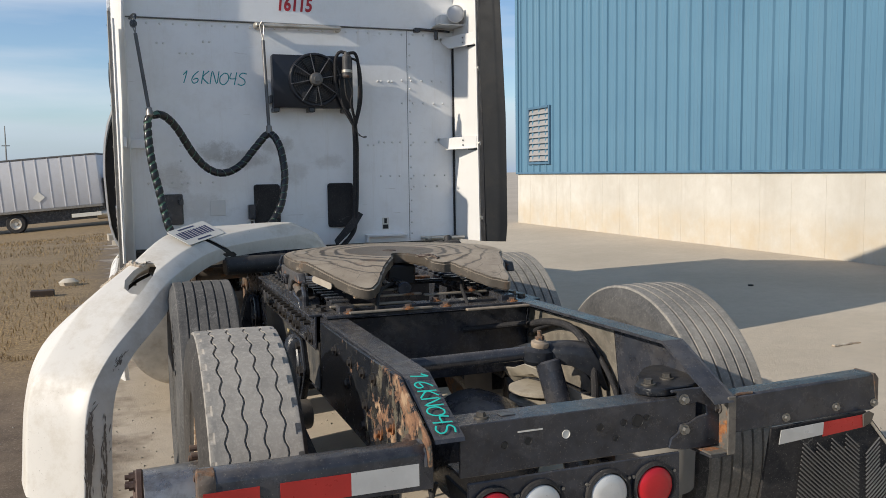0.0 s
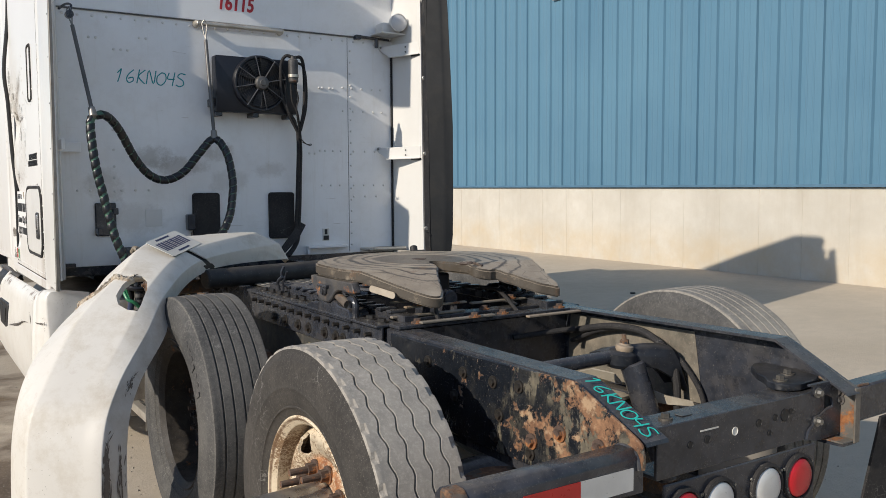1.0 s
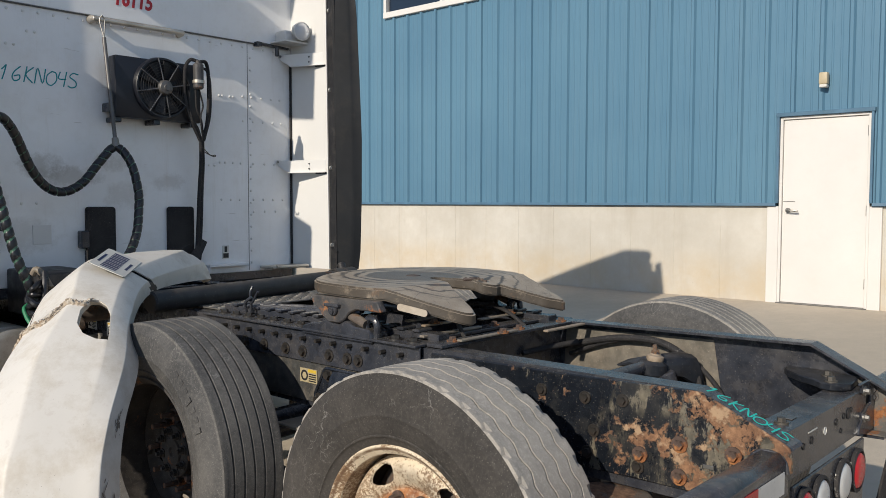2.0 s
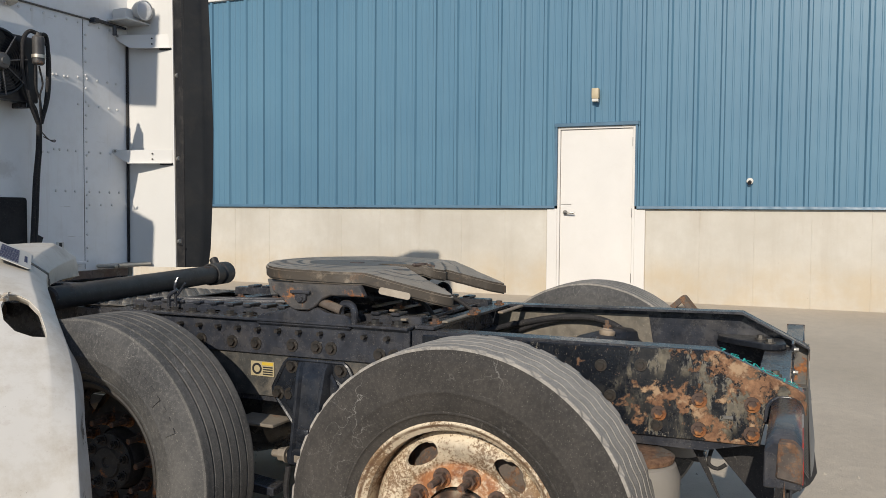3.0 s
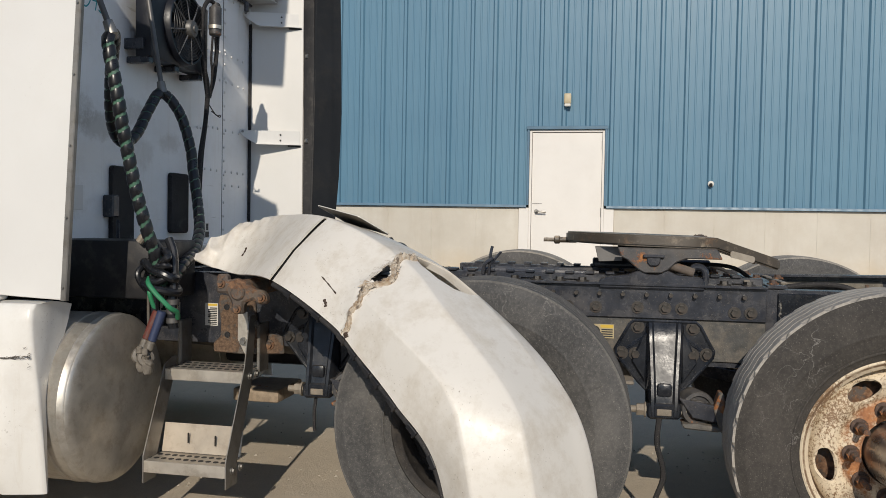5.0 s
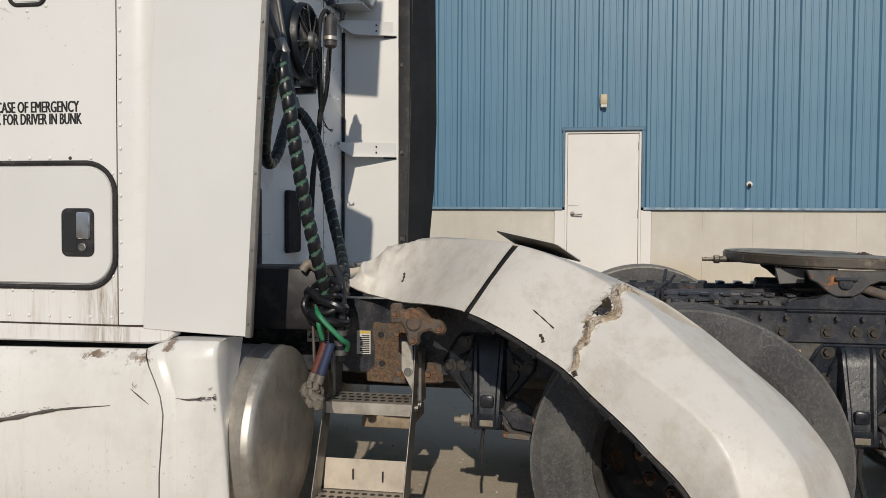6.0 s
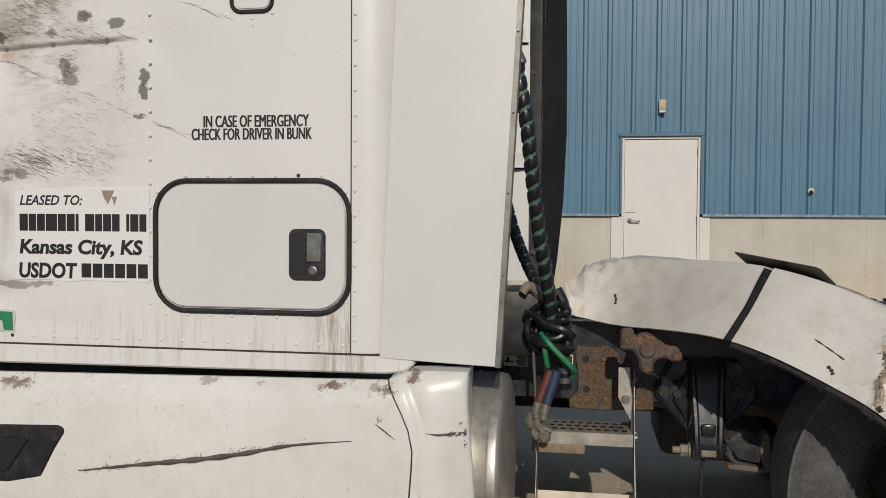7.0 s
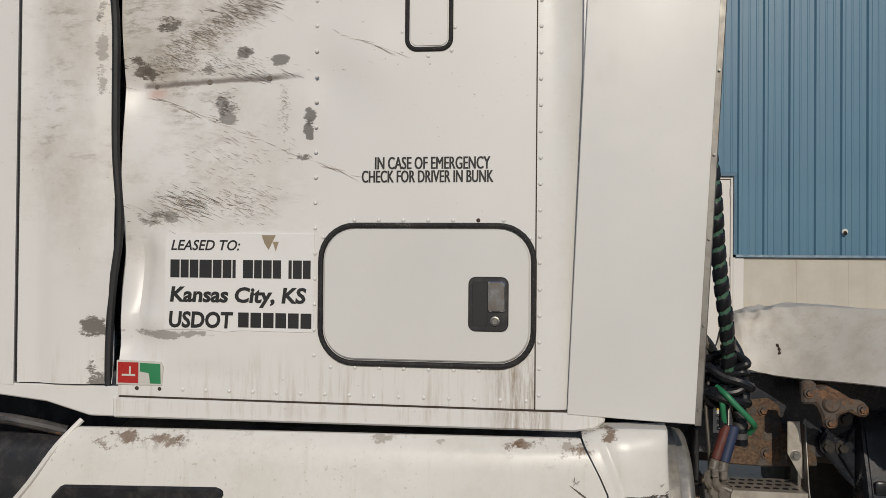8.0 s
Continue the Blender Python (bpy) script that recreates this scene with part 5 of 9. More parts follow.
# tail: crossmember, corner brackets, lamp panel, mudflap arms
xm = part("rear_crossmember", prism([(-0.832, 0.775), (-0.832, 0.908), (-0.74, 0.908), (-0.74, 0.899), (-0.822, 0.899), (-0.822, 0.784), (-0.74, 0.784), (-0.74, 0.775)], "x", -0.345, 0.345, 0.002), M_BLACK, truck, "black drilled rear crossmember")
for x, z, r, m in ((-0.225, 0.845, 0.008, M_INK), (-0.161, 0.848, 0.009, M_INK), (-0.054, 0.852, 0.010, M_LABELW), (0.046, 0.857, 0.009, M_INK), (0.117, 0.861, 0.008, M_INK), (0.160, 0.861, 0.016, M_INK), (0.187, 0.867, 0.007, M_INK), (0.093, 0.822, 0.006, M_INK)):
    part("hole", lathe((x, -0.8325, z), (0, -1, 0), [(0.0, r + 0.0015), (0.002, r + 0.0015), (0.002, r), (0.0008, r - 0.0005), (0.0008, 0.0)], 16), m, xm)
bolts("bolt", [(-0.27, -0.79, 0.909)], (0, 0, 1), M_STEEL2, xm, 0.012, 0.012)
part("slot_plate", box(-0.22, -0.18, -0.80, -0.775, 0.9085, 0.911, 0.001), M_STEEL, xm)
part("label_print", box(-0.19, -0.12, -0.8335, -0.8325, 0.872, 0.876, 0), M_LABELW, xm)
flat = prism([(0.205, -0.765), (0.212, -0.735), (0.245, -0.705), (0.275, -0.655), (0.335, -0.590), (0.375, -0.567), (0.418, -0.572), (0.420, -0.70), (0.385, -0.785), (0.355, -0.803), (0.260, -0.812), (0.222, -0.800)], "z", 0.910, 0.932, 0.003)
fb = part("corner_gusset", flat, M_BLACKGLOSS, truck, "black corner gusset")
bolts("bolt", [(0.243, -0.757, 0.932), (0.328, -0.722, 0.932)], (0, 0, 1), M_STEEL2, fb, 0.013, 0.013, True, "rusty brown bolt")
hook = prism([(0.255, 0.775), (0.262, 0.80), (0.285, 0.815), (0.292, 0.835), (0.32, 0.838), (0.345, 0.850), (0.375, 0.855), (0.375, 0.880), (0.345, 0.892), (0.31, 0.888), (0.285, 0.90), (0.278, 0.925), (0.262, 0.925), (0.262, 0.932), (0.419, 0.932), (0.419, 0.765), (0.30, 0.765)], "y", -0.838, -0.828, 0.002)
hk = part("hook_plate", hook, M_BLACK, truck, "black hook plate")
bolts("bolt", [(0.300, -0.838, 0.905), (0.302, -0.838, 0.822)], (0, -1, 0), M_STEEL, hk, 0.0095, 0.012)
tp = part("rail_end", prism([(-0.885, 0.760), (-0.885, 0.905), (-0.845, 0.925), (-0.765, 0.925), (-0.765, 0.760)], "x", 0.4165, 0.4205, 0.001), M_GREYRUST, truck, "bare dusty rusted rail end")
part("bottom_lip", box(0.352, 0.421, -0.886, -0.772, 0.7575, 0.7615, 0.001), M_GREYRUST, tp)
part("edge_face", box(0.405, 0.432, -0.889, -0.8835, 0.752, 0.912, 0.002), M_CASTGREY, tp, "bare grey cut edge with rust")
bolts("bolt", [(0.4165, -0.835, 0.892), (0.4165, -0.835, 0.868)], (-1, 0, 0), M_GREYBLACK, tp, 0.010, 0.012)
lb = part("lamp_panel", box(-0.33, 0.285, -0.845, -0.835, 0.56, 0.765, 0.003), M_BLACK, truck, "black lamp panel")
for x, m, lab in ((0.200, M_LENSRED, "red round tail lamp"), (0.060, M_TAPE_W, "white round reversing lamp"), (-0.135, M_TAPE_W, "white round reversing lamp"), (-0.265, M_LENSRED, "red round tail lamp")):
    lt = part("tail_lamp", lathe((x, -0.846, 0.684), (0, -1, 0), [(0, 0.054), (0.010, 0.053), (0.016, 0.046), (0.019, 0.03), (0.020, 0.0)], 36), m, lb, lab)
    part("grommet", lathe((x, -0.846, 0.684), (0, -1, 0), [(0, 0.066), (0.010, 0.066), (0.013, 0.058), (0.004, 0.054)], 36), M_RUBBER, lt)
    bolts("screw", [(x - 0.063, -0.846, 0.718), (x + 0.063, -0.846, 0.718)], (0, -1, 0), M_STEEL, lt, 0.005, 0.003, False)


def mudflap_arm():
    """Near arm: a hollow bar let into the notch of the tail plate, its outer end torn and rusty, with tape and a hanging flap."""
    y0, y1 = -0.866, -0.786
    bar = prism([(y0, 0.775), (y0, 0.862), (y0 + 0.018, 0.880), (y1 - 0.018, 0.880), (y1, 0.862), (y1, 0.775)], "x", -0.955, -0.425, 0.003)
    arm = part("mudflap_arm", bar, M_BLACK, truck, "black hollow mudflap arm with reflective tape")
    part("notch_edge", sweep([(-0.4425, y, z) for y, z in NOTCH[2:]], 0.006, 8, 3), M_BLACK, arm)
    part("torn_end", joined(prism([(y0 - 0.002, 0.79), (y0 - 0.002, 0.864), (y0 + 0.018, 0.8825), (y0 + 0.05, 0.8825), (y0 + 0.055, 0.80)], "x", -0.962, -0.920, 0.004), prism([(y0 + 0.03, 0.70), (y0 + 0.036, 0.80), (y0 + 0.042, 0.70)], "x", -0.963, -0.957, 0.001)), M_RUST, arm, "torn rusty end of the arm")
    for a, b, m in ((0.462, 0.625, M_TAPE_W), (0.625, 0.785, M_TAPE_R), (0.83, 0.95, M_TAPE_R)):
        part("reflective_tape", box(-b, -a, y0 - 0.003, y0 - 0.0005, 0.789, 0.842, 0), m, arm, "reflective tape")
    flap = part("mudflap", box(-0.95, -0.50, -0.834, -0.822, 0.20, 0.78, 0.003), M_RUBBER, arm, "black ribbed rubber mudflap")
    ribs = []
    for i in range(20):
        xa = 0.51 + i * 0.021
        ribs.append(cyl((-xa, -0.837, 0.77), (-min(0.94, xa + 0.16), -0.837, 0.48), 0.004, 6))
        ribs.append(cyl((-min(0.94, xa + 0.16), -0.837, 0.48), (-xa, -0.837, 0.22), 0.004, 6))
    tagged(part("moulded_rib", joined(*ribs), M_RUBBER, flap), kind="stuff")


def flap_at(x, z):
    """The far flap's skin, twisted: its outer foot swings to the rear, its inner foot forwards."""
    q = max(0.0, (0.80 - z) / 0.55) * max(0.0, (x - 0.56) / 0.50)
    inner = max(0.0, (0.80 - z) / 0.40) * max(0.0, (0.92 - x) / 0.36)
    return Vector((x, -0.880 - 0.055 * q ** 1.3 + 0.075 * inner, z))


def far_arm():
    """Far arm: a shorter bar with a folded chevron-ribbed flap below it."""
    y0, y1 = -0.873, -0.805
    bar = prism([(0.433, 0.803), (0.940, 0.812), (0.950, 0.825), (0.950, 0.905), (0.935, 0.921), (0.433, 0.908)], "y", y0, y1, 0.006)
    arm = part("mudflap_arm", bar, M_BLACK, truck, "black hollow mudflap arm with a rusty end")
    part("weld_scab", sweep([(0.434, y0 + 0.004, 0.905), (0.46, y0 + 0.006, 0.909), (0.50, y0 + 0.004, 0.910)], 0.004, 6, 4), M_RUST, arm, "flaking rust")
    part("end_cap", prism([(0.945, 0.822), (0.953, 0.828), (0.953, 0.905), (0.940, 0.9215), (0.930, 0.9215)], "y", y0 - 0.0015, y1 + 0.0015, 0.002), M_RUST, arm, "rusty cut end")
    bolts("bolt", [(0.614, y0, 0.828), (0.793, y0, 0.838), (0.936, y0, 0.835)], (0, -1, 0), M_STEEL, arm, 0.008, 0.008)
    # flap: top edge under the bar, then cut down along the fold
    top = lambda x: 0.803 + 0.012 * (x - 0.56) / 0.34 if x < 0.90 else 0.815 - (x - 0.90) * 1.15
    rows = []
    for i in range(13):
        f = i / 12
        rows.append([flap_at(x, top(x) + (0.24 - top(x)) * f) for x in (0.560, 0.64, 0.72, 0.80, 0.90, 0.97, 1.04, 1.10)])
    flap = part("mudflap", grid(rows, 0.008), M_RUBBER, arm, "black chevron-ribbed rubber mudflap, curled at the foot")
    for a, b, m in ((0.582, 0.732, M_TAPE_W), (0.732, 0.885, M_TAPE_R)):
        za, zb = top(a), top(b)
        part("reflective_tape", grid([[flap_at(a, za - 0.004) + Vector((0, -0.013, 0)), flap_at(b, zb - 0.004) + Vector((0, -0.013, 0))], [flap_at(a, za - 0.046) + Vector((0, -0.013, 0)), flap_at(b, zb - 0.040) + Vector((0, -0.013, 0))]], 0.002), m, flap, "reflective tape")
    strip = [[flap_at(0.885 + 0.20 * f + c, 0.806 - 0.23 * f - 0.6 * c) + Vector((0, -0.012, 0)) for f in (0, 0.33, 0.66, 1.0)] for c in (0.0, 0.022)]
    part("fold_strip", grid(strip, 0.003), M_ALU, flap, "bright folded edge strip")
    part("corner_clip", prism([(0.875, 0.775), (0.905, 0.785), (0.915, 0.81), (0.895, 0.82), (0.872, 0.812)], "y", -0.897, -0.893, 0.001), M_STEEL2, flap)
    ribs = []
    for i in range(44):
        z0 = 0.80 - i * 0.0125
        for d in (-1, 1):
            n = 5
            line = []
            for j in range(n):
                f = j / (n - 1)
                x, z = 0.880 + d * 0.012 + d * 0.20 * f, z0 - 0.02 + 0.17 * f
                if z > top(x) - (0.052 if d < 0 else 0.03) or z < 0.27 or x > 1.09:
                    break
                line.append(flap_at(x, z) + Vector((0, -0.011, 0)))
            if len(line) > 1:
                ribs.append(sweep(line, 0.0022, 5, 2))
    tagged(part("moulded_rib", joined(*ribs), M_FLAPRIB, flap), kind="stuff")


mudflap_arm()
far_arm()
# torn rubber flap and a cable end hanging below the tail
part("torn_flap", prism([(-0.60, 0.70), (-0.80, 0.70), (-0.795, 0.55), (-0.78, 0.50)], "x", -0.30, -0.288, 0.002), M_RUBBER, truck, "torn black rubber flap")
part("torn_flap", prism([(-0.55, 0.70), (-0.58, 0.70), (-0.66, 0.50), (-0.665, 0.49)], "x", -0.34, -0.335, 0.001), M_RUBBER, truck, "torn black rubber flap")
part("cable_end", sweep([(-0.33, -0.62, 0.69), (-0.34, -0.61, 0.64), (-0.34, -0.635, 0.625), (-0.34, -0.66, 0.64)], 0.006, 8), M_RUBBER, truck)


# ---- fifth wheel coupling ----
def rounded_flat(a, b, r, n=5):
    """A rounded rectangle of half sides a and b."""
    out = []
    for cx, cy, a0 in ((a - r, b - r, 0), (r - a, b - r, 90), (r - a, r - b, 180), (a - r, r - b, 270)):
        for i in range(n + 1):
            g = radians(a0 + 90 * i / n)
            out.append((cx + r * math.cos(g), cy + r * math.sin(g)))
    return out


PLATE = [(-0.02, 1.095), (-0.14, 1.085), (-0.25, 1.045), (-0.34, 0.99), (-0.42, 0.925), (-0.465, 0.855), (-0.48, 0.78), (-0.48, 0.66), (-0.47, 0.58), (-0.435, 0.505), (-0.395, 0.43), (-0.355, 0.36), (-0.315, 0.30), (-0.285, 0.272), (-0.255, 0.265), (-0.23, 0.285), (-0.20, 0.335), (-0.165, 0.41), (-0.125, 0.48), (-0.095, 0.53), (-0.07, 0.59), (-0.055, 0.645), (-0.03, 0.672),
         (0.0, 0.655), (0.02, 0.60), (0.035, 0.535), (0.05, 0.482), (0.085, 0.445), (0.125, 0.448), (0.165, 0.40), (0.21, 0.335), (0.257, 0.285), (0.29, 0.262), (0.312, 0.275), (0.335, 0.36), (0.365, 0.46), (0.39, 0.54), (0.425, 0.60), (0.44, 0.68), (0.44, 0.78), (0.425, 0.855), (0.38, 0.925), (0.30, 0.99), (0.21, 1.045), (0.10, 1.085)]


def plate_outline():
    """The coupling plate seen from above; the far horn is chipped along its inner edge."""
    out = []
    for i, p in enumerate(smooth_line([(x, y, 0) for x, y in PLATE + PLATE[:1]], 3)[:-1]):
        k = 0.010 if p.x > 0.0 and p.y < 0.66 else 0.004
        q = Vector((p.x * 30, p.y * 30, 3.0))
        out.append((p.x + k * noise.noise(q), p.y + k * noise.noise(q + Vector((5, 9, 1)))))
    return out


pl = prism(plate_outline(), "z", 1.135, 1.178, 0.0)
for cut_y in (0.52, 0.45, 0.38, 0.32):
    bmesh.ops.bisect_plane(pl, geom=list(pl.verts) + list(pl.edges) + list(pl.faces), plane_co=(0, cut_y, 0), plane_no=(0, 1, 0))
for v in pl.verts:
    v.co.z += 0.006 + 0.022 * (v.co.y - 0.6)
    if v.co.y < 0.52:
        v.co.z -= (0.52 - v.co.y) * 0.30
bmesh.ops.triangulate(pl, faces=[f for f in pl.faces if len(f.verts) > 4])
bmesh.ops.bevel(pl, geom=[e for e in pl.edges if e.calc_face_angle(0) > 0.9], offset=0.007, segments=2, affect="EDGES")
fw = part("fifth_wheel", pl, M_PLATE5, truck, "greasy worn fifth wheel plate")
part("kingpin_hole", lathe((-0.03, 0.775, 1.1865), (0, 0, 1), [(0.0, 0.030), (0.003, 0.029), (0.003, 0.022), (0.0022, 0.020), (0.0022, 0.0)], 24), M_JAW, fw, "dark greasy hole")
part("chipped_lip", sweep([(0.03, 0.56, 1.181), (0.05, 0.53, 1.183), (0.075, 0.52, 1.182), (0.09, 0.49, 1.172)], 0.009, 7, 4, lambda t: 0.5 + 0.5 * abs(math.sin(t * 17))), M_JAW, fw, "raised torn burr")
for s in (-1, 1):
    px = -0.472 if s < 0 else 0.432
    o = lambda d: px + s * d
    ear = prism([(0.88, 1.14), (0.865, 1.105), (0.84, 1.092), (0.805, 1.060), (0.78, 1.046), (0.72, 1.046), (0.695, 1.058), (0.665, 1.088), (0.63, 1.102), (0.50, 1.102), (0.52, 1.14)], "x", o(-0.026), o(0.006), 0.004)
    e = part("side_skirt", ear, M_GREYBLACK, fw, "cast skirt with pivot ear")
    part("pivot_pin", joined(prism([(0.722, 1.108), (0.724, 1.082), (0.738, 1.072), (0.757, 1.072), (0.770, 1.084), (0.772, 1.108)], "x", o(0.004), o(0.016), 0.003), box(min(o(0.004), o(0.022)), max(o(0.004), o(0.022)), 0.708, 0.786, 1.104, 1.116, 0.003), cyl((o(0.004), 0.747, 1.087), (o(0.021), 0.747, 1.087), 0.011, 14)), M_BLACK, e, "black pivot pin keeper")
    if s < 0:
        d1 = Vector((0.060, -0.108, -0.027)).normalized()
        d2 = Vector((0, 0, 1)).cross(d1).normalized()
        up = d1.cross(d2)
        if up.z < 0:
            up = -up
        nn = d1.cross(up)
        nn = nn if nn.x < 0 else -nn
        dm = Matrix.Translation(Vector((-0.394, 0.427, 1.112)) + nn * 0.010) @ Matrix((d1, up, nn)).transposed().to_4x4()
        part("data_plate", moved(prism(rounded_flat(0.055, 0.012, 0.010), "z", -0.002, 0.002), dm), M_KICK, e, "worn metal data plate")
    mount = prism([(0.945, 0.985), (0.945, 1.015), (0.90, 1.030), (0.84, 1.036), (0.79, 1.060), (0.765, 1.040), (0.735, 1.040), (0.70, 1.060), (0.66, 1.040), (0.575, 1.034), (0.56, 1.020), (0.56, 0.985)], "x", o(-0.005), o(-0.090), 0.005)
    m = part("mount", mount, M_BLACK, fw, "black pivot mount")
    part("rod", cyl((o(-0.02), 0.69, 1.078), (o(-0.02), 0.60, 1.05), 0.017, 12), M_RUST, m)
    part("hook", sweep([(o(-0.03), 0.605, 1.00), (o(-0.03), 0.61, 1.05), (o(-0.03), 0.595, 1.072), (o(-0.03), 0.568, 1.068), (o(-0.03), 0.556, 1.045), (o(-0.03), 0.56, 1.0)], 0.013, 10), M_BLACK, m)
    # slide angle with bolts on the frame rail
    sl = part("slide_angle", joined(xbox(s, 0.36, 0.475, 0.34, 1.62, 0.997, 1.006, 0.002), xbox(s, 0.444, 0.453, 0.34, 1.62, 0.875, 0.997, 0.002)), M_BLACK, truck, "black bolted slide angle")
    part("slide_rail", xbox(s, 0.30, 0.36, 0.34, 1.62, 0.997, 1.03, 0.003), M_BLACK, sl)
    part("web_plate", xbox(s, 0.4325, 0.440, 0.34, 1.62, 0.72, 0.90, 0.002), M_DUSTBLACK, sl, "dusty black web plate")
    ys = [0.40 + 0.087 * i for i in range(14)]
    bolts("bolt", [(s * 0.418, y, 1.006) for y in ys], (0, 0, 1), M_BOLT, sl, 0.016, 0.012)
    bolts("nut", [(s * 0.453, y + 0.02, 0.965) for y in ys[::1]], (s, 0, 0), M_BOLT, sl, 0.009, 0.022, False)
    bolts("bolt", [(s * 0.453, y, z) for y, z in ((0.395, 0.907), (0.452, 0.906), (0.641, 0.915), (0.70, 0.915), (0.80, 0.915), (0.955, 0.912), (1.06, 0.912), (1.20, 0.912), (1.33, 0.912))], (s, 0, 0), M_BOLT, sl, 0.015, 0.012)
for s in (-1, 1):
    for k in range(15):
        y = 0.42 + 0.078 * k
        part("slide_tooth", xbox(s, 0.300, 0.372, y, y + 0.034, 1.030, 1.041, 0.003), M_BLACK, truck)
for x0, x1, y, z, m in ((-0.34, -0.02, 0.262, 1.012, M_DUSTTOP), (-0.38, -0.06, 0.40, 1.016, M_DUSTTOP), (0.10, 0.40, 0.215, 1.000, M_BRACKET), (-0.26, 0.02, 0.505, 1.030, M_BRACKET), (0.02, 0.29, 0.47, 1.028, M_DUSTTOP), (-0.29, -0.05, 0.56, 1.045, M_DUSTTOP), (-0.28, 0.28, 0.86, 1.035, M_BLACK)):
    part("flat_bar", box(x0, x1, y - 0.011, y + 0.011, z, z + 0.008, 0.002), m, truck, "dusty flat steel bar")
bolts("bolt", [(-0.12, 0.245, 1.021), (-0.20, 0.505, 1.039), (0.22, 0.47, 1.037)], (0, 0, 1), M_RUSTDARK, truck, 0.014, 0.012)
part("slide_cylinder", cyl((-0.05, 0.50, 1.055), (-0.05, 0.98, 1.055), 0.030, 18, b=0.005), M_BLACK, truck, "black slide lock cylinder")
for pts in ([(0.16, 0.34, 0.995), (0.18, 0.46, 1.05), (0.24, 0.62, 1.06), (0.26, 0.9, 1.04)], [(-0.22, 0.33, 0.99), (-0.18, 0.42, 1.06), (-0.10, 0.55, 1.07), (-0.04, 0.62, 1.06)]):
    part("air_hose", sweep(pts, 0.008, 8, 6), M_RUBBER, truck, "thin black air hose")
part("release_handle", joined(cyl((-0.05, 1.05, 1.157), (-0.05, 1.120, 1.157), 0.012, 12), cyl((-0.05, 1.120, 1.157), (-0.05, 1.145, 1.157), 0.018, 14, b=0.004), cyl((-0.05, 1.145, 1.157), (-0.05, 1.19, 1.157), 0.009, 10)), M_PLATE5, fw, "release handle end")
part("jaw", box(-0.07, 0.05, 0.66, 0.88, 1.05, 1.135, 0.008), M_INK, fw)
part("lock_flap", prism([(0.86, 1.14), (0.86, 1.085), (0.95, 1.080), (0.965, 1.14)], "x", -0.37, -0.352, 0.002), M_DRUM, fw)
# cross bars of the slide
for y, z, m in ((0.30, 1.010, M_BLACK), (0.42, 1.012, M_BLACK), (1.05, 1.012, M_BLACK), (1.22, 1.012, M_RUSTDARK), (1.40, 1.012, M_BLACK)):
    cb = part("cross_bar", box(-0.36 if y > 0.35 else -0.425, 0.36 if y > 0.35 else 0.425, y - 0.035, y + 0.035, z - 0.012, z, 0.002), m, truck, "flat steel cross bar")
    bolts("bolt", [(-0.33, y, z), (0.05, y, z), (0.33, y, z)], (0, 0, 1), M_RUSTDARK, cb, 0.014, 0.012)
for pts in ([(-0.28, 0.95, 1.03), (-0.30, 1.15, 1.03), (-0.36, 1.40, 1.035)], [(-0.20, 0.90, 1.04), (-0.28, 1.20, 1.035), (-0.34, 1.36, 1.04)], [(-0.1, 1.0, 1.03), (-0.2, 1.3, 1.03), (-0.3, 1.5, 1.03)]):
    part("lever_bar", sweep(pts, 0.012, 8, 4), M_BLACK, truck, "black slide lever bar")
cl = part("hose_clip", joined(sweep([(-0.39, 1.38, 1.00), (-0.392, 1.375, 1.05), (-0.40, 1.37, 1.10), (-0.39, 1.365, 1.13)], 0.006, 8), sweep([(-0.40, 1.40, 1.02), (-0.41, 1.39, 1.06), (-0.40, 1.36, 1.085)], 0.007, 8), cyl((-0.39, 1.37, 1.06), (-0.39, 1.33, 1.11), 0.005, 8)), M_BLACK, truck, "black bent hook clip")
st = part("warning_label", box(-0.4445, -0.4405, 0.885, 0.985, 0.792, 0.845, 0.0), M_LABELTAN, truck, "tan and yellow warning label")
part("label_head", box(-0.4455, -0.4444, 0.888, 0.936, 0.832, 0.843, 0), M_YELLOW, st)
part("label_ring", lathe((-0.4445, 0.958, 0.818), (-1, 0, 0), [(0, 0.013), (0.0008, 0.013), (0.0008, 0.021), (0, 0.021)], 24), M_INK, st)
for k in range(4):
    part("print_bar", box(-0.4455, -0.4444, 0.890, 0.932, 0.797 + 0.0085 * k, 0.8015 + 0.0085 * k, 0), M_INK, st)

# diamond plate deck and the cross tube behind the cab
dk = part("deck_plate", box(-0.36, 0.36, 1.66, 2.30, 1.000, 1.006, 0.001), M_ALUDULL, truck, "dull aluminium tread plate")
lug = []
for i in range(18):
    for j in range(17):
        x, y = -0.34 + i * 0.04, 1.68 + j * 0.037
        m = Matrix.Translation((x, y, 1.0065)) @ Matrix.Rotation(radians(45 if (i + j) % 2 else -45), 4, "Z")
        lug.append(moved(prism([(-0.013, 0), (0, 0.004), (0.013, 0), (0, -0.004)], "z", -0.001, 0.002), m))
tagged(part("tread_lug", joined(*lug), M_ALUDULL, dk), kind="stuff")
tube = part("cross_tube", cyl((-0.62, 1.80, 1.046), (0.66, 2.03, 1.052), 0.048, 24, b=0.008), M_TUBE, truck, "black rusty cross tube")
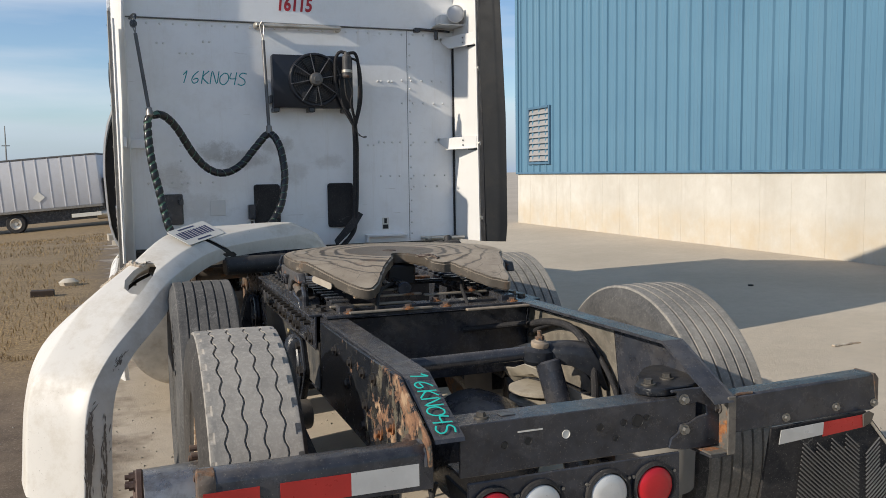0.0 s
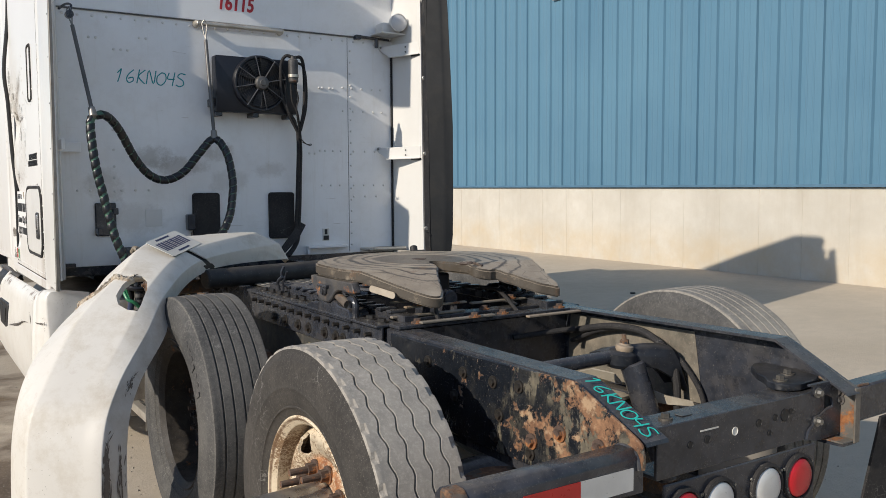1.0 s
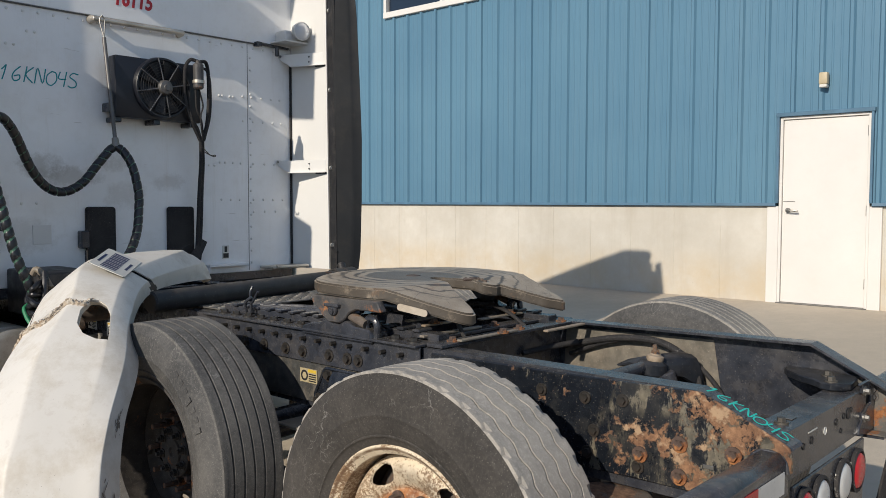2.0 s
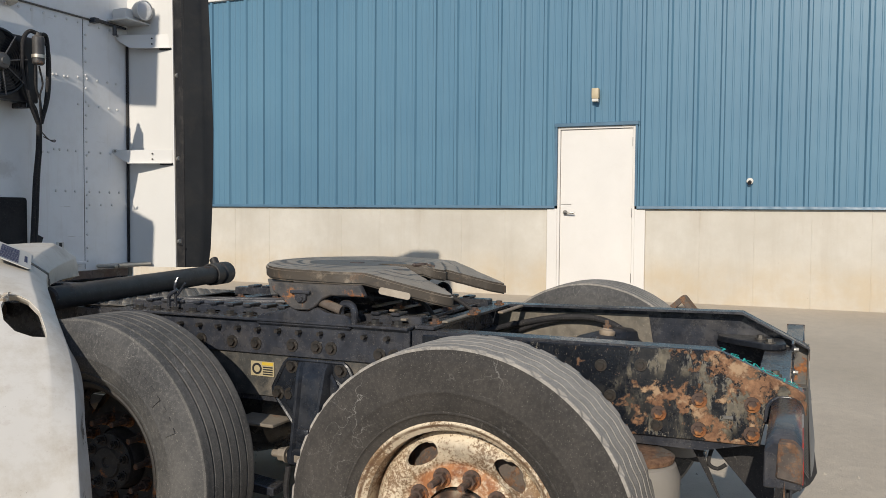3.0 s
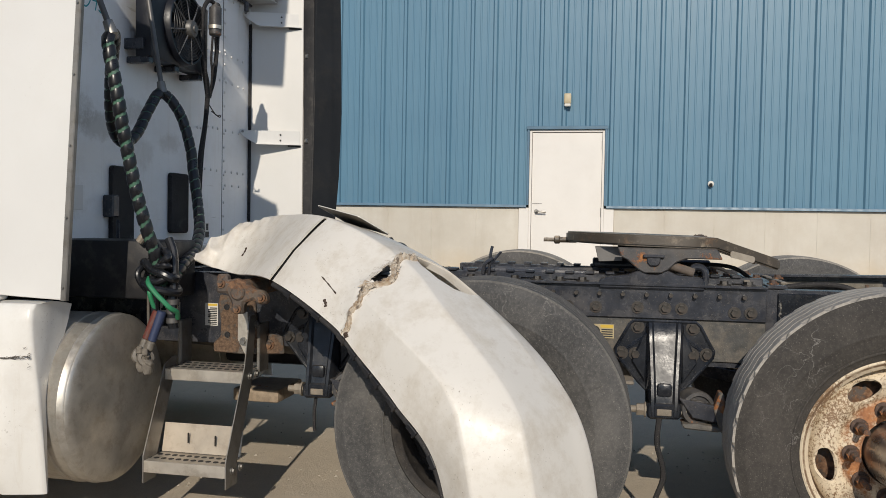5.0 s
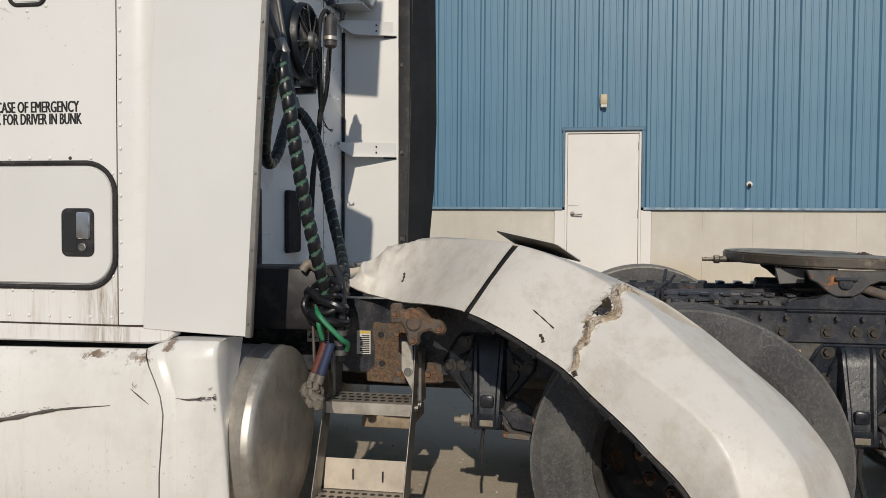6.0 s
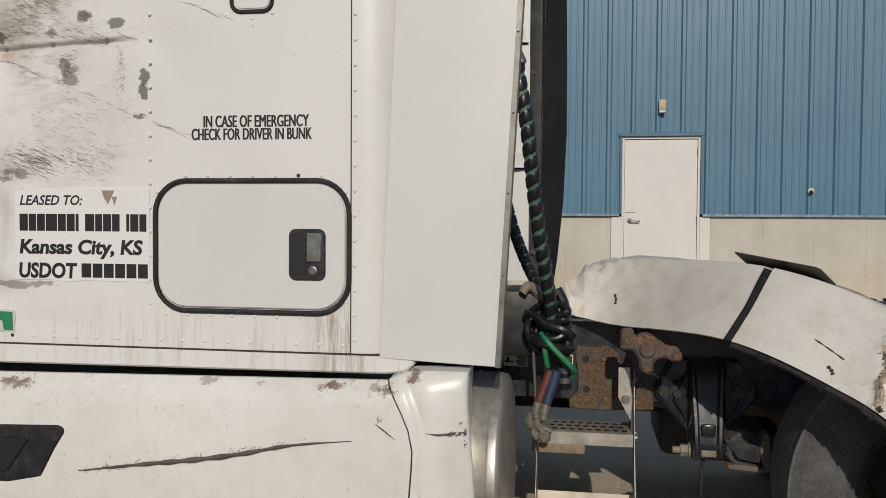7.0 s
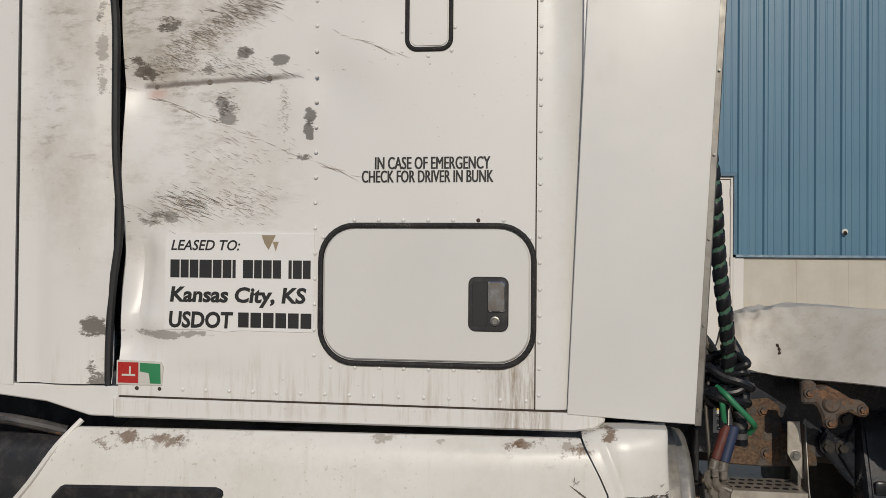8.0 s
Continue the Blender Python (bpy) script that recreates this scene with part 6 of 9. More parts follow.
part("end_clamp", joined(lathe((0.62, 2.022, 1.052), (1, 0.18, 0), [(0, 0.05), (0, 0.058), (0.06, 0.060), (0.07, 0.052), (0.085, 0.052), (0.095, 0.060), (0.17, 0.060), (0.18, 0.05), (0.18, 0.0)], 24), cyl((0.735, 2.075, 1.09), (0.745, 2.10, 1.128), 0.023, 14, b=0.004)), M_TUBE, tube, "rusty clamp with a stub bolt")

# ---- fuel tank and access ladder ----
TANK = [(-0.022, 0.0), (-0.020, 0.20), (-0.015, 0.270), (-0.008, 0.292), (-0.002, 0.300), (0.003, 0.3030), (0.007, 0.3020), (0.012, 0.3035), (0.026, 0.305), (0.031, 0.3075), (0.036, 0.305), (0.085, 0.305), (0.088, 0.3085), (0.096, 0.3085), (0.099, 0.305), (1.85, 0.305), (1.88, 0.28), (1.89, 0.0)]
tank = part("fuel_tank", lathe((-0.810, 2.738, 0.535), (0, 1, 0), [(y, r * 1.045) for y, r in TANK], 72), M_TANK, truck, "dull aluminium fuel tank")
# far tank, boxes, gearbox, fairing and underside are added to block light underneath
part("fuel_tank", lathe((0.92, 2.95, 0.575), (0, 1, 0), TANK, 48), M_TANK, truck, "dull aluminium fuel tank")
part("exhaust_unit", box(0.45, 0.90, 2.10, 2.92, 0.46, 0.94, 0.03, 2), M_PLASTIC, truck, "dark box added to block light under the frame")
part("gearbox", joined(cyl((0.0, 3.3, 0.72), (0.0, 5.6, 0.78), 0.24, 24, b=0.03), cyl((0.02, 1.45, 0.60), (0.0, 3.3, 0.70), 0.055, 18)), M_DUSTBLACK, truck, "dusty gearbox and drive shaft")
part("skirt_inner", box(1.17, 1.19, 2.95, 5.8, 0.26, 0.95, 0.006), M_CAB, truck, "white tank fairing")
part("side_tray", box(0.36, 0.90, 1.74, 2.12, 0.28, 0.72, 0.04, 2), M_PLASTIC, truck, "dark box added beside the frame to block light")
part("underfloor", box(-0.60, 1.10, 4.7, 7.6, 0.30, 0.9, 0.05, 2), M_PLASTIC, truck, "dark engine underside")


def ladder():
    ya, yb = 2.635, 2.300
    side = lambda top: [(-0.545, top), (-0.600, top), (-0.645, 0.64), (-0.800, 0.31), (-0.800, 0.205), (-0.705, 0.205), (-0.705, 0.285), (-0.575, 0.58)]
    lad = part("ladder", prism(side(0.84), "y", yb, yb - 0.005, 0.0015), M_ALUDULL, truck, "aluminium frame ladder with perforated treads")
    part("side_plate", prism(side(0.66), "y", ya, ya + 0.005, 0.0015), M_ALUDULL, lad)
    for z, x0, x1 in ((0.622, -0.645, -0.46), (0.292, -0.795, -0.60)):
        tr = part("tread", joined(box(x0, x1, yb, ya, z - 0.004, z, 0.001), box(x0 - 0.003, x0, yb, ya, z - 0.045, z, 0.001)), M_ALU, lad, "perforated aluminium tread")
        holes = []
        for i in range(11):
            for j in range(3):
                holes.append(cyl((x0 + 0.045 + j * 0.05, yb + 0.03 + i * 0.031 + (j % 2) * 0.012, z - 0.001), (x0 + 0.045 + j * 0.05, yb + 0.03 + i * 0.031 + (j % 2) * 0.012, z + 0.0012), 0.011, 12))
        tagged(part("perforation", joined(*holes), M_INK, tr), kind="stuff")
    part("kick_plate", grid([[(-0.665, yb, 0.295), (-0.665, ya, 0.295)], [(-0.640, yb, 0.405), (-0.640, ya, 0.405)]], 0.004), M_KICK, lad, "plain aluminium kick plate")
    for yy, zz in ((2.52, 0.335), (2.405, 0.33)):
        part("kick_slot", box(-0.672, -0.662, yy - 0.002, yy + 0.002, zz, zz + 0.04, 0.001), M_INK, lad)
    bolts("bolt", [(x, yb - 0.006, z) for x, z in ((-0.545, 0.80), (-0.60, 0.60), (-0.54, 0.60), (-0.75, 0.265), (-0.68, 0.262))], (0, -1, 0), M_STEEL, lad, 0.010, 0.007)
    part("top_bracket", prism([(2.353, 0.850), (2.312, 0.852), (2.298, 0.660), (2.306, 0.655), (2.353, 0.742)], "x", -0.588, -0.583, 0.001), M_ALU, lad, "pale bracket plate")
    bolts("bolt", [(-0.589, 2.326, 0.735)], (-1, 0, 0), M_STEEL, lad, 0.011, 0.008)
    for y0 in (yb - 0.012, ya):
        part("ladder_foot", box(-0.52, -0.43, y0, y0 + 0.015, 0.60, 0.80, 0.003), M_ALUDULL, lad)


ladder()
# frame parts behind the ladder: rusty plate, warning labels, axle link, exhaust box
rp = part("frame_plate", prism([(2.215, 0.668), (2.222, 0.74), (2.30, 0.755), (2.335, 0.80), (2.345, 0.88), (2.385, 0.906), (2.45, 0.898), (2.500, 0.905), (2.510, 0.87), (2.497, 0.80), (2.497, 0.73), (2.530, 0.70), (2.528, 0.664), (2.40, 0.659), (2.30, 0.664)], "x", -0.448, -0.431, 0.005), M_PLATERUST, truck, "rusty bolted frame plate")
for y, z in ((2.469, 0.853), (2.465, 0.738)):
    part("hole", lathe((-0.448, y, z), (-1, 0, 0), [(0.0, 0.013), (0.003, 0.012), (0.003, 0.008), (0.001, 0.007), (0.001, 0.0)], 16), M_INK, rp)
bolts("plate_bolt", [(-0.449, y, z) for y, z in ((2.40, 0.862), (2.39, 0.71), (2.275, 0.705))], (-1, 0, 0), M_RUST, rp, 0.013, 0.012)
rh = part("bracket_casting", joined(prism([(2.355, 1.012), (2.312, 1.014), (2.308, 0.985), (2.282, 1.000), (2.240, 0.985), (2.200, 0.958), (2.168, 0.957), (2.150, 0.930), (2.152, 0.906), (2.185, 0.903), (2.205, 0.922), (2.243, 0.908), (2.244, 0.866), (2.288, 0.864), (2.293, 0.905), (2.312, 0.942), (2.355, 0.940)], "x", -0.775, -0.735, 0.008), cyl((-0.74, 2.265, 0.955), (-0.45, 2.25, 0.965), 0.036, 18, b=0.006), cyl((-0.785, 2.266, 0.945), (-0.735, 2.266, 0.945), 0.028, 18, b=0.006)), M_RUST, truck, "brown rusted bracket casting")
bolts("bracket_bolt", [(-0.776, y, z) for y, z in ((2.333, 0.978), (2.268, 0.885), (2.172, 0.93))], (-1, 0, 0), M_RUST, rh, 0.011, 0.010)
for y0, w, z0, h in ((2.690, 0.092, 0.815, 0.050), (2.516, 0.057, 0.772, 0.094)):
    lab = part("warning_label", box(-0.4345, -0.4305, y0, y0 + w, z0, z0 + h, 0), M_LABELW, truck, "white warning label with a yellow head")
    part("label_head", box(-0.4355, -0.4344, y0 + 0.002, y0 + 0.046, z0 + h - 0.011, z0 + h - 0.002, 0), M_YELLOW, lab)
    n = 5 if h < 0.06 else 10
    for i in range(n):
        part("print_bar", box(-0.4355, -0.4344, y0 + 0.004, y0 + 0.044 - 0.008 * (i * 7 % 3 == 0), z0 + 0.004 + i * 0.0075, z0 + 0.0085 + i * 0.0075, 0), M_INK, lab)
    if h < 0.06:
        part("pictogram", prism([(y0 + 0.086, z0 + 0.014), (y0 + 0.052, z0 + 0.014), (y0 + 0.052, z0 + 0.019), (y0 + 0.068, z0 + 0.021), (y0 + 0.070, z0 + 0.034), (y0 + 0.078, z0 + 0.034), (y0 + 0.080, z0 + 0.024), (y0 + 0.086, z0 + 0.022)], "x", -0.4355, -0.4344), M_INK, lab)
part("muffler_box", box(0.10, 0.42, 2.464, 2.70, 0.335, 0.40, 0.010, 2), M_BRACKET, truck, "rusty brown box under the frame")
part("battery_box", box(-0.72, -0.44, 2.615, 3.10, 0.90, 1.13, 0.012, 2), M_PLASTIC, truck, "black equipment box")



# ---- writing ----
def text_bm(body, size, m, depth=0.0008, squeeze=1.0, shear=0.0, bold=0.0, align="LEFT"):
    """Built-in lettering as a mesh; m places it, the letters run along local x with y up."""
    cu = bpy.data.curves.new("lettering", "FONT")
    cu.body, cu.size, cu.extrude, cu.shear, cu.offset, cu.align_x = body, size, depth, shear, bold, align
    cu.resolution_u = 3
    ob = new("lettering", cu)
    bpy.context.view_layer.update()
    me = bpy.data.meshes.new_from_object(ob.evaluated_get(bpy.context.evaluated_depsgraph_get()))
    bm = bmesh.new()
    bm.from_mesh(me)
    bpy.data.objects.remove(ob)
    bpy.data.curves.remove(cu)
    bpy.data.meshes.remove(me)
    return moved(bm, m @ Matrix.Diagonal((squeeze, 1, 1, 1)))


SIDE = Matrix(((0, 0, -1, 0), (-1, 0, 0, 0), (0, 1, 0, 0), (0, 0, 0, 1)))   # reads on a wall that faces -x
BACK = Matrix(((1, 0, 0, 0), (0, 0, -1, 0), (0, 1, 0, 0), (0, 0, 0, 1)))    # reads on a wall that faces -y

STROKES = {
    "1": [[(0.25, 0.0), (0.33, 0.45), (0.38, 0.95)], [(0.12, 0.62), (0.38, 0.95)]],
    "6": [[(0.55, 0.95), (0.2, 0.6), (0.1, 0.25), (0.3, 0.02), (0.6, 0.15), (0.55, 0.4), (0.2, 0.3)]],
    "K": [[(0.15, 0.0), (0.2, 1.0)], [(0.65, 1.0), (0.2, 0.5), (0.75, 0.0)]],
    "N": [[(0.1, 0.0), (0.15, 1.0), (0.65, 0.05), (0.7, 1.0)]],
    "0": [[(0.4, 0.9), (0.1, 0.6), (0.15, 0.15), (0.5, 0.0), (0.8, 0.35), (0.7, 0.8), (0.4, 0.9)]],
    "4": [[(0.2, 0.95), (0.15, 0.5), (0.7, 0.5)], [(0.65, 1.0), (0.6, 0.0)]],
    "S": [[(0.75, 0.9), (0.35, 0.95), (0.15, 0.7), (0.6, 0.45), (0.7, 0.15), (0.4, 0.0), (0.1, 0.1)]],
}


def marker(body, h, m, r, step=0.86):
    """Hand lettering drawn with a marker; local x along the line, y up."""
    out, x = [], 0.0
    for ch in body:
        for st in STROKES[ch]:
            out.append(moved(sweep([(x + px * h * 0.9, py * h, 0) for px, py in st], r, 6, 4), m @ Matrix.Diagonal((1, 1, 0.2, 1))))
        x += h * step
    return joined(*out)


# ---- sleeper cab ----
def wavy_wall(x, y0, y1, z0, z1, ny, nz, dents, thick):
    """A sheet wall that faces -x, with shallow dents: (y, z, ry, rz, depth)."""
    rows = []
    for j in range(nz + 1):
        z = z0 + (z1 - z0) * j / nz
        row = []
        for i in range(ny + 1):
            y = y0 + (y1 - y0) * i / ny
            d = 0.0
            for cy, cz, ry, rz, a in dents:
                q = ((y - cy) / ry) ** 2 + ((z - cz) / rz) ** 2
                d += a * math.exp(-q)
            row.append((x + d, y, z))
        rows.append(row)
    return grid(rows, thick)


SX = -1.135
# back wall in a lower and an upper panel, with a dark joint between
part("back_panel", box(-1.13, 1.225, 3.135, 3.175, 1.02, 2.535, 0.003), M_CABBACK, truck, "scuffed white riveted back panel")
part("back_panel", box(-1.13, 1.225, 3.125, 3.175, 2.541, 3.45, 0.003), M_CABBACK, truck, "white upper back panel")
part("panel_joint", box(-1.06, 1.14, 3.1215, 3.136, 2.5345, 2.5405, 0.001), M_DRUM, truck)
part("vertical_joint", box(0.838, 0.841, 3.133, 3.136, 1.03, 2.53, 0), M_DRUM, truck)
part("cab_floor", box(-1.12, 1.21, 3.14, 5.9, 0.96, 1.03, 0.01), M_BLACK, truck)
part("bottom_lip", joined(box(0.50, 0.80, 3.08, 3.135, 1.065, 1.085, 0.004), box(0.50, 0.52, 3.09, 3.135, 1.03, 1.07, 0.003)), M_CABBACK, truck)
part("step_bar", joined(box(0.92, 1.2, 2.98, 3.13, 1.035, 1.055, 0.006, 2), cyl((0.95, 2.98, 1.05), (1.2, 2.96, 1.05), 0.012, 12)), M_ALU, truck, "aluminium corner step")
part("corner_strip", box(-1.09, -0.98, 3.10, 3.137, 1.02, 1.045, 0.003), M_BLACK, truck)
pts = []
for i in range(26):
    pts.append((-1.0 + i * 0.082, 3.134, 2.505))
for z, xs in ((2.17, (0.62, 0.645, 0.70, 0.725)), (2.18, (0.80, 0.87, 0.95, 1.03, 1.10)), (2.02, (0.80, 0.88, 0.96, 1.04, 1.11)), (1.74, (0.62, 0.66, 0.72, 0.78, 0.88, 0.97, 1.05)), (1.72, (0.54, 0.58)), (1.50, (0.63, 0.70, 0.77, 0.88, 0.96, 1.04, 1.12)), (1.42, (0.88, 0.97, 1.06))):
    pts += [(x, 3.134, z) for x in xs]
for i in range(18):
    pts.append((0.86, 3.134, 1.08 + i * 0.08))
for z in (1.84, 1.72, 1.62, 1.55, 1.47):
    pts += [(-0.74, 3.134, z)]
pts += [(x, 3.134, z) for x, z in ((-0.86, 2.38), (-0.82, 2.38), (-0.72, 2.32), (-0.68, 2.32), (-0.64, 2.32), (-0.57, 2.40), (-0.53, 2.40), (-0.95, 1.475), (-0.88, 1.475), (-0.80, 1.475), (-0.7, 1.475), (-0.62, 1.475), (-0.54, 1.475))]
riv = finish(lathe((0, 0, 0), (0, -1, 0), [(0, 0.0085), (0.003, 0.0075), (0.0055, 0.004), (0.006, 0.0)], 12), "rivet", M_CAB)
for p in pts:
    ob = new("rivet", riv)
    ob.parent = truck
    ob.location = p

# side walls
dents = [(4.40, 1.50, 0.05, 0.05, 0.024), (4.33, 1.535, 0.05, 0.03, -0.012), (4.46, 1.30, 0.045, 0.14, 0.030), (4.40, 1.19, 0.05, 0.03, -0.010), (4.30, 1.90, 0.28, 0.22, 0.018), (4.02, 1.72, 0.16, 0.20, 0.010), (4.47, 1.42, 0.09, 0.10, 0.030), (4.38, 1.46, 0.05, 0.035, -0.012), (4.44, 1.12, 0.10, 0.05, 0.016), (3.83, 1.94, 0.07, 0.09, 0.010), (3.70, 2.02, 0.10, 0.10, -0.006), (4.42, 1.93, 0.10, 0.12, 0.030), (4.33, 1.52, 0.07, 0.07, 0.022), (4.46, 1.35, 0.05, 0.25, 0.020), (4.30, 1.94, 0.25, 0.02, 0.008), (4.4, 2.15, 0.12, 0.15, -0.012), (4.2, 1.03, 0.14, 0.02, 0.006)]
part("side_panel", wavy_wall(SX, 3.197, 4.505, 0.958, 3.30, 52, 90, dents, 0.012), M_CABSIDE, truck, "white sleeper side with scrapes and rivets")
part("corner_panel", wavy_wall(SX, 3.03, 3.193, 0.958, 3.45, 12, 8, [(2.990, 2, 0.085, 9, 0.10)], 0.012), M_CAB, truck, "white rear corner panel")
part("side_joint", box(SX - 0.0003, SX + 0.01, 3.1932, 3.1968, 0.958, 3.3, 0), M_INKBROWN, truck)
part("side_panel", box(1.222, 1.236, 3.13, 4.505, 0.95, 3.40, 0.003), M_CAB, truck)
sill = prism([(4.52, 0.952), (3.02, 0.952), (2.995, 0.946), (2.990, 0.930), (3.02, 0.908), (3.08, 0.897), (4.52, 0.888)], "x", SX - 0.006, SX + 0.05, 0.006)
part("sill_strip", sill, M_CABSIDE, truck, "white sill strip with brown streaks")
part("sill_joint", box(SX - 0.003, SX + 0.02, 3.06, 4.50, 0.9530, 0.9570, 0), M_INKBROWN, truck)
# rivets on the side, one object each
rv = finish(lathe((0, 0, 0), (-1, 0, 0), [(0, 0.0062), (0.0018, 0.0055), (0.0034, 0.003), (0.0038, 0.0)], 12), "side_rivet", M_CAB)
rvr = finish(lathe((0, 0, 0), (-1, 0, 0), [(0, 0.0062), (0.0018, 0.0055), (0.0034, 0.003), (0.0038, 0.0)], 12), "side_rivet_rusty", M_INKBROWN)
spots = [(3.22 + 0.0763 * i, 0.982) for i in range(17)]
spots += [(3.866, 1.10 + 0.0775 * i) for i in range(17) if not 8 < i < 9]
spots += [(3.183, 1.00 + 0.0775 * i) for i in range(18)]
spots += [(3.29 + 0.0755 * i, 1.512) for i in range(7)]
spots += [(3.36 + 0.0755 * i, 1.066) for i in range(7)]
spots += [(3.212, 1.46), (3.212, 1.12), (3.828, 1.12), (3.84, 1.46), (3.60, 2.02), (3.60, 2.08), (3.52, 2.005), (3.45, 2.02), (3.44, 2.09)]
for y, z in spots:
    lost = abs(y - 3.3655) < 0.01 and abs(z - 1.512) < 0.01 or z < 0.99 and y > 4.35
    ob = new("side_rivet", rvr if lost else rv)
    ob.parent = truck
    ob.location = (SX - 0.0005, y, z)


def rounded(y0, y1, z0, z1, r, n=8):
    out = []
    for cy, cz, a0 in ((y1 - r, z1 - r, 0), (y0 + r, z1 - r, 90), (y0 + r, z0 + r, 180), (y1 - r, z0 + r, 270)):
        for i in range(n + 1):
            a = radians(a0 + 90 * i / n)
            out.append((cy + r * math.cos(a), cz + r * math.sin(a)))
    return out


# baggage hatch with seal, recessed latch and chrome paddle
seal_line = [(SX - 0.004, y, z) for y, z in rounded(3.200, 3.846, 1.080, 1.496, 0.105)]
hatch = part("baggage_hatch", prism(rounded(3.211, 3.835, 1.092, 1.484, 0.095), "x", SX - 0.010, SX + 0.01, 0.004), M_CABCLEAN, truck, "closed white rounded baggage hatch")
part("seal", sweep(seal_line + seal_line[:1], 0.0085, 8, 1), M_RUBBER, hatch, "black rubber seal")
latch = part("latch", prism(rounded(3.273, 3.392, 1.184, 1.345, 0.022), "x", SX - 0.016, SX - 0.008, 0.003), M_PLASTIC, hatch, "black recessed latch")
part("recess", prism(rounded(3.335, 3.380, 1.20, 1.33, 0.010), "x", SX - 0.0175, SX - 0.015, 0.001), M_INK, latch)
part("paddle", prism(rounded(3.283, 3.333, 1.243, 1.332, 0.006), "x", SX - 0.024, SX - 0.012, 0.003), M_CHROME, latch, "chrome paddle")
part("lock", lathe((SX - 0.015, 3.312, 1.215), (-1, 0, 0), [(0, 0.015), (0.006, 0.014), (0.007, 0.010), (0.005, 0.008), (0.005, 0.0)], 20), M_STEEL, latch)
# small upper window panel
wl = [(SX - 0.002, y, z) for y, z in rounded(3.452, 3.585, 2.026, 2.36, 0.03)]
win = part("vent_window", prism(rounded(3.462, 3.575, 2.036, 2.35, 0.022), "x", SX - 0.003, SX + 0.012, 0.001), M_CABSIDE, truck, "scraped small side window panel")
part("seal", sweep(wl + wl[:1], 0.007, 8, 1), M_RUBBER, win)

# lettering and sign on the side
for body, size, yc, zc, sq in (("IN CASE OF EMERGENCY", 0.053, 3.507, 1.666, 0.59), ("CHECK FOR DRIVER IN BUNK", 0.052, 3.522, 1.626, 0.575)):
    twice = [text_bm(body, size, Matrix.Translation((SX - 0.0012 - 0.0004 * k, yc + 0.0011 * k, zc)) @ SIDE, 0.0006, sq, 0, 0.0, "CENTER") for k in (-1, 1)]
    part("lettering", joined(*twice), M_INK, truck, "black emergency lettering")
sg = part("sign", prism([(4.351, 1.17), (4.349, 1.455), (4.345, 1.468), (4.02, 1.470), (3.868, 1.470), (3.867, 1.168), (4.10, 1.170), (4.15, 1.164), (4.22, 1.171)], "x", SX - 0.0022, SX + 0.004, 0), M_SIGN, truck, "white peeling lease sign with black lettering")
ink = SX - 0.003
part("lettering", text_bm("LEASED TO:", 0.045, Matrix.Translation((ink, 4.333, 1.418)) @ SIDE, 0.0005, 0.95, 0.25, 0.0006), M_INK, sg)
part("lettering", text_bm("Kansas City, KS", 0.064, Matrix.Translation((ink, 4.335, 1.258)) @ SIDE, 0.0005, 1.08, 0.12, 0.0022), M_INK, sg)
part("lettering", text_bm("USDOT", 0.068, Matrix.Translation((ink, 4.338, 1.178)) @ SIDE, 0.0005, 0.92, 0.08, 0.0022), M_INK, sg)
yb = 4.332
for w in (0.030, 0.026, 0.028, 0.040, 0.028, 0.028, 0.010, 0.0, 0.032, 0.024, 0.028, 0.026, 0.0, 0.010, 0.028, 0.024):
    if w:
        part("print_bar", box(ink - 0.0005, ink + 0.0005, yb - w, yb, 1.332, 1.388, 0), M_INK, sg)
    yb -= w + 0.004 if w else 0.020
yb = 4.108
for i in range(6):
    part("print_bar", box(ink - 0.0005, ink + 0.0005, yb - 0.034, yb, 1.180, 1.226, 0), M_INK, sg)
    yb -= 0.040
for y0, z0, w, h in ((4.035, 1.43, 0.045, 0.035), (4.0, 1.425, 0.02, 0.02)):
    part("peeled_patch", prism([(y0, z0 + h), (y0 - w, z0 + h), (y0 - w * 0.5, z0 - 0.01), (y0 - w * 0.2, z0 + 0.01)], "x", ink - 0.0004, ink + 0.0004, 0), M_TAN, sg)
dc = part("decal", prism([(4.509, 0.992), (4.508, 1.069), (4.36, 1.066), (4.352, 1.05), (4.356, 0.993)], "x", SX - 0.0022, SX + 0.004, 0), M_LABELW, truck, "torn red and green decal")
part("decal_red", box(ink, ink + 0.001, 4.435, 4.504, 0.998, 1.063, 0), M_TAPE_R, dc)
part("decal_green", prism([(4.43, 1.062), (4.362, 1.060), (4.360, 0.998), (4.395, 0.998), (4.40, 1.03), (4.43, 1.035)], "x", ink, ink + 0.001, 0), M_GREENINK, dc)
part("print_bar", box(ink - 0.0006, ink + 0.0002, 4.445, 4.49, 1.02, 1.026, 0), M_LABELW, dc)
part("print_bar", box(ink - 0.0006, ink + 0.0002, 4.46, 4.466, 1.026, 1.05, 0), M_LABELW, dc)

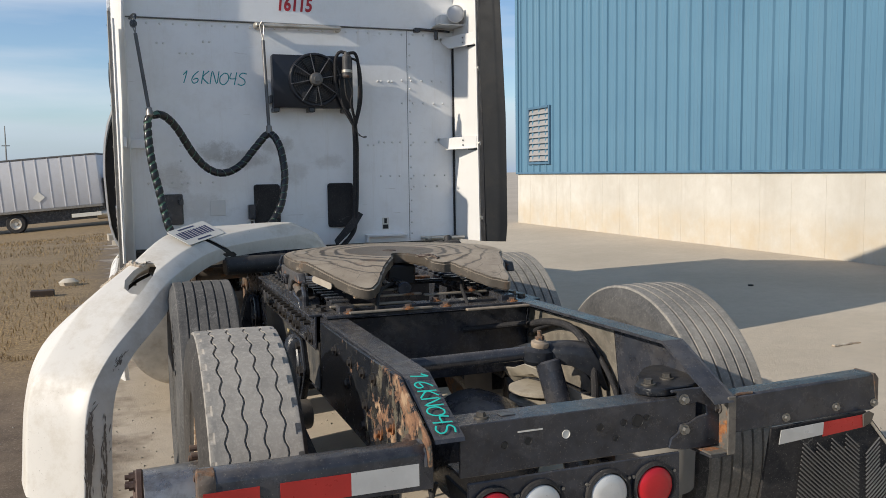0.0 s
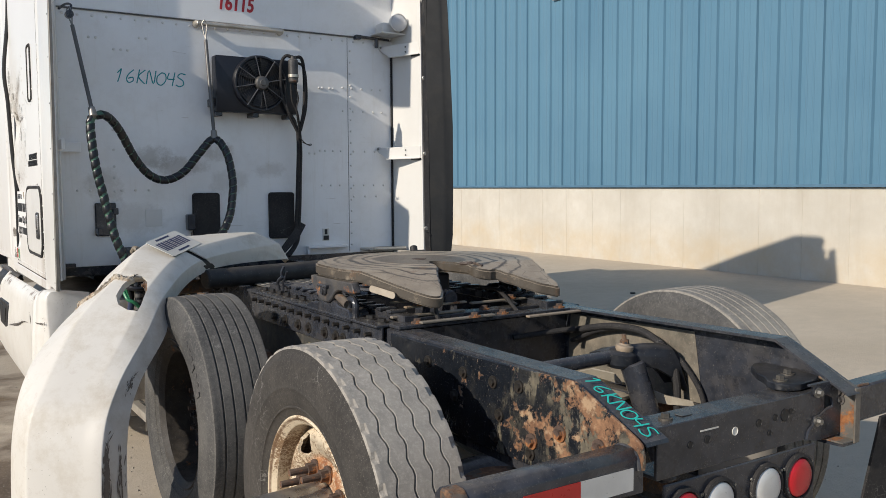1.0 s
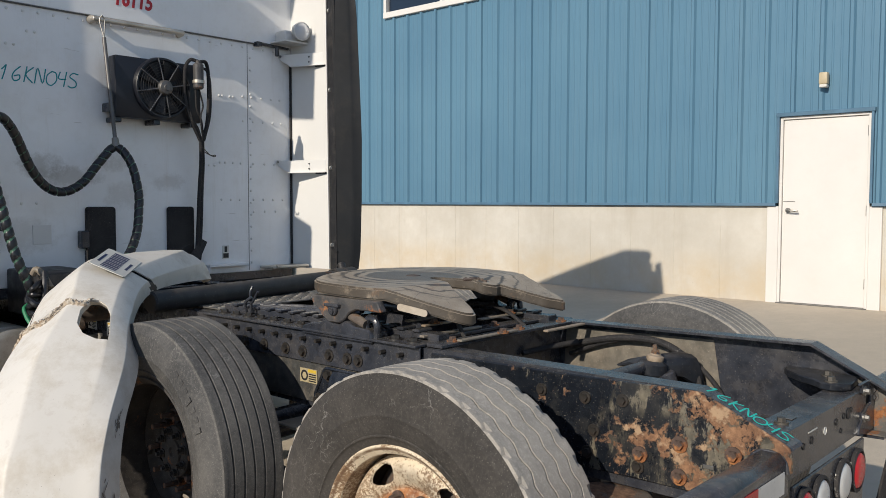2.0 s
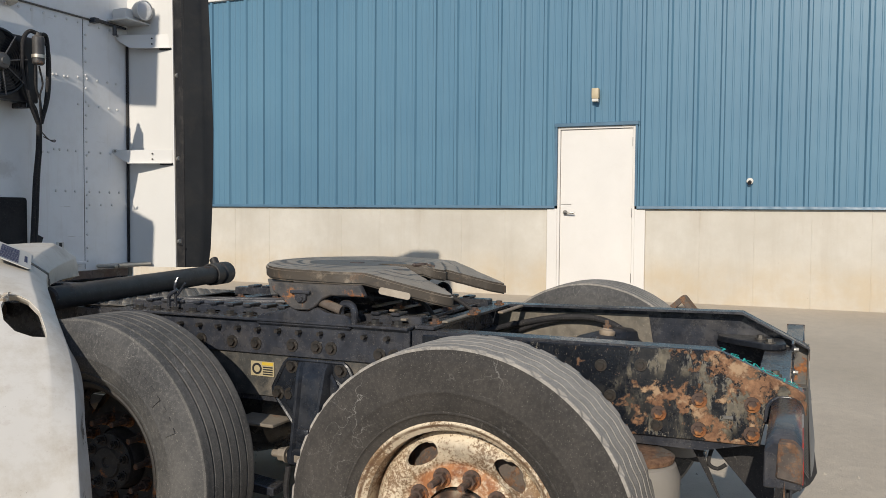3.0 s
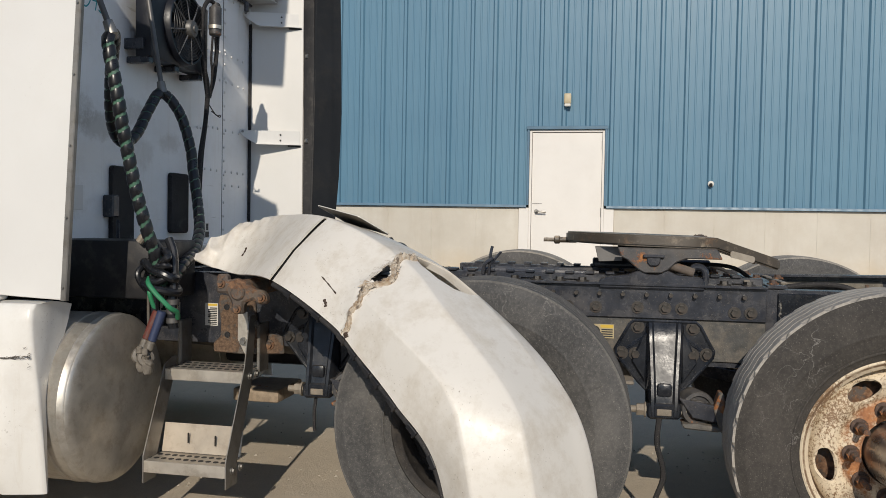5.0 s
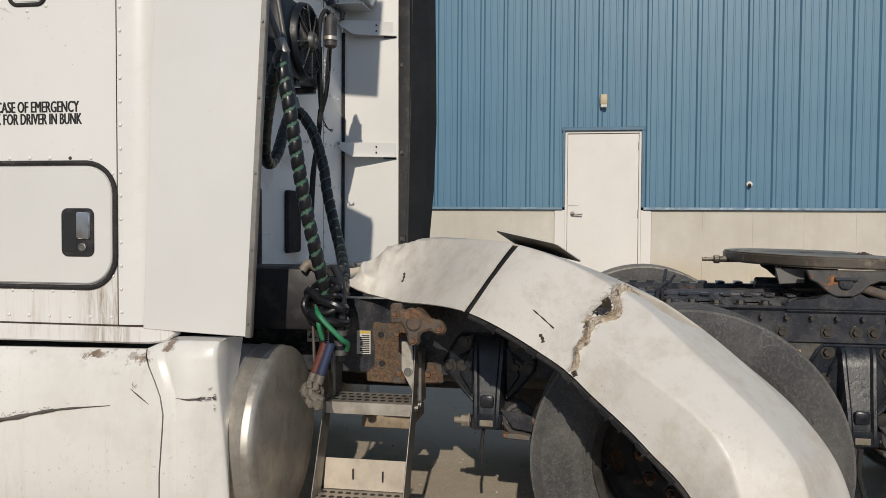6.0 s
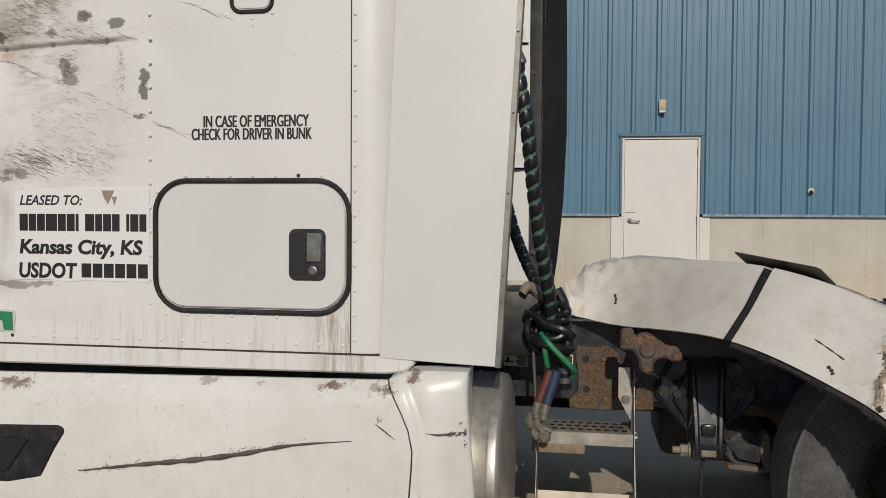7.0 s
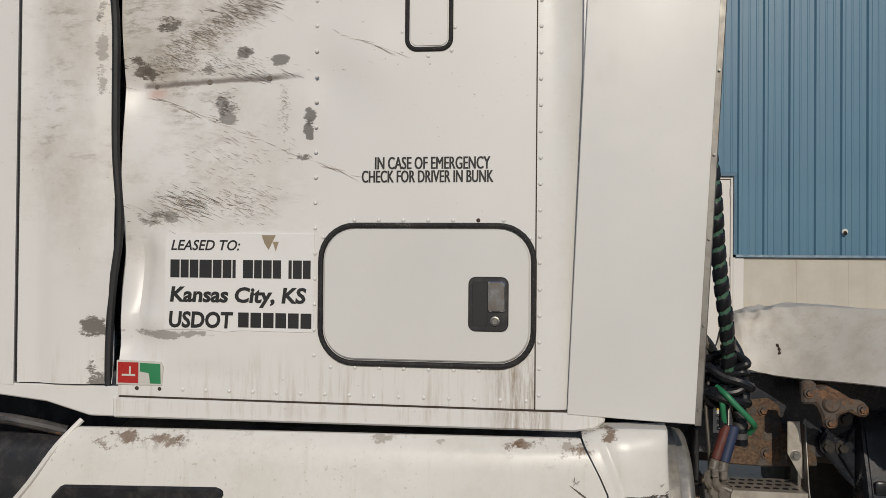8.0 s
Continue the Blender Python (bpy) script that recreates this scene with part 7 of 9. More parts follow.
# gap boot between sleeper and cab, then the cab rear pillar and door
gap = smooth_line([(SX + 0.015, 4.505, 3.2), (SX + 0.0, 4.512, 2.7), (SX - 0.035, 4.520, 2.33), (SX - 0.020, 4.515, 2.1), (SX - 0.005, 4.520, 1.75), (SX + 0.012, 4.512, 1.50), (SX + 0.015, 4.535, 1.30), (SX + 0.015, 4.545, 1.12), (SX + 0.015, 4.545, 0.96)], 5)
part("gap_boot", sweep(gap, 0.013, 8, 1), M_INK, truck, "crushed black rubber gap boot")
part("cab_pillar", wavy_wall(SX, 4.535, 4.85, 0.99, 3.1, 12, 30, [(4.56, 1.1, 0.05, 0.10, 0.02), (4.55, 2.0, 0.06, 0.5, 0.012), (4.79, 1.6, 0.045, 9, 0.016), (4.535, 1.6, 0.03, 9, 0.018)], 0.012), M_CABSIDE, truck, "white cab rear pillar with scuffs")
part("door_joint", box(SX + 0.004, SX + 0.02, 4.85, 4.866, 0.99, 3.0, 0.002), M_INK, truck)
dr = part("cab_door", joined(wavy_wall(SX, 4.866, 5.95, 0.98, 2.95, 12, 20, [], 0.03)), M_CABSIDE, truck, "white cab door")
part("pillar_foot", prism([(4.50, 0.985), (4.85, 0.985), (5.9, 0.975), (5.9, 0.93), (4.95, 0.95), (4.75, 0.93), (4.60, 0.89), (4.50, 0.89)], "x", SX, SX + 0.05, 0.004), M_CAB, truck)
part("door_panel", box(1.22, 1.236, 4.52, 5.95, 0.98, 2.95, 0.003), M_CAB, truck)
# roof fairing, windscreen block and hood close the cab
roof = prism([(3.13, 3.40), (2.80, 3.93), (2.86, 3.97), (3.2, 3.97), (4.0, 3.68), (4.8, 3.36), (5.5, 3.05), (6.1, 2.55), (6.1, 2.45), (5.6, 2.9), (4.5, 3.08), (4.5, 3.25)], "x", -1.12, 1.22, 0.02)
part("roof_fairing", roof, M_CAB, truck, "white roof fairing")
part("bulkhead", prism([(5.95, 1.0), (5.95, 2.9), (6.15, 2.5), (6.45, 1.9), (6.45, 1.0)], "x", -1.10, 1.20, 0.02), M_PLASTIC, truck, "dark windscreen and bulkhead")
part("hood", prism([(6.45, 0.6), (6.45, 1.88), (7.4, 1.72), (7.95, 1.45), (8.1, 1.0), (8.1, 0.6)], "x", -1.0, 1.1, 0.06), M_CAB, truck, "white hood")


# fender shell of the hood: wider than the cab, open to the rear
FEN = [(-1.10, 2.30), (-1.155, 2.28), (-1.21, 2.18), (-1.255, 2.05), (-1.29, 1.88), (-1.305, 1.72), (-1.31, 1.54), (-1.303, 1.36), (-1.295, 1.18), (-1.275, 1.01), (-1.24, 0.88), (-1.19, 0.78)]
shell = [[(x + 0.10 * t * t, y, z - 0.35 * t * (z - 0.8)) for x, z in FEN] for t, y in ((0.0, 6.5), (0.2, 6.75), (0.6, 7.4), (1.0, 8.1))]
fen = part("hood_fender", grid(shell, 0.018), M_CAB, truck, "white bowed hood fender, open behind")
# black plate inside the fender carries the shade of its open hollow
part("fender_lining", prism([(x + 0.012, z) for x, z in FEN] + [(-0.9, 0.78), (-0.9, 2.30)], "y", 6.62, 6.64), M_INK, fen, "black plate for the shaded hollow of the fender")


# side extenders behind the sleeper
def extender_left():
    """Two leaves with an open gap between them under the roof fairing; the sun comes through it."""
    front = lambda z: 3.101 - 0.042 * (z - 0.948)
    rear = lambda z: 2.738 - 0.054 * (z - 0.940)

    def leaf(zs, tip):
        rows = []
        for z in zs:
            row = []
            for t in (0, 0.02, 0.25, 0.5, 0.75, 1.0):
                drop = 0.016 * t if z < 1 else (tip * t if z == zs[-1] else 0)
                row.append((-1.143 - 0.004 * math.sin(t * math.pi), front(z) + (rear(z) - front(z)) * t, z - drop))
            rows.append(row)
        return bev(grid(rows, 0.016), 0.002)
    e = part("side_extender", leaf((0.948, 1.2, 1.6, 2.0, 2.4, 2.66), 0.16), M_CABCLEAN, truck, "clean white side extender")
    part("side_extender", leaf((3.235, 3.5, 3.8), 0.0), M_CABCLEAN, truck, "white upper side extender")
    part("edge_trim", grid([[(-1.1455, rear(z) + 0.004, z), (-1.1450, rear(z) - 0.012, z), (-1.142, rear(z) - 0.015, z), (-1.128, rear(z) - 0.016, z)] for z in (0.930, 1.5, 2.2, 2.48)], 0.003), M_ALUDULL, e, "aluminium edge trim")
    bolts("screw", [(-1.1465, rear(z) - 0.004, z) for z in (0.975, 1.215, 1.46, 1.70, 1.94, 2.18, 2.40)], (-1, 0, 0), M_STEEL, e, 0.0045, 0.0025, False)
    part("inner_brace", joined(box(-1.09, -1.07, 2.76, 3.13, 1.70, 1.76, 0.004), box(-1.09, -0.93, 3.10, 3.134, 1.70, 1.76, 0.004)), M_CABBACK, e)
    part("inner_lining", box(-1.118, -1.108, 2.76, 3.06, 0.98, 2.46, 0.002), M_CABBACK, e)


def extender_right():
    edge = lambda z: (1.264 - 0.011 * (z - 1.15), 2.801)
    rows = [[(1.205 + (edge(z)[0] - 1.205) * t, 3.13 + (2.801 - 3.13) * t, z) for t in (0, 0.5, 1.0)] for z in (1.03, 2.0, 3.0, 3.8)]
    e = part("side_extender", grid(rows, 0.012), M_CABCLEAN, truck, "white side extender with brackets")
    # black carrier strip, then the bowed rubber with a fold along its middle
    part("flap_strip", grid([[(edge(z)[0] + 0.003, 2.803, z), (1.272 - 0.024 * (z - 1.15), 2.770 - 0.02 * (z - 1.15), z), (1.276 - 0.026 * (z - 1.15), 2.742 - 0.022 * (z - 1.15), z)] for z in (1.03, 1.5, 1.9, 2.3, 3.0, 3.7)], 0.006), M_PLASTIC, e, "black carrier strip")
    bow = ((1.03, 1.272, 2.762, 1.348, 2.682, 1.388, 2.652), (1.15, 1.267, 2.757, 1.345, 2.665, 1.391, 2.635), (1.5, 1.259, 2.745, 1.336, 2.640, 1.373, 2.602), (1.9, 1.249, 2.731, 1.328, 2.634, 1.361, 2.586), (2.3, 1.234, 2.723, 1.312, 2.632, 1.343, 2.587), (2.7, 1.222, 2.722, 1.298, 2.636, 1.326, 2.594), (3.2, 1.21, 2.73, 1.278, 2.66, 1.30, 2.62), (3.8, 1.20, 2.75, 1.25, 2.70, 1.262, 2.68))
    rub = []
    for z, xa, ya, xb, yb, xc, yc in bow:
        rub.append([(xa + 0.012, ya + 0.012, z), (xa, ya, z), (xa + 0.010, ya - 0.014, z), (xb - 0.012, yb + 0.013, z), (xb, yb - 0.002, z), (xb + 0.008, yb - 0.007, z), (xc - 0.004, yc + 0.004, z), (xc, yc, z), (xc + 0.010, yc + 0.016, z)])
    part("rubber_flap", grid(rub, 0.006), M_RUBBERGREY, e, "grey-black bowed rubber edge flap", 50)
    part("panel_edge", grid([[(edge(z)[0] - 0.002, 2.812, z), (edge(z)[0] - 0.001, 2.798, z), (edge(z)[0] + 0.006, 2.796, z)] for z in (1.03, 2.0, 3.0, 3.7)], 0.003), M_ALUDULL, e, "thin bright edge")
    for z in (1.195, 1.716, 2.236, 2.76):
        x = edge(z)[0]
        c = part("flap_clip", box(x - 0.002, x + 0.018, 2.752, 2.800, z - 0.030, z + 0.030, 0.004), M_PLASTIC, e, "black clip with a bolt")
        part("clip_bolt", lathe((x - 0.002, 2.778, z), (-0.6, -1, 0), [(0.0, 0.016), (0.014, 0.015), (0.016, 0.010), (0.013, 0.008), (0.013, 0.0)], 16), M_STEEL, c)
        part("clip_slot", box(x + 0.002, x + 0.016, 2.735, 2.76, z - 0.050, z - 0.040, 0.002), M_INK, c)
    # straps from the wall out to the edge
    for z, x0 in ((1.716, 1.072), (2.436, 1.10)):
        a, b = Vector((x0, 3.124, z)), Vector((1.243, 2.815, z))
        d = (b - a).normalized()
        w = (b - a).length
        m = Matrix.Translation(a) @ Matrix((d, Vector((0, 0, 1)), d.cross(Vector((0, 0, 1))))).transposed().to_4x4()
        prof = [(-0.012, 0.035), (-0.010, 0.052), (0.004, 0.058), (0.030, 0.050), (w, 0.058), (w, -0.030), (0.12, -0.034), (0.075, -0.026), (0.010, 0.012)]
        br = part("brace", moved(prism(prof, "z", -0.003, 0.003, 0.001), m), M_CABCLEAN, e, "flat white strap")
        part("brace_fold", moved(prism([(0.085, -0.034), (w, -0.030), (w, -0.026), (0.085, -0.029)], "z", -0.002, 0.026), m), M_CABCLEAN, br)
        # black bar standing in for the shadow at the bolt slot
        part("brace_slot", moved(box(w - 0.075, w + 0.004, -0.040, -0.026, -0.002, 0.008, 0.002), m), M_INK, br)
        bolts("bolt", [m @ Vector((w - 0.12, 0.030 - 0.034 * k, 0.003)) for k in range(2)], tuple(m.to_3x3() @ Vector((0, 0, 1))), M_INK, br, 0.006, 0.003, False)
        bolts("bolt", [m @ Vector((0.006, 0.042, 0.003))], tuple(m.to_3x3() @ Vector((0, 0, 1))), M_STEEL, br, 0.009, 0.005, False)
    part("corner_seal", box(1.182, 1.194, 3.115, 3.134, 1.05, 2.43, 0.004), M_RUBBER, e, "thin black corner seal")


extender_left()
extender_right()

# skirt fairing: front piece, rear piece with a curved joint
SK = [(-1.165, 0.854), (-1.172, 0.868), (-1.188, 0.868), (-1.210, 0.848), (-1.226, 0.820), (-1.233, 0.780), (-1.238, 0.74), (-1.244, 0.69), (-1.248, 0.64), (-1.250, 0.50), (-1.235, 0.34), (-1.20, 0.26)]


def along(table):
    """A function that runs straight between (height, y) pairs given from low to high."""
    zs, ys = [a for a, b in table], [b for a, b in table]
    return lambda z: float(np.interp(z, zs, ys))


def skirt(name, ya, yb, label, lift):
    """Between two joint lines: y as a function of height."""
    rows = []
    for i in range(9):
        t = i / 8
        rows.append([(x, ya(z) + (yb(z) - ya(z)) * t, z + (lift[0] + (lift[1] - lift[0]) * t) * max(0, min(1, (z - 0.70) / 0.12))) for x, z in SK])
    return part(name, grid(rows, 0.012), M_SKIRT, truck, label)


joint = along(((0.26, 3.0), (0.44, 2.993), (0.60, 2.978), (0.715, 2.976), (0.78, 3.010), (0.858, 3.058), (0.95, 3.085)))
skirt("side_skirt_fairing", lambda z: joint(z) + 0.0025, along(((0.26, 4.95), (0.61, 4.80), (0.80, 4.66), (0.89, 4.60))), "white lower side fairing with a long gouge", (0.020, -0.004))


def rear_fairing():
    """Rear piece: a soft fold beside the joint, then the face, a rounded corner and a flange turned in towards the tank."""
    fold = along(((0.26, 2.95), (0.445, 2.948), (0.70, 2.946), (0.751, 2.952), (0.876, 3.020), (0.95, 3.05)))
    back = along(((0.26, 2.795), (0.55, 2.797), (0.65, 2.806), (0.72, 2.813), (0.80, 2.822), (0.90, 2.821)))
    xb = along(((0.26, -1.15), (0.45, -1.170), (0.65, -1.180), (0.80, -1.188), (0.90, -1.180)))
    xin = along(((0.26, -1.12), (0.45, -1.13), (0.55, -1.124), (0.65, -1.110), (0.72, -1.053), (0.80, -0.985), (0.90, -0.950)))
    rows = []
    for x, z in [(-1.11, 0.874)] + SK[1:]:
        j, f, b, xe, xi = joint(z) - 0.0025, fold(z), back(z), xb(z), xin(z)
        if z > 0.849:
            xe, xi = -1.186 + (x + 1.210) * 0.9, -0.960
        up = max(0, min(1, (z - 0.70) / 0.15))
        cols = [(x, j, 0.024), (x + 0.001, f + 0.018, 0.034), (x + 0.004, f + 0.010, 0.038), (x + 0.013, f - 0.004, 0.042), (x + 0.013, f - 0.010, 0.044), (x + 0.009, f - 0.020, 0.046)]
        for t in (0.4, 0.75):
            cols.append((x + 0.009 + (xe - 0.006 - x - 0.009) * t, f - 0.02 + (b + 0.014 - f + 0.02) * t, 0.050))
        cols += [(xe - 0.006, b + 0.014, 0.050), (xe - 0.001, b + 0.003, 0.050), (xe + 0.008, b - 0.002, 0.049), (xe + (xi - xe) * 0.5, b + 0.004, 0.040), (xi, b + 0.010, 0.028)]
        rows.append([(cx, cy, z + dz * up) for cx, cy, dz in cols])
    return part("side_skirt_fairing", grid(rows, 0.005), M_SKIRT, truck, "white rear tank fairing with a turned-in edge", 50)


rear_fairing()
part("skirt_edge", sweep([(-1.175, 4.60, 0.885), (-1.222, 4.655, 0.81), (-1.243, 4.73, 0.70), (-1.249, 4.81, 0.60), (-1.249, 4.87, 0.48)], 0.009, 8, 4), M_SKIRT, truck, "rolled front edge of the fairing")
part("step_fairing", grid([[(x + 0.09, y, z - 0.05) for x, z in SK] for y in (4.72, 5.2, 5.8)], 0.012), M_PLASTIC, truck, "black plastic step housing")
part("step_tube", sweep([(-1.14, 5.4, 0.86), (-1.15, 4.95, 0.875), (-1.14, 4.80, 0.86), (-1.10, 4.70, 0.83)], 0.018, 10, 5), M_GREYBLACK, truck, "grey-black bent step tube")
rcs = part("step_recess", prism([(4.10, 0.700), (4.12, 0.715), (4.62, 0.700), (4.66, 0.66), (4.62, 0.52), (4.30, 0.52), (4.18, 0.545)], "x", -1.252, -1.225, 0.008), M_PLASTIC, truck, "black plastic step recess")
part("recess_pocket", prism([(4.22, 0.67), (4.57, 0.67), (4.57, 0.56), (4.30, 0.56)], "x", -1.256, -1.25, 0.004), M_INK, rcs)
# gouges in the fairing: thin dark torn lines
for k, (line, r) in enumerate((([(-1.251, 4.05, 0.575), (-1.251, 3.85, 0.605), (-1.250, 3.70, 0.625), (-1.249, 3.53, 0.652), (-1.247, 3.35, 0.690), (-1.244, 3.16, 0.712)], 0.0085), ([(-1.238, 3.093, 0.768), (-1.241, 3.06, 0.745), (-1.244, 3.024, 0.720)], 0.0022), ([(-1.231, 2.940, 0.742), (-1.225, 2.90, 0.738), (-1.214, 2.87, 0.739)], 0.0026))):
    part("gouge", sweep(line, r, 6, 8, lambda t: 0.12 + math.sin(math.pi * min(1, t * 0.95 + 0.05)) ** 1.3 * (0.85 + 0.25 * math.sin(t * 60))), M_GOUGE, truck, "dark torn gouge")


def slivers(at, groups, seed, a=21.0, spread=7.0):
    """Fine scratches on a surface: groups of (u, v, ru, rv, tilt, count, length, width); at(u, v) gives the place."""
    rnd = random.Random(seed)
    bm = bmesh.new()
    for u, v, ru, rv, tilt, n, L, w in groups:
        ct, st = math.cos(radians(tilt)), math.sin(radians(tilt))
        for i in range(n):
            gx, gy = max(-2, min(2, rnd.gauss(0, 0.6))) * ru, max(-2, min(2, rnd.gauss(0, 0.6))) * rv
            cu, cv = u + gx * ct - gy * st, v + gx * st + gy * ct
            b = radians(a + rnd.gauss(0, spread))
            le, wi = L * rnd.uniform(0.25, 1.2) / 2, w * rnd.uniform(0.5, 1.5) / 2
            du, dv = math.cos(b), math.sin(b)
            k = rnd.uniform(-0.5, 0.5)
            pts = [(cu - du * le, cv - dv * le), (cu + du * le * k + dv * wi, cv + dv * le * k - du * wi), (cu + du * le, cv + dv * le), (cu - du * le * k - dv * wi, cv - dv * le * k + du * wi)]
            bm.faces.new([bm.verts.new(at(*p)) for p in pts])
    return bm


def on_side(y, z):
    d = 0.0
    if 3.197 < y < 4.505:
        d = sum(e * math.exp(-((y - cy) / ry) ** 2 - ((z - cz) / rz) ** 2) for cy, cz, ry, rz, e in dents)
    elif y > 4.53:
        d = 0.02 * math.exp(-((y - 4.56) / 0.05) ** 2 - ((z - 1.1) / 0.10) ** 2) + 0.012 * math.exp(-((y - 4.55) / 0.06) ** 2 - ((z - 2.0) / 0.5) ** 2)
    return (SX + d - 0.0018, y, z)


# groups of (y, z, half width, half height, tilt, count, length, width)
DARK_RUBS = (
    (4.073, 2.209, 0.09, 0.022, 0, 50, 0.03, 0.0014),
    (4.22, 2.105, 0.19, 0.026, -27, 170, 0.032, 0.0011),
    (4.10, 2.165, 0.12, 0.035, -10, 90, 0.050, 0.0013),
    (4.209, 1.999, 0.259, 0.024, 3, 200, 0.024, 0.0009),
    (4.353, 2.124, 0.029, 0.019, 0, 30, 0.02, 0.0014),
    (4.102, 2.032, 0.02, 0.017, 0, 25, 0.02, 0.0015),
    (4.164, 1.872, 0.034, 0.044, 25, 50, 0.026, 0.0013),
    (4.254, 1.573, 0.101, 0.039, 0, 80, 0.06, 0.0013),
    (4.05, 1.955, 0.10, 0.02, 0, 40, 0.045, 0.0012),
    (4.389, 1.518, 0.056, 0.015, 0, 30, 0.03, 0.0016),
)
TAN_RUBS = (
    (3.972, 1.85, 0.014, 0.083, 0, 110, 0.01, 0.001),
    (4.096, 1.562, 0.101, 0.05, 0, 90, 0.03, 0.001),
    (4.141, 1.728, 0.169, 0.055, 0, 60, 0.035, 0.0009),
    (4.22, 2.09, 0.20, 0.042, -27, 260, 0.026, 0.0011),
    (4.299, 1.551, 0.135, 0.044, 0, 90, 0.055, 0.001),
    (4.254, 1.844, 0.203, 0.006, 21, 16, 0.09, 0.0011),
    (3.938, 1.717, 0.248, 0.004, 21, 16, 0.09, 0.001),
    (3.713, 2.049, 0.101, 0.004, 21, 8, 0.09, 0.0011),
)
PILLAR_RUBS = (
    (4.574, 2.171, 0.011, 0.061, 0, 110, 0.014, 0.0016),
    (4.572, 2.005, 0.014, 0.077, 0, 100, 0.014, 0.0016),
    (4.607, 2.088, 0.01, 0.035, 0, 40, 0.018, 0.0012),
    (4.567, 1.695, 0.011, 0.122, 0, 45, 0.012, 0.0012),
    (4.736, 1.77, 0.01, 0.009, 0, 8, 0.012, 0.0016),
    (4.598, 1.064, 0.027, 0.044, 0, 50, 0.03, 0.0014),
)
tagged(part("scratch", slivers(on_side, [g[:5] + (int(g[5] * 1.1), g[6], g[7] * 0.8) for g in DARK_RUBS], 3), M_SCUFF, truck, "dark raking scratches"), kind="stuff")
tagged(part("scratch", slivers(on_side, [g[:5] + (int(g[5] * 1.3), g[6], g[7] * 0.9) for g in TAN_RUBS], 5), M_SCUFFTAN, truck, "tan raking scratches"), kind="stuff")
tagged(part("scratch", slivers(on_side, [g[:7] + (g[7] * 1.5,) for g in PILLAR_RUBS], 8, 6.0, 12.0), M_SCUFF, truck, "dark rubbed scratches"), kind="stuff")
def on_skirt(y, z):
    return Vector((float(np.interp(z, [0.60, 0.715, 0.79, 0.87], [-1.2565, -1.2495, -1.2435, -1.2300])), y, z))


GOUGE_RUBS = ((3.70, 0.632, 0.22, 0.010, -10, 26, 0.035, 0.0016), (3.45, 0.675, 0.16, 0.010, -12, 16, 0.03, 0.0014), (3.95, 0.595, 0.10, 0.008, -8, 14, 0.03, 0.0016), (3.075, 0.785, 0.012, 0.008, 0, 4, 0.02, 0.0016))
tagged(part("scratch", slivers(lambda y, z: Vector((-1.1945 - 0.036 * max(0.0, y - 2.812) / 0.10, y, z)), ((2.865, 0.739, 0.035, 0.004, 0, 34, 0.016, 0.0026), (2.824, 0.742, 0.004, 0.008, 0, 12, 0.014, 0.0026), (2.832, 0.772, 0.008, 0.001, 0, 3, 0.014, 0.002), (2.823, 0.712, 0.002, 0.012, 0, 4, 0.012, 0.002)), 14, -10.0, 35.0), M_GOUGE, truck, "dark ragged scratches in the tank fairing"), kind="stuff")
tagged(part("scratch", slivers(on_skirt, GOUGE_RUBS, 12, -25.0, 40.0), M_GOUGE, truck, "dark ragged scratches in the fairing"), kind="stuff")
for x, z in ((4.41, 1.940), (4.22, 1.947), (4.02, 1.952)):
    part("rivet_hole", lathe(on_side(x, z), (-1, 0, 0), [(0, 0.009), (0.001, 0.008), (0.001, 0.0)], 12), M_SCUFF, truck)

# ---- fittings on the back wall ----
part("grab_bar", joined(cyl((-0.23, 3.09, 2.516), (0.345, 3.09, 2.519), 0.016, 16, b=0.004), lathe((-0.22, 3.135, 2.516), (0, -1, 0), [(0, 0.024), (0.03, 0.022), (0.05, 0.016), (0.06, 0.0)], 16), lathe((0.335, 3.135, 2.519), (0, -1, 0), [(0, 0.024), (0.03, 0.022), (0.05, 0.016), (0.06, 0.0)], 16)), M_ALU, truck, "bright hanger bar")
part("lettering", text_bm("16115", 0.125, Matrix.Translation((-0.085, 3.1235, 2.628)) @ BACK, 0.0006, 0.78, 0.15, 0.004), M_INKRED, truck, "red unit number")
part("lettering", marker("16KN04S", 0.085, Matrix.Translation((-0.722, 3.134, 2.128)) @ BACK @ Matrix(((1, 0.18, 0, 0), (-0.02, 1, 0, 0), (0, 0, 1, 0), (0, 0, 0, 1))), 0.0034, 0.70), M_INKTEAL, truck, "teal hand lettering")
part("faint_plate", box(-0.565, -0.465, 3.130, 3.136, 1.25, 1.355, 0.001), M_CABCLEAN, truck)
ds = part("decal", box(0.63, 0.68, 3.130, 3.136, 1.115, 1.20, 0.001), M_LABELW, truck, "small black and white decal")
part("print_bar", box(0.635, 0.675, 3.1285, 3.1305, 1.12, 1.15, 0), M_INK, ds)
part("print_bar", box(0.645, 0.665, 3.1285, 3.1305, 1.158, 1.195, 0), M_INK, ds)


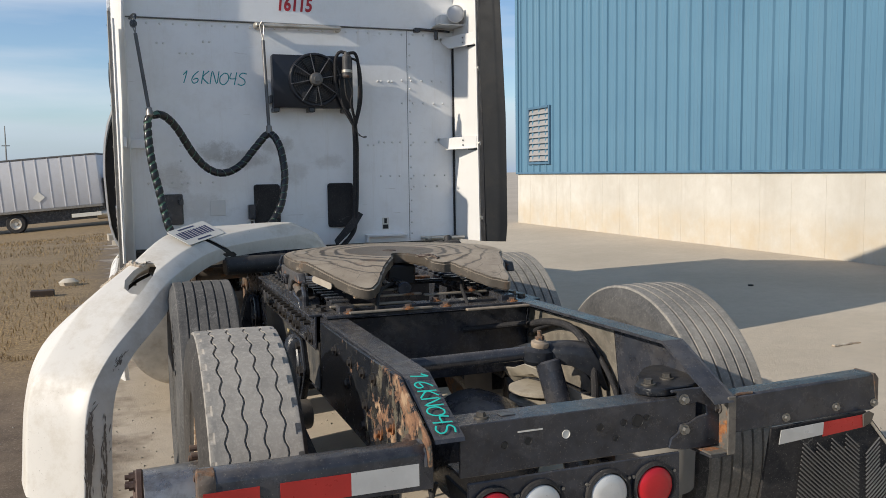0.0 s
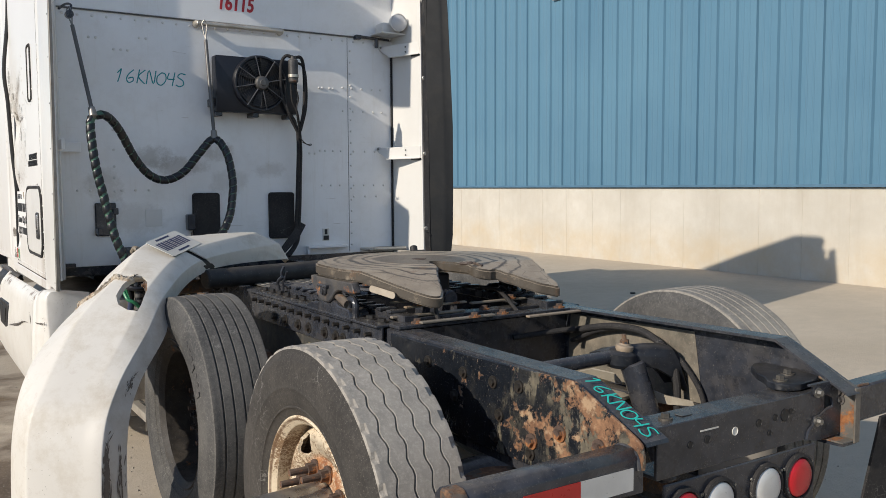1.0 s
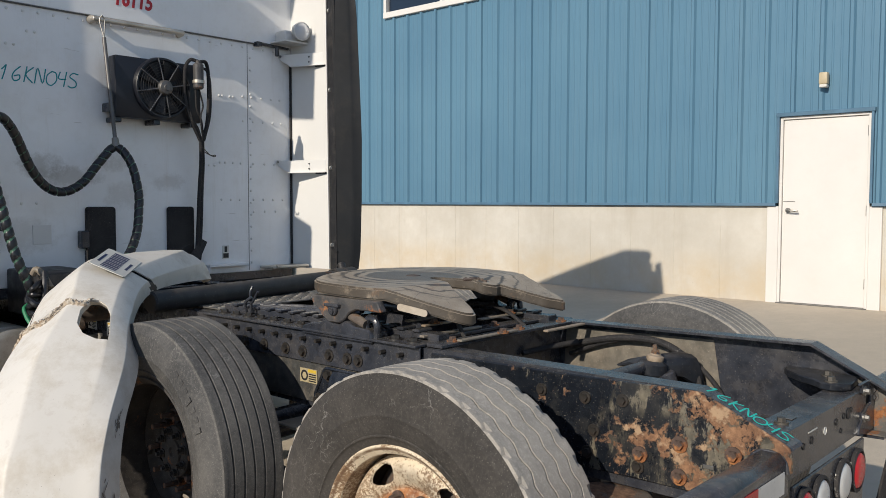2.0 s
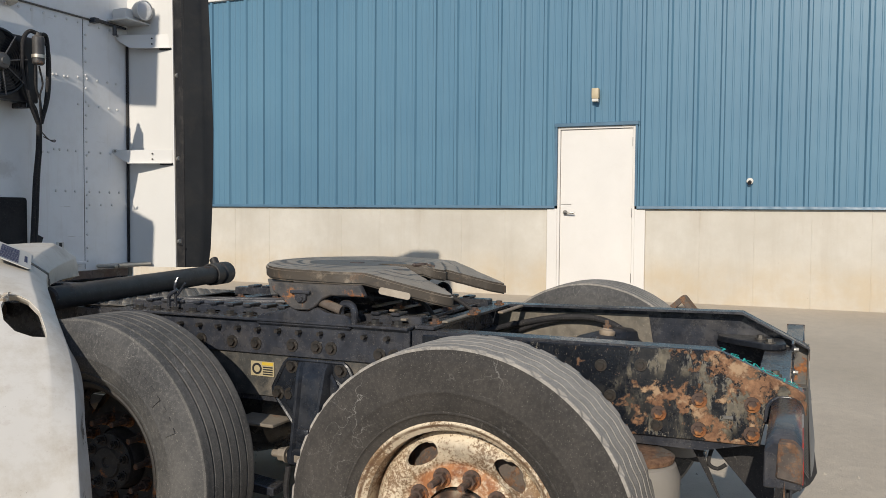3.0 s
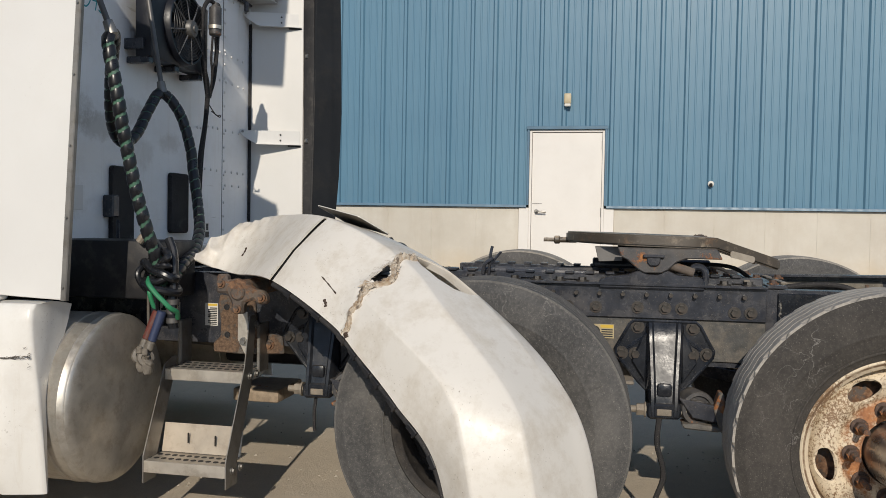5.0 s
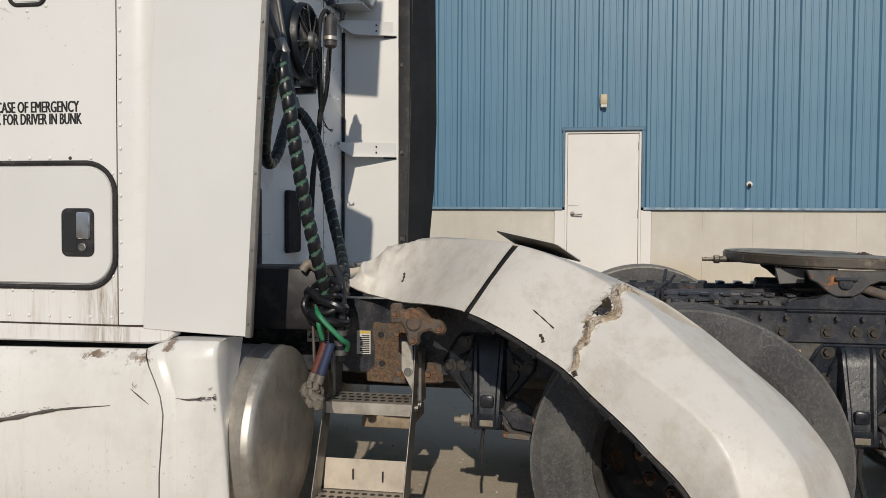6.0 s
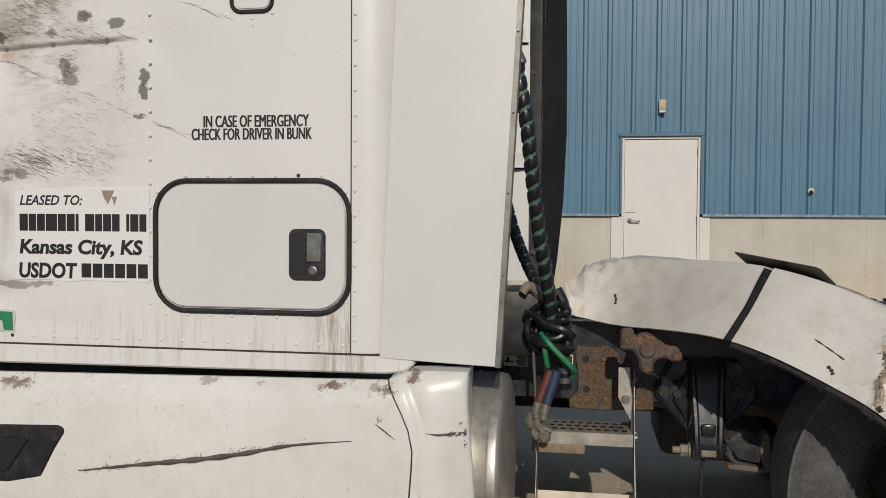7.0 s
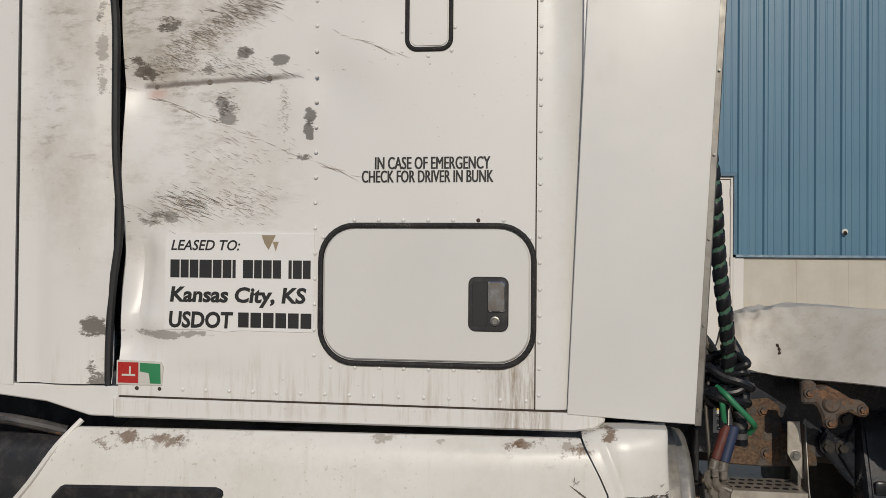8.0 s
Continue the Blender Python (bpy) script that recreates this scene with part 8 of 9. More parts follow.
def condenser():
    y = 3.005
    c = part("condenser", box(-0.142, 0.405, y, 3.09, 1.968, 2.318, 0.008, 2), M_NAVYBLACK, truck, "black condenser unit with a round fan")
    for x in (-0.12, 0.12, 0.36):
        part("bracket", box(x - 0.02, x + 0.02, 3.02, 3.136, 1.94, 1.97, 0.004), M_BLACK, c)
    part("bracket", box(-0.16, -0.14, 3.04, 3.136, 2.0, 2.05, 0.003), M_BLACK, c)
    f = Vector((0.142, y, 2.155))
    fan = part("fan_shroud", lathe(f, (0, -1, 0), [(0, 0.180), (0.026, 0.176), (0.032, 0.172), (0.032, 0.163), (0.005, 0.160)], 48), M_NAVYBLACK, c, "black fan shroud")
    for i in range(10):
        a = 2 * math.pi * i / 10
        d = Vector((math.cos(a), 0, math.sin(a)))
        t = Vector((-math.sin(a), 0, math.cos(a)))
        part("blade", grid([[f + d * 0.05 + t * 0.0 + Vector((0, -0.02, 0)), f + d * 0.05 + t * 0.02 + Vector((0, -0.035, 0))], [f + d * 0.15 - t * 0.01 + Vector((0, -0.012, 0)), f + d * 0.15 + t * 0.05 + Vector((0, -0.036, 0))]], 0.003), M_PLASTIC, fan)
    for r in (0.06, 0.075, 0.09, 0.105, 0.12, 0.135, 0.15):
        part("guard_ring", lathe(f + Vector((0, -0.038, 0)), (0, -1, 0), [(0, r - 0.0014), (0.002, r - 0.0008), (0.002, r + 0.0008), (0, r + 0.0014)], 48), M_PLASTIC, fan)
    for i in range(8):
        a = 2 * math.pi * i / 8 + 0.2
        d = Vector((math.cos(a), 0, math.sin(a)))
        part("guard_spoke", cyl(f + d * 0.03 + Vector((0, -0.042, 0)), f + d * 0.172 + Vector((0, -0.033, 0)), 0.0035, 8), M_GRILLE, fan)
    part("motor", lathe(f + Vector((0, -0.022, 0)), (0, -1, 0), [(0, 0.046), (0.03, 0.044), (0.04, 0.038), (0.045, 0.02), (0.05, 0.018), (0.05, 0.0)], 28), M_DRUM, fan, "grey fan motor")
    can = part("receiver_can", joined(cyl((0.347, 2.935, 2.165), (0.347, 2.935, 2.318), 0.031, 24, b=0.008), cyl((0.347, 2.935, 2.318), (0.347, 2.935, 2.335), 0.018, 16)), M_GREYBLACK, c, "dark receiver can")
    part("band", lathe((0.347, 2.935, 2.20), (0, 0, 1), [(0, 0.032), (0, 0.035), (0.018, 0.035), (0.018, 0.032)], 24), M_ALU, can)
    for pts, r in (([(0.347, 2.935, 2.33), (0.30, 2.95, 2.335), (0.275, 2.965, 2.27), (0.28, 2.975, 2.10), (0.33, 2.985, 1.97), (0.395, 3.0, 1.86)], 0.011),
                   ([(0.36, 2.935, 2.33), (0.41, 2.95, 2.33), (0.435, 2.965, 2.25), (0.44, 2.975, 2.08), (0.43, 2.985, 1.95), (0.405, 3.0, 1.86)], 0.011),
                   ([(0.38, 2.95, 2.30), (0.425, 2.96, 2.28), (0.45, 2.97, 2.20), (0.455, 2.985, 2.02), (0.42, 3.0, 1.86)], 0.008),
                   ([(0.30, 2.97, 2.16), (0.32, 2.975, 2.0), (0.37, 2.985, 1.93), (0.40, 3.0, 1.86)], 0.008),
                   ([(0.40, 3.0, 1.87), (0.41, 3.02, 1.72), (0.415, 3.05, 1.55), (0.41, 3.06, 1.35), (0.40, 3.06, 1.20), (0.38, 3.04, 1.10), (0.30, 3.02, 1.02)], 0.012),
                   ([(0.415, 3.01, 1.87), (0.43, 3.03, 1.72), (0.432, 3.05, 1.56), (0.43, 3.06, 1.36), (0.42, 3.06, 1.22), (0.40, 3.04, 1.12), (0.33, 3.02, 1.03)], 0.012),
                   ([(0.33, 2.94, 2.16), (0.345, 2.955, 2.05), (0.385, 2.97, 1.98), (0.41, 2.99, 1.88)], 0.006),
                   ([(0.355, 2.94, 2.16), (0.385, 2.95, 2.07), (0.375, 2.96, 2.0), (0.405, 2.99, 1.87)], 0.005),
                   ([(0.40, 3.0, 1.83), (0.45, 2.98, 1.775), (0.48, 2.97, 1.775), (0.47, 2.97, 1.765), (0.42, 2.99, 1.79)], 0.003)):
        part("line", sweep(pts, r, 10, 6), M_RUBBER, c, "black refrigerant line")


condenser()
for x0, x1, z0, z1 in ((-0.275, -0.10, 1.10, 1.455), (0.235, 0.415, 1.145, 1.455)):
    part("rubber_pad", prism([(p[0], p[1]) for p in rounded(x0, x1, z0, z1, 0.02)], "y", 3.112, 3.136, 0.004), M_RUBBER, truck, "black rubber pad")
part("strap_bracket", joined(box(-0.32, -0.27, 3.08, 3.136, 1.22, 1.32, 0.006), cyl((-0.30, 3.07, 1.21), (-0.30, 3.07, 1.12), 0.008, 8)), M_BLACK, truck, "black bracket with a chain")
part("loose_strap", grid([[(0.42, 3.08, 1.26), (0.47, 3.06, 1.23)], [(0.38, 3.05, 1.20), (0.41, 3.03, 1.15)], [(0.25, 3.02, 1.06), (0.26, 3.0, 1.02)]], 0.006), M_RUBBER, truck, "black strap")
part("hose_tender", joined(box(-0.86, -0.74, 3.115, 3.136, 1.20, 1.40, 0.006), box(-0.86, -0.83, 3.05, 3.12, 1.21, 1.25, 0.004), box(-0.77, -0.74, 3.05, 3.12, 1.33, 1.37, 0.004)), M_BLACK, truck, "black hose holder plate")
lp = part("work_lamp", lathe((1.142, 2.94, 2.632), (-0.15, -1, -0.05), [(-0.09, 0.0), (-0.085, 0.03), (-0.04, 0.055), (0.0, 0.062), (0.008, 0.062), (0.010, 0.056)], 32), M_CABCLEAN, truck, "round work lamp with a clear lens")
part("lens", lathe((1.142, 2.94, 2.632), (-0.15, -1, -0.05), [(0.006, 0.056), (0.016, 0.035), (0.019, 0.0)], 28), M_GLASS, lp, "clear lens")
part("lamp_bracket", joined(box(1.02, 1.25, 2.96, 3.13, 2.555, 2.566, 0.003), box(1.05, 1.20, 3.0, 3.12, 2.566, 2.64, 0.02, 2)), M_CABCLEAN, truck, "white lamp bracket")
part("latch_bar", joined(cyl((0.90, 3.11, 2.545), (1.16, 3.11, 2.535), 0.008, 10), cyl((1.05, 3.09, 2.53), (1.05, 3.09, 2.47), 0.014, 12, b=0.004), box(0.89, 0.93, 3.09, 3.136, 2.52, 2.55, 0.003)), M_BLACK, truck, "black latch with a rubber stop")


# ---- air and electric lines ----
def frames(line):
    out, u = [], None
    for i, p in enumerate(line):
        d = (line[min(i + 1, len(line) - 1)] - line[max(i - 1, 0)]).normalized()
        u = basis(d)[0] if u is None else (u - d * u.dot(d)).normalized()
        out.append((p, d, u, d.cross(u)))
    return out


def spiral(pts, r, pitch=0.042, fill=0.62, steps=16):
    """A spiral wrap: a band that winds round a line."""
    fr = frames(smooth_line(pts, 24))
    acc = [0.0]
    for a, b in zip(fr, fr[1:]):
        acc.append(acc[-1] + (b[0] - a[0]).length)
    total = acc[-1]

    def at(sv):
        sv = min(max(sv, 0), total)
        i = int(np.searchsorted(acc, sv))
        return fr[min(max(i, 0), len(fr) - 1)]

    bm = bmesh.new()
    prev = None
    for k in range(int(total / pitch * steps)):
        th = 2 * math.pi * k / steps
        s0 = k * pitch / steps
        row = []
        for ds, rr in ((0, r * 0.93), (pitch * fill * 0.15, r), (pitch * fill * 0.85, r), (pitch * fill, r * 0.93)):
            p, d, u, w = at(s0 + ds)
            row.append(bm.verts.new(p + d * 0 + (u * math.cos(th) + w * math.sin(th)) * rr))
        if prev:
            for j in range(3):
                bm.faces.new((prev[j], prev[j + 1], row[j + 1], row[j]))
        prev = row
    bmesh.ops.recalc_face_normals(bm, faces=bm.faces)
    return bm


lines = thing("air_lines", (-0.6, 2.7, 1.0), "black and green spiral-wrapped air lines hanging on straps", "hose")
LEFT = [(-0.93, 2.70, 1.885), (-0.948, 2.695, 1.84), (-0.945, 2.668, 1.70), (-0.927, 2.652, 1.56), (-0.906, 2.642, 1.46), (-0.880, 2.625, 1.325), (-0.853, 2.605, 1.205), (-0.80, 2.585, 1.06), (-0.765, 2.575, 0.96)]
MID = [(-0.93, 2.70, 1.885), (-0.86, 2.73, 1.89), (-0.78, 2.79, 1.82), (-0.68, 2.86, 1.66), (-0.59, 2.90, 1.565), (-0.49, 2.92, 1.535), (-0.38, 2.93, 1.585), (-0.28, 2.935, 1.70), (-0.19, 2.925, 1.79), (-0.135, 2.865, 1.705), (-0.116, 2.82, 1.55), (-0.125, 2.80, 1.44), (-0.167, 2.755, 1.30), (-0.27, 2.69, 1.17), (-0.45, 2.62, 1.08), (-0.62, 2.58, 1.03), (-0.73, 2.57, 0.96)]
for pts, nm in ((LEFT, "left"), (MID, "mid")):
    core = part("core_hose", sweep(pts, 0.0205, 10, 12), M_GREENDULL, lines, "green air hose")
    part("spiral_wrap", spiral(pts, 0.0245, 0.05, 0.74 if nm == "left" else 0.88), M_WRAP, core, "black spiral wrap")
for a, b in (((-1.0, 2.90, 2.47), (-0.935, 2.70, 1.91)), ((-0.196, 3.04, 2.50), (-0.19, 2.925, 1.82))):
    st = part("strap", joined(cyl(Vector(a).lerp(Vector(b), 0.14), b, 0.011, 12)), M_DRUM, lines, "grey tension strap")
    part("hook", joined(sweep([Vector(a) + Vector((0.0, 0, 0.03)), Vector(a) + Vector((0.012, -0.005, 0.0)), Vector(a).lerp(Vector(b), 0.14)], 0.004, 8), sweep([Vector(a) + Vector((0.0, 0, 0.03)), Vector(a) + Vector((-0.012, 0.005, 0.0)), Vector(a).lerp(Vector(b), 0.14)], 0.004, 8)), M_STEEL, st)
    part("clamp", lathe(b, Vector(b) - Vector(a), [(-0.02, 0.0), (-0.02, 0.018), (0.03, 0.022), (0.05, 0.0)], 14), M_STEEL, st)
part("wall_hook", joined(sweep([(-1.02, 3.10, 2.52), (-1.0, 3.0, 2.53), (-0.985, 2.92, 2.51), (-1.0, 2.90, 2.46)], 0.007, 8), lathe((-1.0, 2.90, 2.455), (0, -1, 0), [(-0.02, 0.0), (-0.018, 0.022), (0.018, 0.022), (0.02, 0.0)], 16)), M_BLACK, lines, "black line hook")
# knotted bundle and the loose ends with couplings
rnd = random.Random(44)
for k in range(5):
    ringp = []
    tilt = (0.25, -0.15, 0.5, 0.1, -0.4)[k]
    for i in range(11):
        a = 2 * math.pi * i / 10
        ringp.append((-0.76 + 0.055 * math.cos(a), 2.588 + 0.004 * k + (0.066 + 0.006 * (k % 3)) * math.sin(a + 0.3 * k), 0.960 + 0.026 * k + tilt * 0.06 * math.sin(a) + rnd.uniform(-0.008, 0.008)))
    part("coil", sweep(ringp, (0.016, 0.013, 0.017, 0.012, 0.014)[k], 10, 5), M_WRAP, lines, "black coiled hose")
for pts, r, m, lab in (([(-0.79, 2.622, 0.990), (-0.83, 2.60, 0.972), (-0.835, 2.565, 0.935), (-0.83, 2.535, 0.905), (-0.82, 2.515, 0.882), (-0.79, 2.505, 0.865), (-0.765, 2.515, 0.84)], 0.0095, M_GREEN, "green air hose"),
                       ([(-0.79, 2.616, 0.985), (-0.81, 2.608, 0.94), (-0.80, 2.602, 0.90), (-0.785, 2.595, 0.865)], 0.009, M_GREEN, "green air hose"),
                       ([(-0.74, 2.545, 1.0), (-0.755, 2.545, 0.92), (-0.76, 2.540, 0.85), (-0.755, 2.538, 0.80)], 0.021, M_WRAP, "black wrapped hose"),
                       ([(-0.80, 2.60, 1.0), (-0.79, 2.60, 0.92), (-0.785, 2.60, 0.86)], 0.014, M_WRAP, "black hose"),
                       ([(-0.74, 2.63, 1.02), (-0.745, 2.648, 0.97), (-0.75, 2.648, 0.90), (-0.76, 2.640, 0.78), (-0.76, 2.638, 0.66)], 0.006, M_STEEL2, "bare cable end"),
                       ([(-0.70, 2.60, 1.06), (-0.72, 2.635, 1.12), (-0.74, 2.668, 1.150), (-0.75, 2.69, 1.125)], 0.016, M_DUSTTOP, "dusty grey fitting"),
                       ([(-0.74, 2.57, 1.14), (-0.75, 2.545, 1.09), (-0.76, 2.535, 1.02), (-0.77, 2.53, 0.95)], 0.017, M_WRAP, "black hose"),
                       ([(-0.76, 2.66, 1.04), (-0.79, 2.67, 1.0), (-0.77, 2.64, 0.94), (-0.75, 2.58, 0.92)], 0.012, M_WRAP, "black hose")):
    part("loose_hose", sweep(pts, r, 10, 5), m, lines, lab)
for z in (0.90, 0.865, 0.83):
    part("tape_turn", lathe((-0.757, 2.541, z), (0.02, 0.05, 1), [(-0.012, 0.0205), (-0.011, 0.024), (0.008, 0.025), (0.010, 0.0205)], 16), M_DRUM, lines, "grey tape turn")
for p0, p1, m, lab in (((-0.785, 2.588, 0.866), (-0.80, 2.626, 0.758), M_REDHOSE, "red-brown grip"), ((-0.790, 2.566, 0.866), (-0.805, 2.600, 0.752), M_DARKBLUE, "blue grip")):
    g = part("hose_grip", cyl(p0, p1, 0.018, 16, 0.016, b=0.003), m, lines, lab)
    q = Vector(p1)
    part("glad_hand", joined(cyl(q, q + Vector((-0.008, 0.010, -0.035)), 0.017, 12, b=0.004), lathe(q + Vector((-0.014, 0.016, -0.062)), (-0.7, -0.6, 0.25), [(-0.020, 0.0), (-0.018, 0.022), (-0.006, 0.026), (0.0, 0.033), (0.010, 0.030), (0.012, 0.018), (0.006, 0.016), (0.006, 0.0)], 18), prism([(q.y - 0.015, q.z - 0.12), (q.y + 0.012, q.z - 0.128), (q.y + 0.028, q.z - 0.10), (q.y + 0.020, q.z - 0.06), (q.y - 0.018, q.z - 0.07)], "x", q.x - 0.035, q.x - 0.005, 0.006), cyl(q + Vector((-0.03, 0.0, -0.05)), q + Vector((-0.005, 0.03, -0.10)), 0.008, 10), cyl(q + Vector((-0.020, 0.045, -0.060)), q + Vector((-0.030, -0.020, -0.085)), 0.010, 10, b=0.003), box(q.x - 0.042, q.x - 0.028, q.y - 0.004, q.y + 0.018, q.z - 0.050, q.z - 0.022, 0.004)), M_CASTGREY, g, "dusty cast coupling")
part("lettering", marker("16KN04S", 0.050, Matrix.Translation((-0.408, -0.637, 1.000)) @ Matrix(((0, 1, 0, 0), (-0.911, 0, 0.413, 0), (-0.413, 0, -0.911, 0), (0, 0, 0, 1))), 0.0024, 0.68), M_INKAQUA, truck, "aqua hand lettering on the rail end")



# ---- bumper that lies over the near front wheel ----
BUMP = [
    ((-0.53, 2.60, 1.06), (-0.44, 2.55, 1.13), (-0.32, 2.48, 1.195), (-0.15, 2.45, 1.20), (0.0, 2.47, 1.14), (0.08, 2.48, 1.04)),
    ((-0.56, 2.40, 1.005), (-0.51, 2.33, 1.11), (-0.42, 2.262, 1.235), (-0.22, 2.20, 1.240), (-0.09, 2.22, 1.17), (-0.02, 2.27, 1.08)),
    ((-0.985, 2.05, 1.015), (-0.95, 1.98, 1.12), (-0.845, 1.90, 1.232), (-0.70, 1.79, 1.19), (-0.62, 1.79, 1.145), (-0.56, 1.85, 1.09)),
    ((-1.19, 1.76, 0.90), (-1.165, 1.70, 1.01), (-1.07, 1.57, 1.11), (-0.95, 1.47, 1.085), (-0.88, 1.47, 1.05), (-0.83, 1.55, 1.00)),
    ((-1.29, 1.63, 0.81), (-1.34, 1.51, 0.90), (-1.27, 1.375, 0.96), (-1.10, 1.25, 0.94), (-1.035, 1.225, 0.915), (-0.95, 1.285, 0.88)),
    ((-1.39, 1.49, 0.70), (-1.47, 1.33, 0.765), (-1.425, 1.17, 0.76), (-1.25, 1.072, 0.76), (-1.19, 1.042, 0.755), (-1.10, 1.105, 0.735)),
    ((-1.45, 1.36, 0.55), (-1.53, 1.26, 0.57), (-1.50, 1.10, 0.60), (-1.335, 0.99, 0.58), (-1.27, 0.947, 0.57), (-1.17, 1.01, 0.57)),
    ((-1.47, 1.28, 0.22), (-1.555, 1.20, 0.24), (-1.52, 1.04, 0.22), (-1.36, 0.93, 0.20), (-1.295, 0.89, 0.19), (-1.19, 0.955, 0.19)),
]


def bump_at(sv, u):
    """A place on the bumper's skin: sv along it (-1 to 6), u across it (0 to 5)."""
    def cr(P, t):
        i = min(int(t), len(P) - 2)
        f = t - i
        b, c = P[i], P[i + 1]
        a = P[i - 1] if i > 0 else 2 * b - c
        d = P[i + 2] if i + 2 < len(P) else 2 * c - b
        return 0.5 * ((2 * b) + (c - a) * f + (2 * a - 5 * b + 4 * c - d) * f * f + (3 * b - a - 3 * c + d) * f ** 3)
    st = [cr([Vector(row[k]) for row in BUMP], sv + 1) for k in range(6)]
    i = min(int(u), 4)
    f = u - i
    flat = st[i].lerp(st[i + 1], f)
    return flat.lerp(cr(st, u), 0.18)


def tear_line(u):
    return 2.32 - 0.155 * u + 0.03 * math.sin(u * 9)


def bump_skin(sv, u):
    """The skin with its damage: buckled along the tear and at the torn-off end."""
    p = bump_at(sv, u)
    near = math.exp(-((sv - tear_line(u)) / 0.075) ** 2) * (1 if u < 2.4 else max(0, 1 - (u - 2.4) * 3))
    end = max(0, 1 - (sv + 1) / 1.5)
    n = (bump_at(sv + 0.02, u) - bump_at(sv - 0.02 if sv > -0.97 else sv, u)).cross(bump_at(sv, min(5, u + 0.05)) - bump_at(sv, max(0, u - 0.05))).normalized()
    q = Vector((sv * 9, u * 3.2, 1.7))
    fold = Vector((sv * 2.2 + u * 0.5, u * 0.7, 0.4))
    return p + n * (0.016 * near * noise.noise(q) + 0.034 * end * (0.22 - abs(noise.noise(fold * 1.5))) + 0.008 * end * noise.noise(fold * 3.3) + 0.003 * noise.noise(fold * 0.6))


def make_bumper():
    bp = thing("loose_bumper", (-1.2, 1.4, 0.1), "torn white plastic truck bumper lying over a wheel", "bumper")
    LAMP = [(1.94, 2.40), (1.90, 2.62), (1.98, 2.84), (2.20, 3.02), (2.52, 3.10), (2.68, 3.06), (2.68, 2.80), (2.60, 2.56), (2.42, 2.38), (2.16, 2.32)]
    lamp = (2.29, 2.70)

    def lamp_edge(a):
        """How far the lamp opening reaches from its middle in the direction a."""
        d = (math.cos(a), math.sin(a))
        best = 9.0
        for (x0, y0), (x1, y1) in zip(LAMP, LAMP[1:] + LAMP[:1]):
            x0, y0, ex, ey = x0 - lamp[0], y0 - lamp[1], x1 - x0, y1 - y0
            det = d[0] * -ey + ex * d[1]
            if abs(det) > 1e-9:
                t = (x0 * -ey + ex * y0) / det
                k = (d[0] * y0 - d[1] * x0) / det
                if t > 0 and -0.001 <= k <= 1.001:
                    best = min(best, t)
        return best

    def in_lamp(a, b):
        return math.hypot(a - lamp[0], b - lamp[1]) / lamp_edge(math.atan2(b - lamp[1], a - lamp[0]))

    def shell(s0, s1, n, cut=False):
        nu = 100
        us = [5 * i / nu for i in range(nu + 1)]
        bm = bmesh.new()
        ss = [s0 + (s1 - s0) * i / n for i in range(n + 1)]
        V = [[bm.verts.new(bump_skin(sv, u)) for u in us] for sv in ss]
        key = {V[i][j]: (ss[i], us[j]) for i in range(n + 1) for j in range(nu + 1)}
        for i in range(n):
            for j in range(nu):
                sm, um = (ss[i] + ss[i + 1]) / 2, (us[j] + us[j + 1]) / 2
                if cut:
                    if in_lamp(sm, um) < 1:
                        continue
                    if abs(um - 1.55) < 0.26 and abs(sm - tear_line(um) + 0.01) < 0.075 * (1 - ((um - 1.55) / 0.26) ** 2):
                        continue
                bm.faces.new((V[i][j], V[i][j + 1], V[i + 1][j + 1], V[i + 1][j]))
        bmesh.ops.delete(bm, geom=[v for v in bm.verts if not v.link_faces], context="VERTS")
        bmesh.ops.recalc_face_normals(bm, faces=bm.faces)
        if cut:
            rim = []
            for e in [e for e in bm.edges if e.is_boundary]:
                if all(v in key and in_lamp(*key[v]) < 1.4 for v in e.verts):
                    rim.append(e)
            for v in {v for e in rim for v in e.verts}:
                a, b = key[v][0] - lamp[0], key[v][1] - lamp[1]
                q = in_lamp(*key[v])
                v.co = bump_skin(lamp[0] + a / q, lamp[1] + b / q)
            got = bmesh.ops.extrude_edge_only(bm, edges=rim)
            for v in [g for g in got["geom"] if isinstance(g, bmesh.types.BMVert)]:
                v.co += Vector((0.016, 0.022, -0.022))
        bmesh.ops.solidify(bm, geom=list(bm.faces), thickness=0.006)
        return bm

    part("centre_shell", shell(-1.0, 0.972, 80), M_BUMP, bp, "white bumper centre, dented", 55)
    part("end_shell", shell(1.045, 6.0, 170, True), M_BUMP, bp, "white bumper end with a lamp opening", 55)
    # black edge strip with its clips along the lower edge
    part("edge_strip", sweep([bump_at(1.05 + 0.25 * i, 0) + Vector((0.010, 0.0, -0.014)) for i in range(20)], 0.009, 8, 3), M_RUBBER, bp, "black plastic edge strip")
    for sv in (1.3, 1.75, 2.3, 2.75, 3.2, 3.45, 3.9, 4.4, 4.9):
        c = bump_at(sv, 0) + Vector((0.004, 0, -0.014))
        d = (bump_at(sv + 0.03, 0) - bump_at(sv - 0.03, 0)).normalized()
        side = d.cross(Vector((0, 0, 1))).normalized()
        m = Matrix.Translation(c) @ Matrix((side, d, side.cross(d))).transposed().to_4x4()
        part("edge_clip", moved(joined(box(-0.007, 0.007, -0.020, 0.020, -0.010, 0.008, 0.002), box(-0.012, 0.004, 0.008, 0.016, -0.018, 0.006, 0.002)), m), M_PLASTIC, bp)
    # ragged brown shreds along the tear, and gashes beside it
    rnd = random.Random(21)
    bm = bmesh.new()
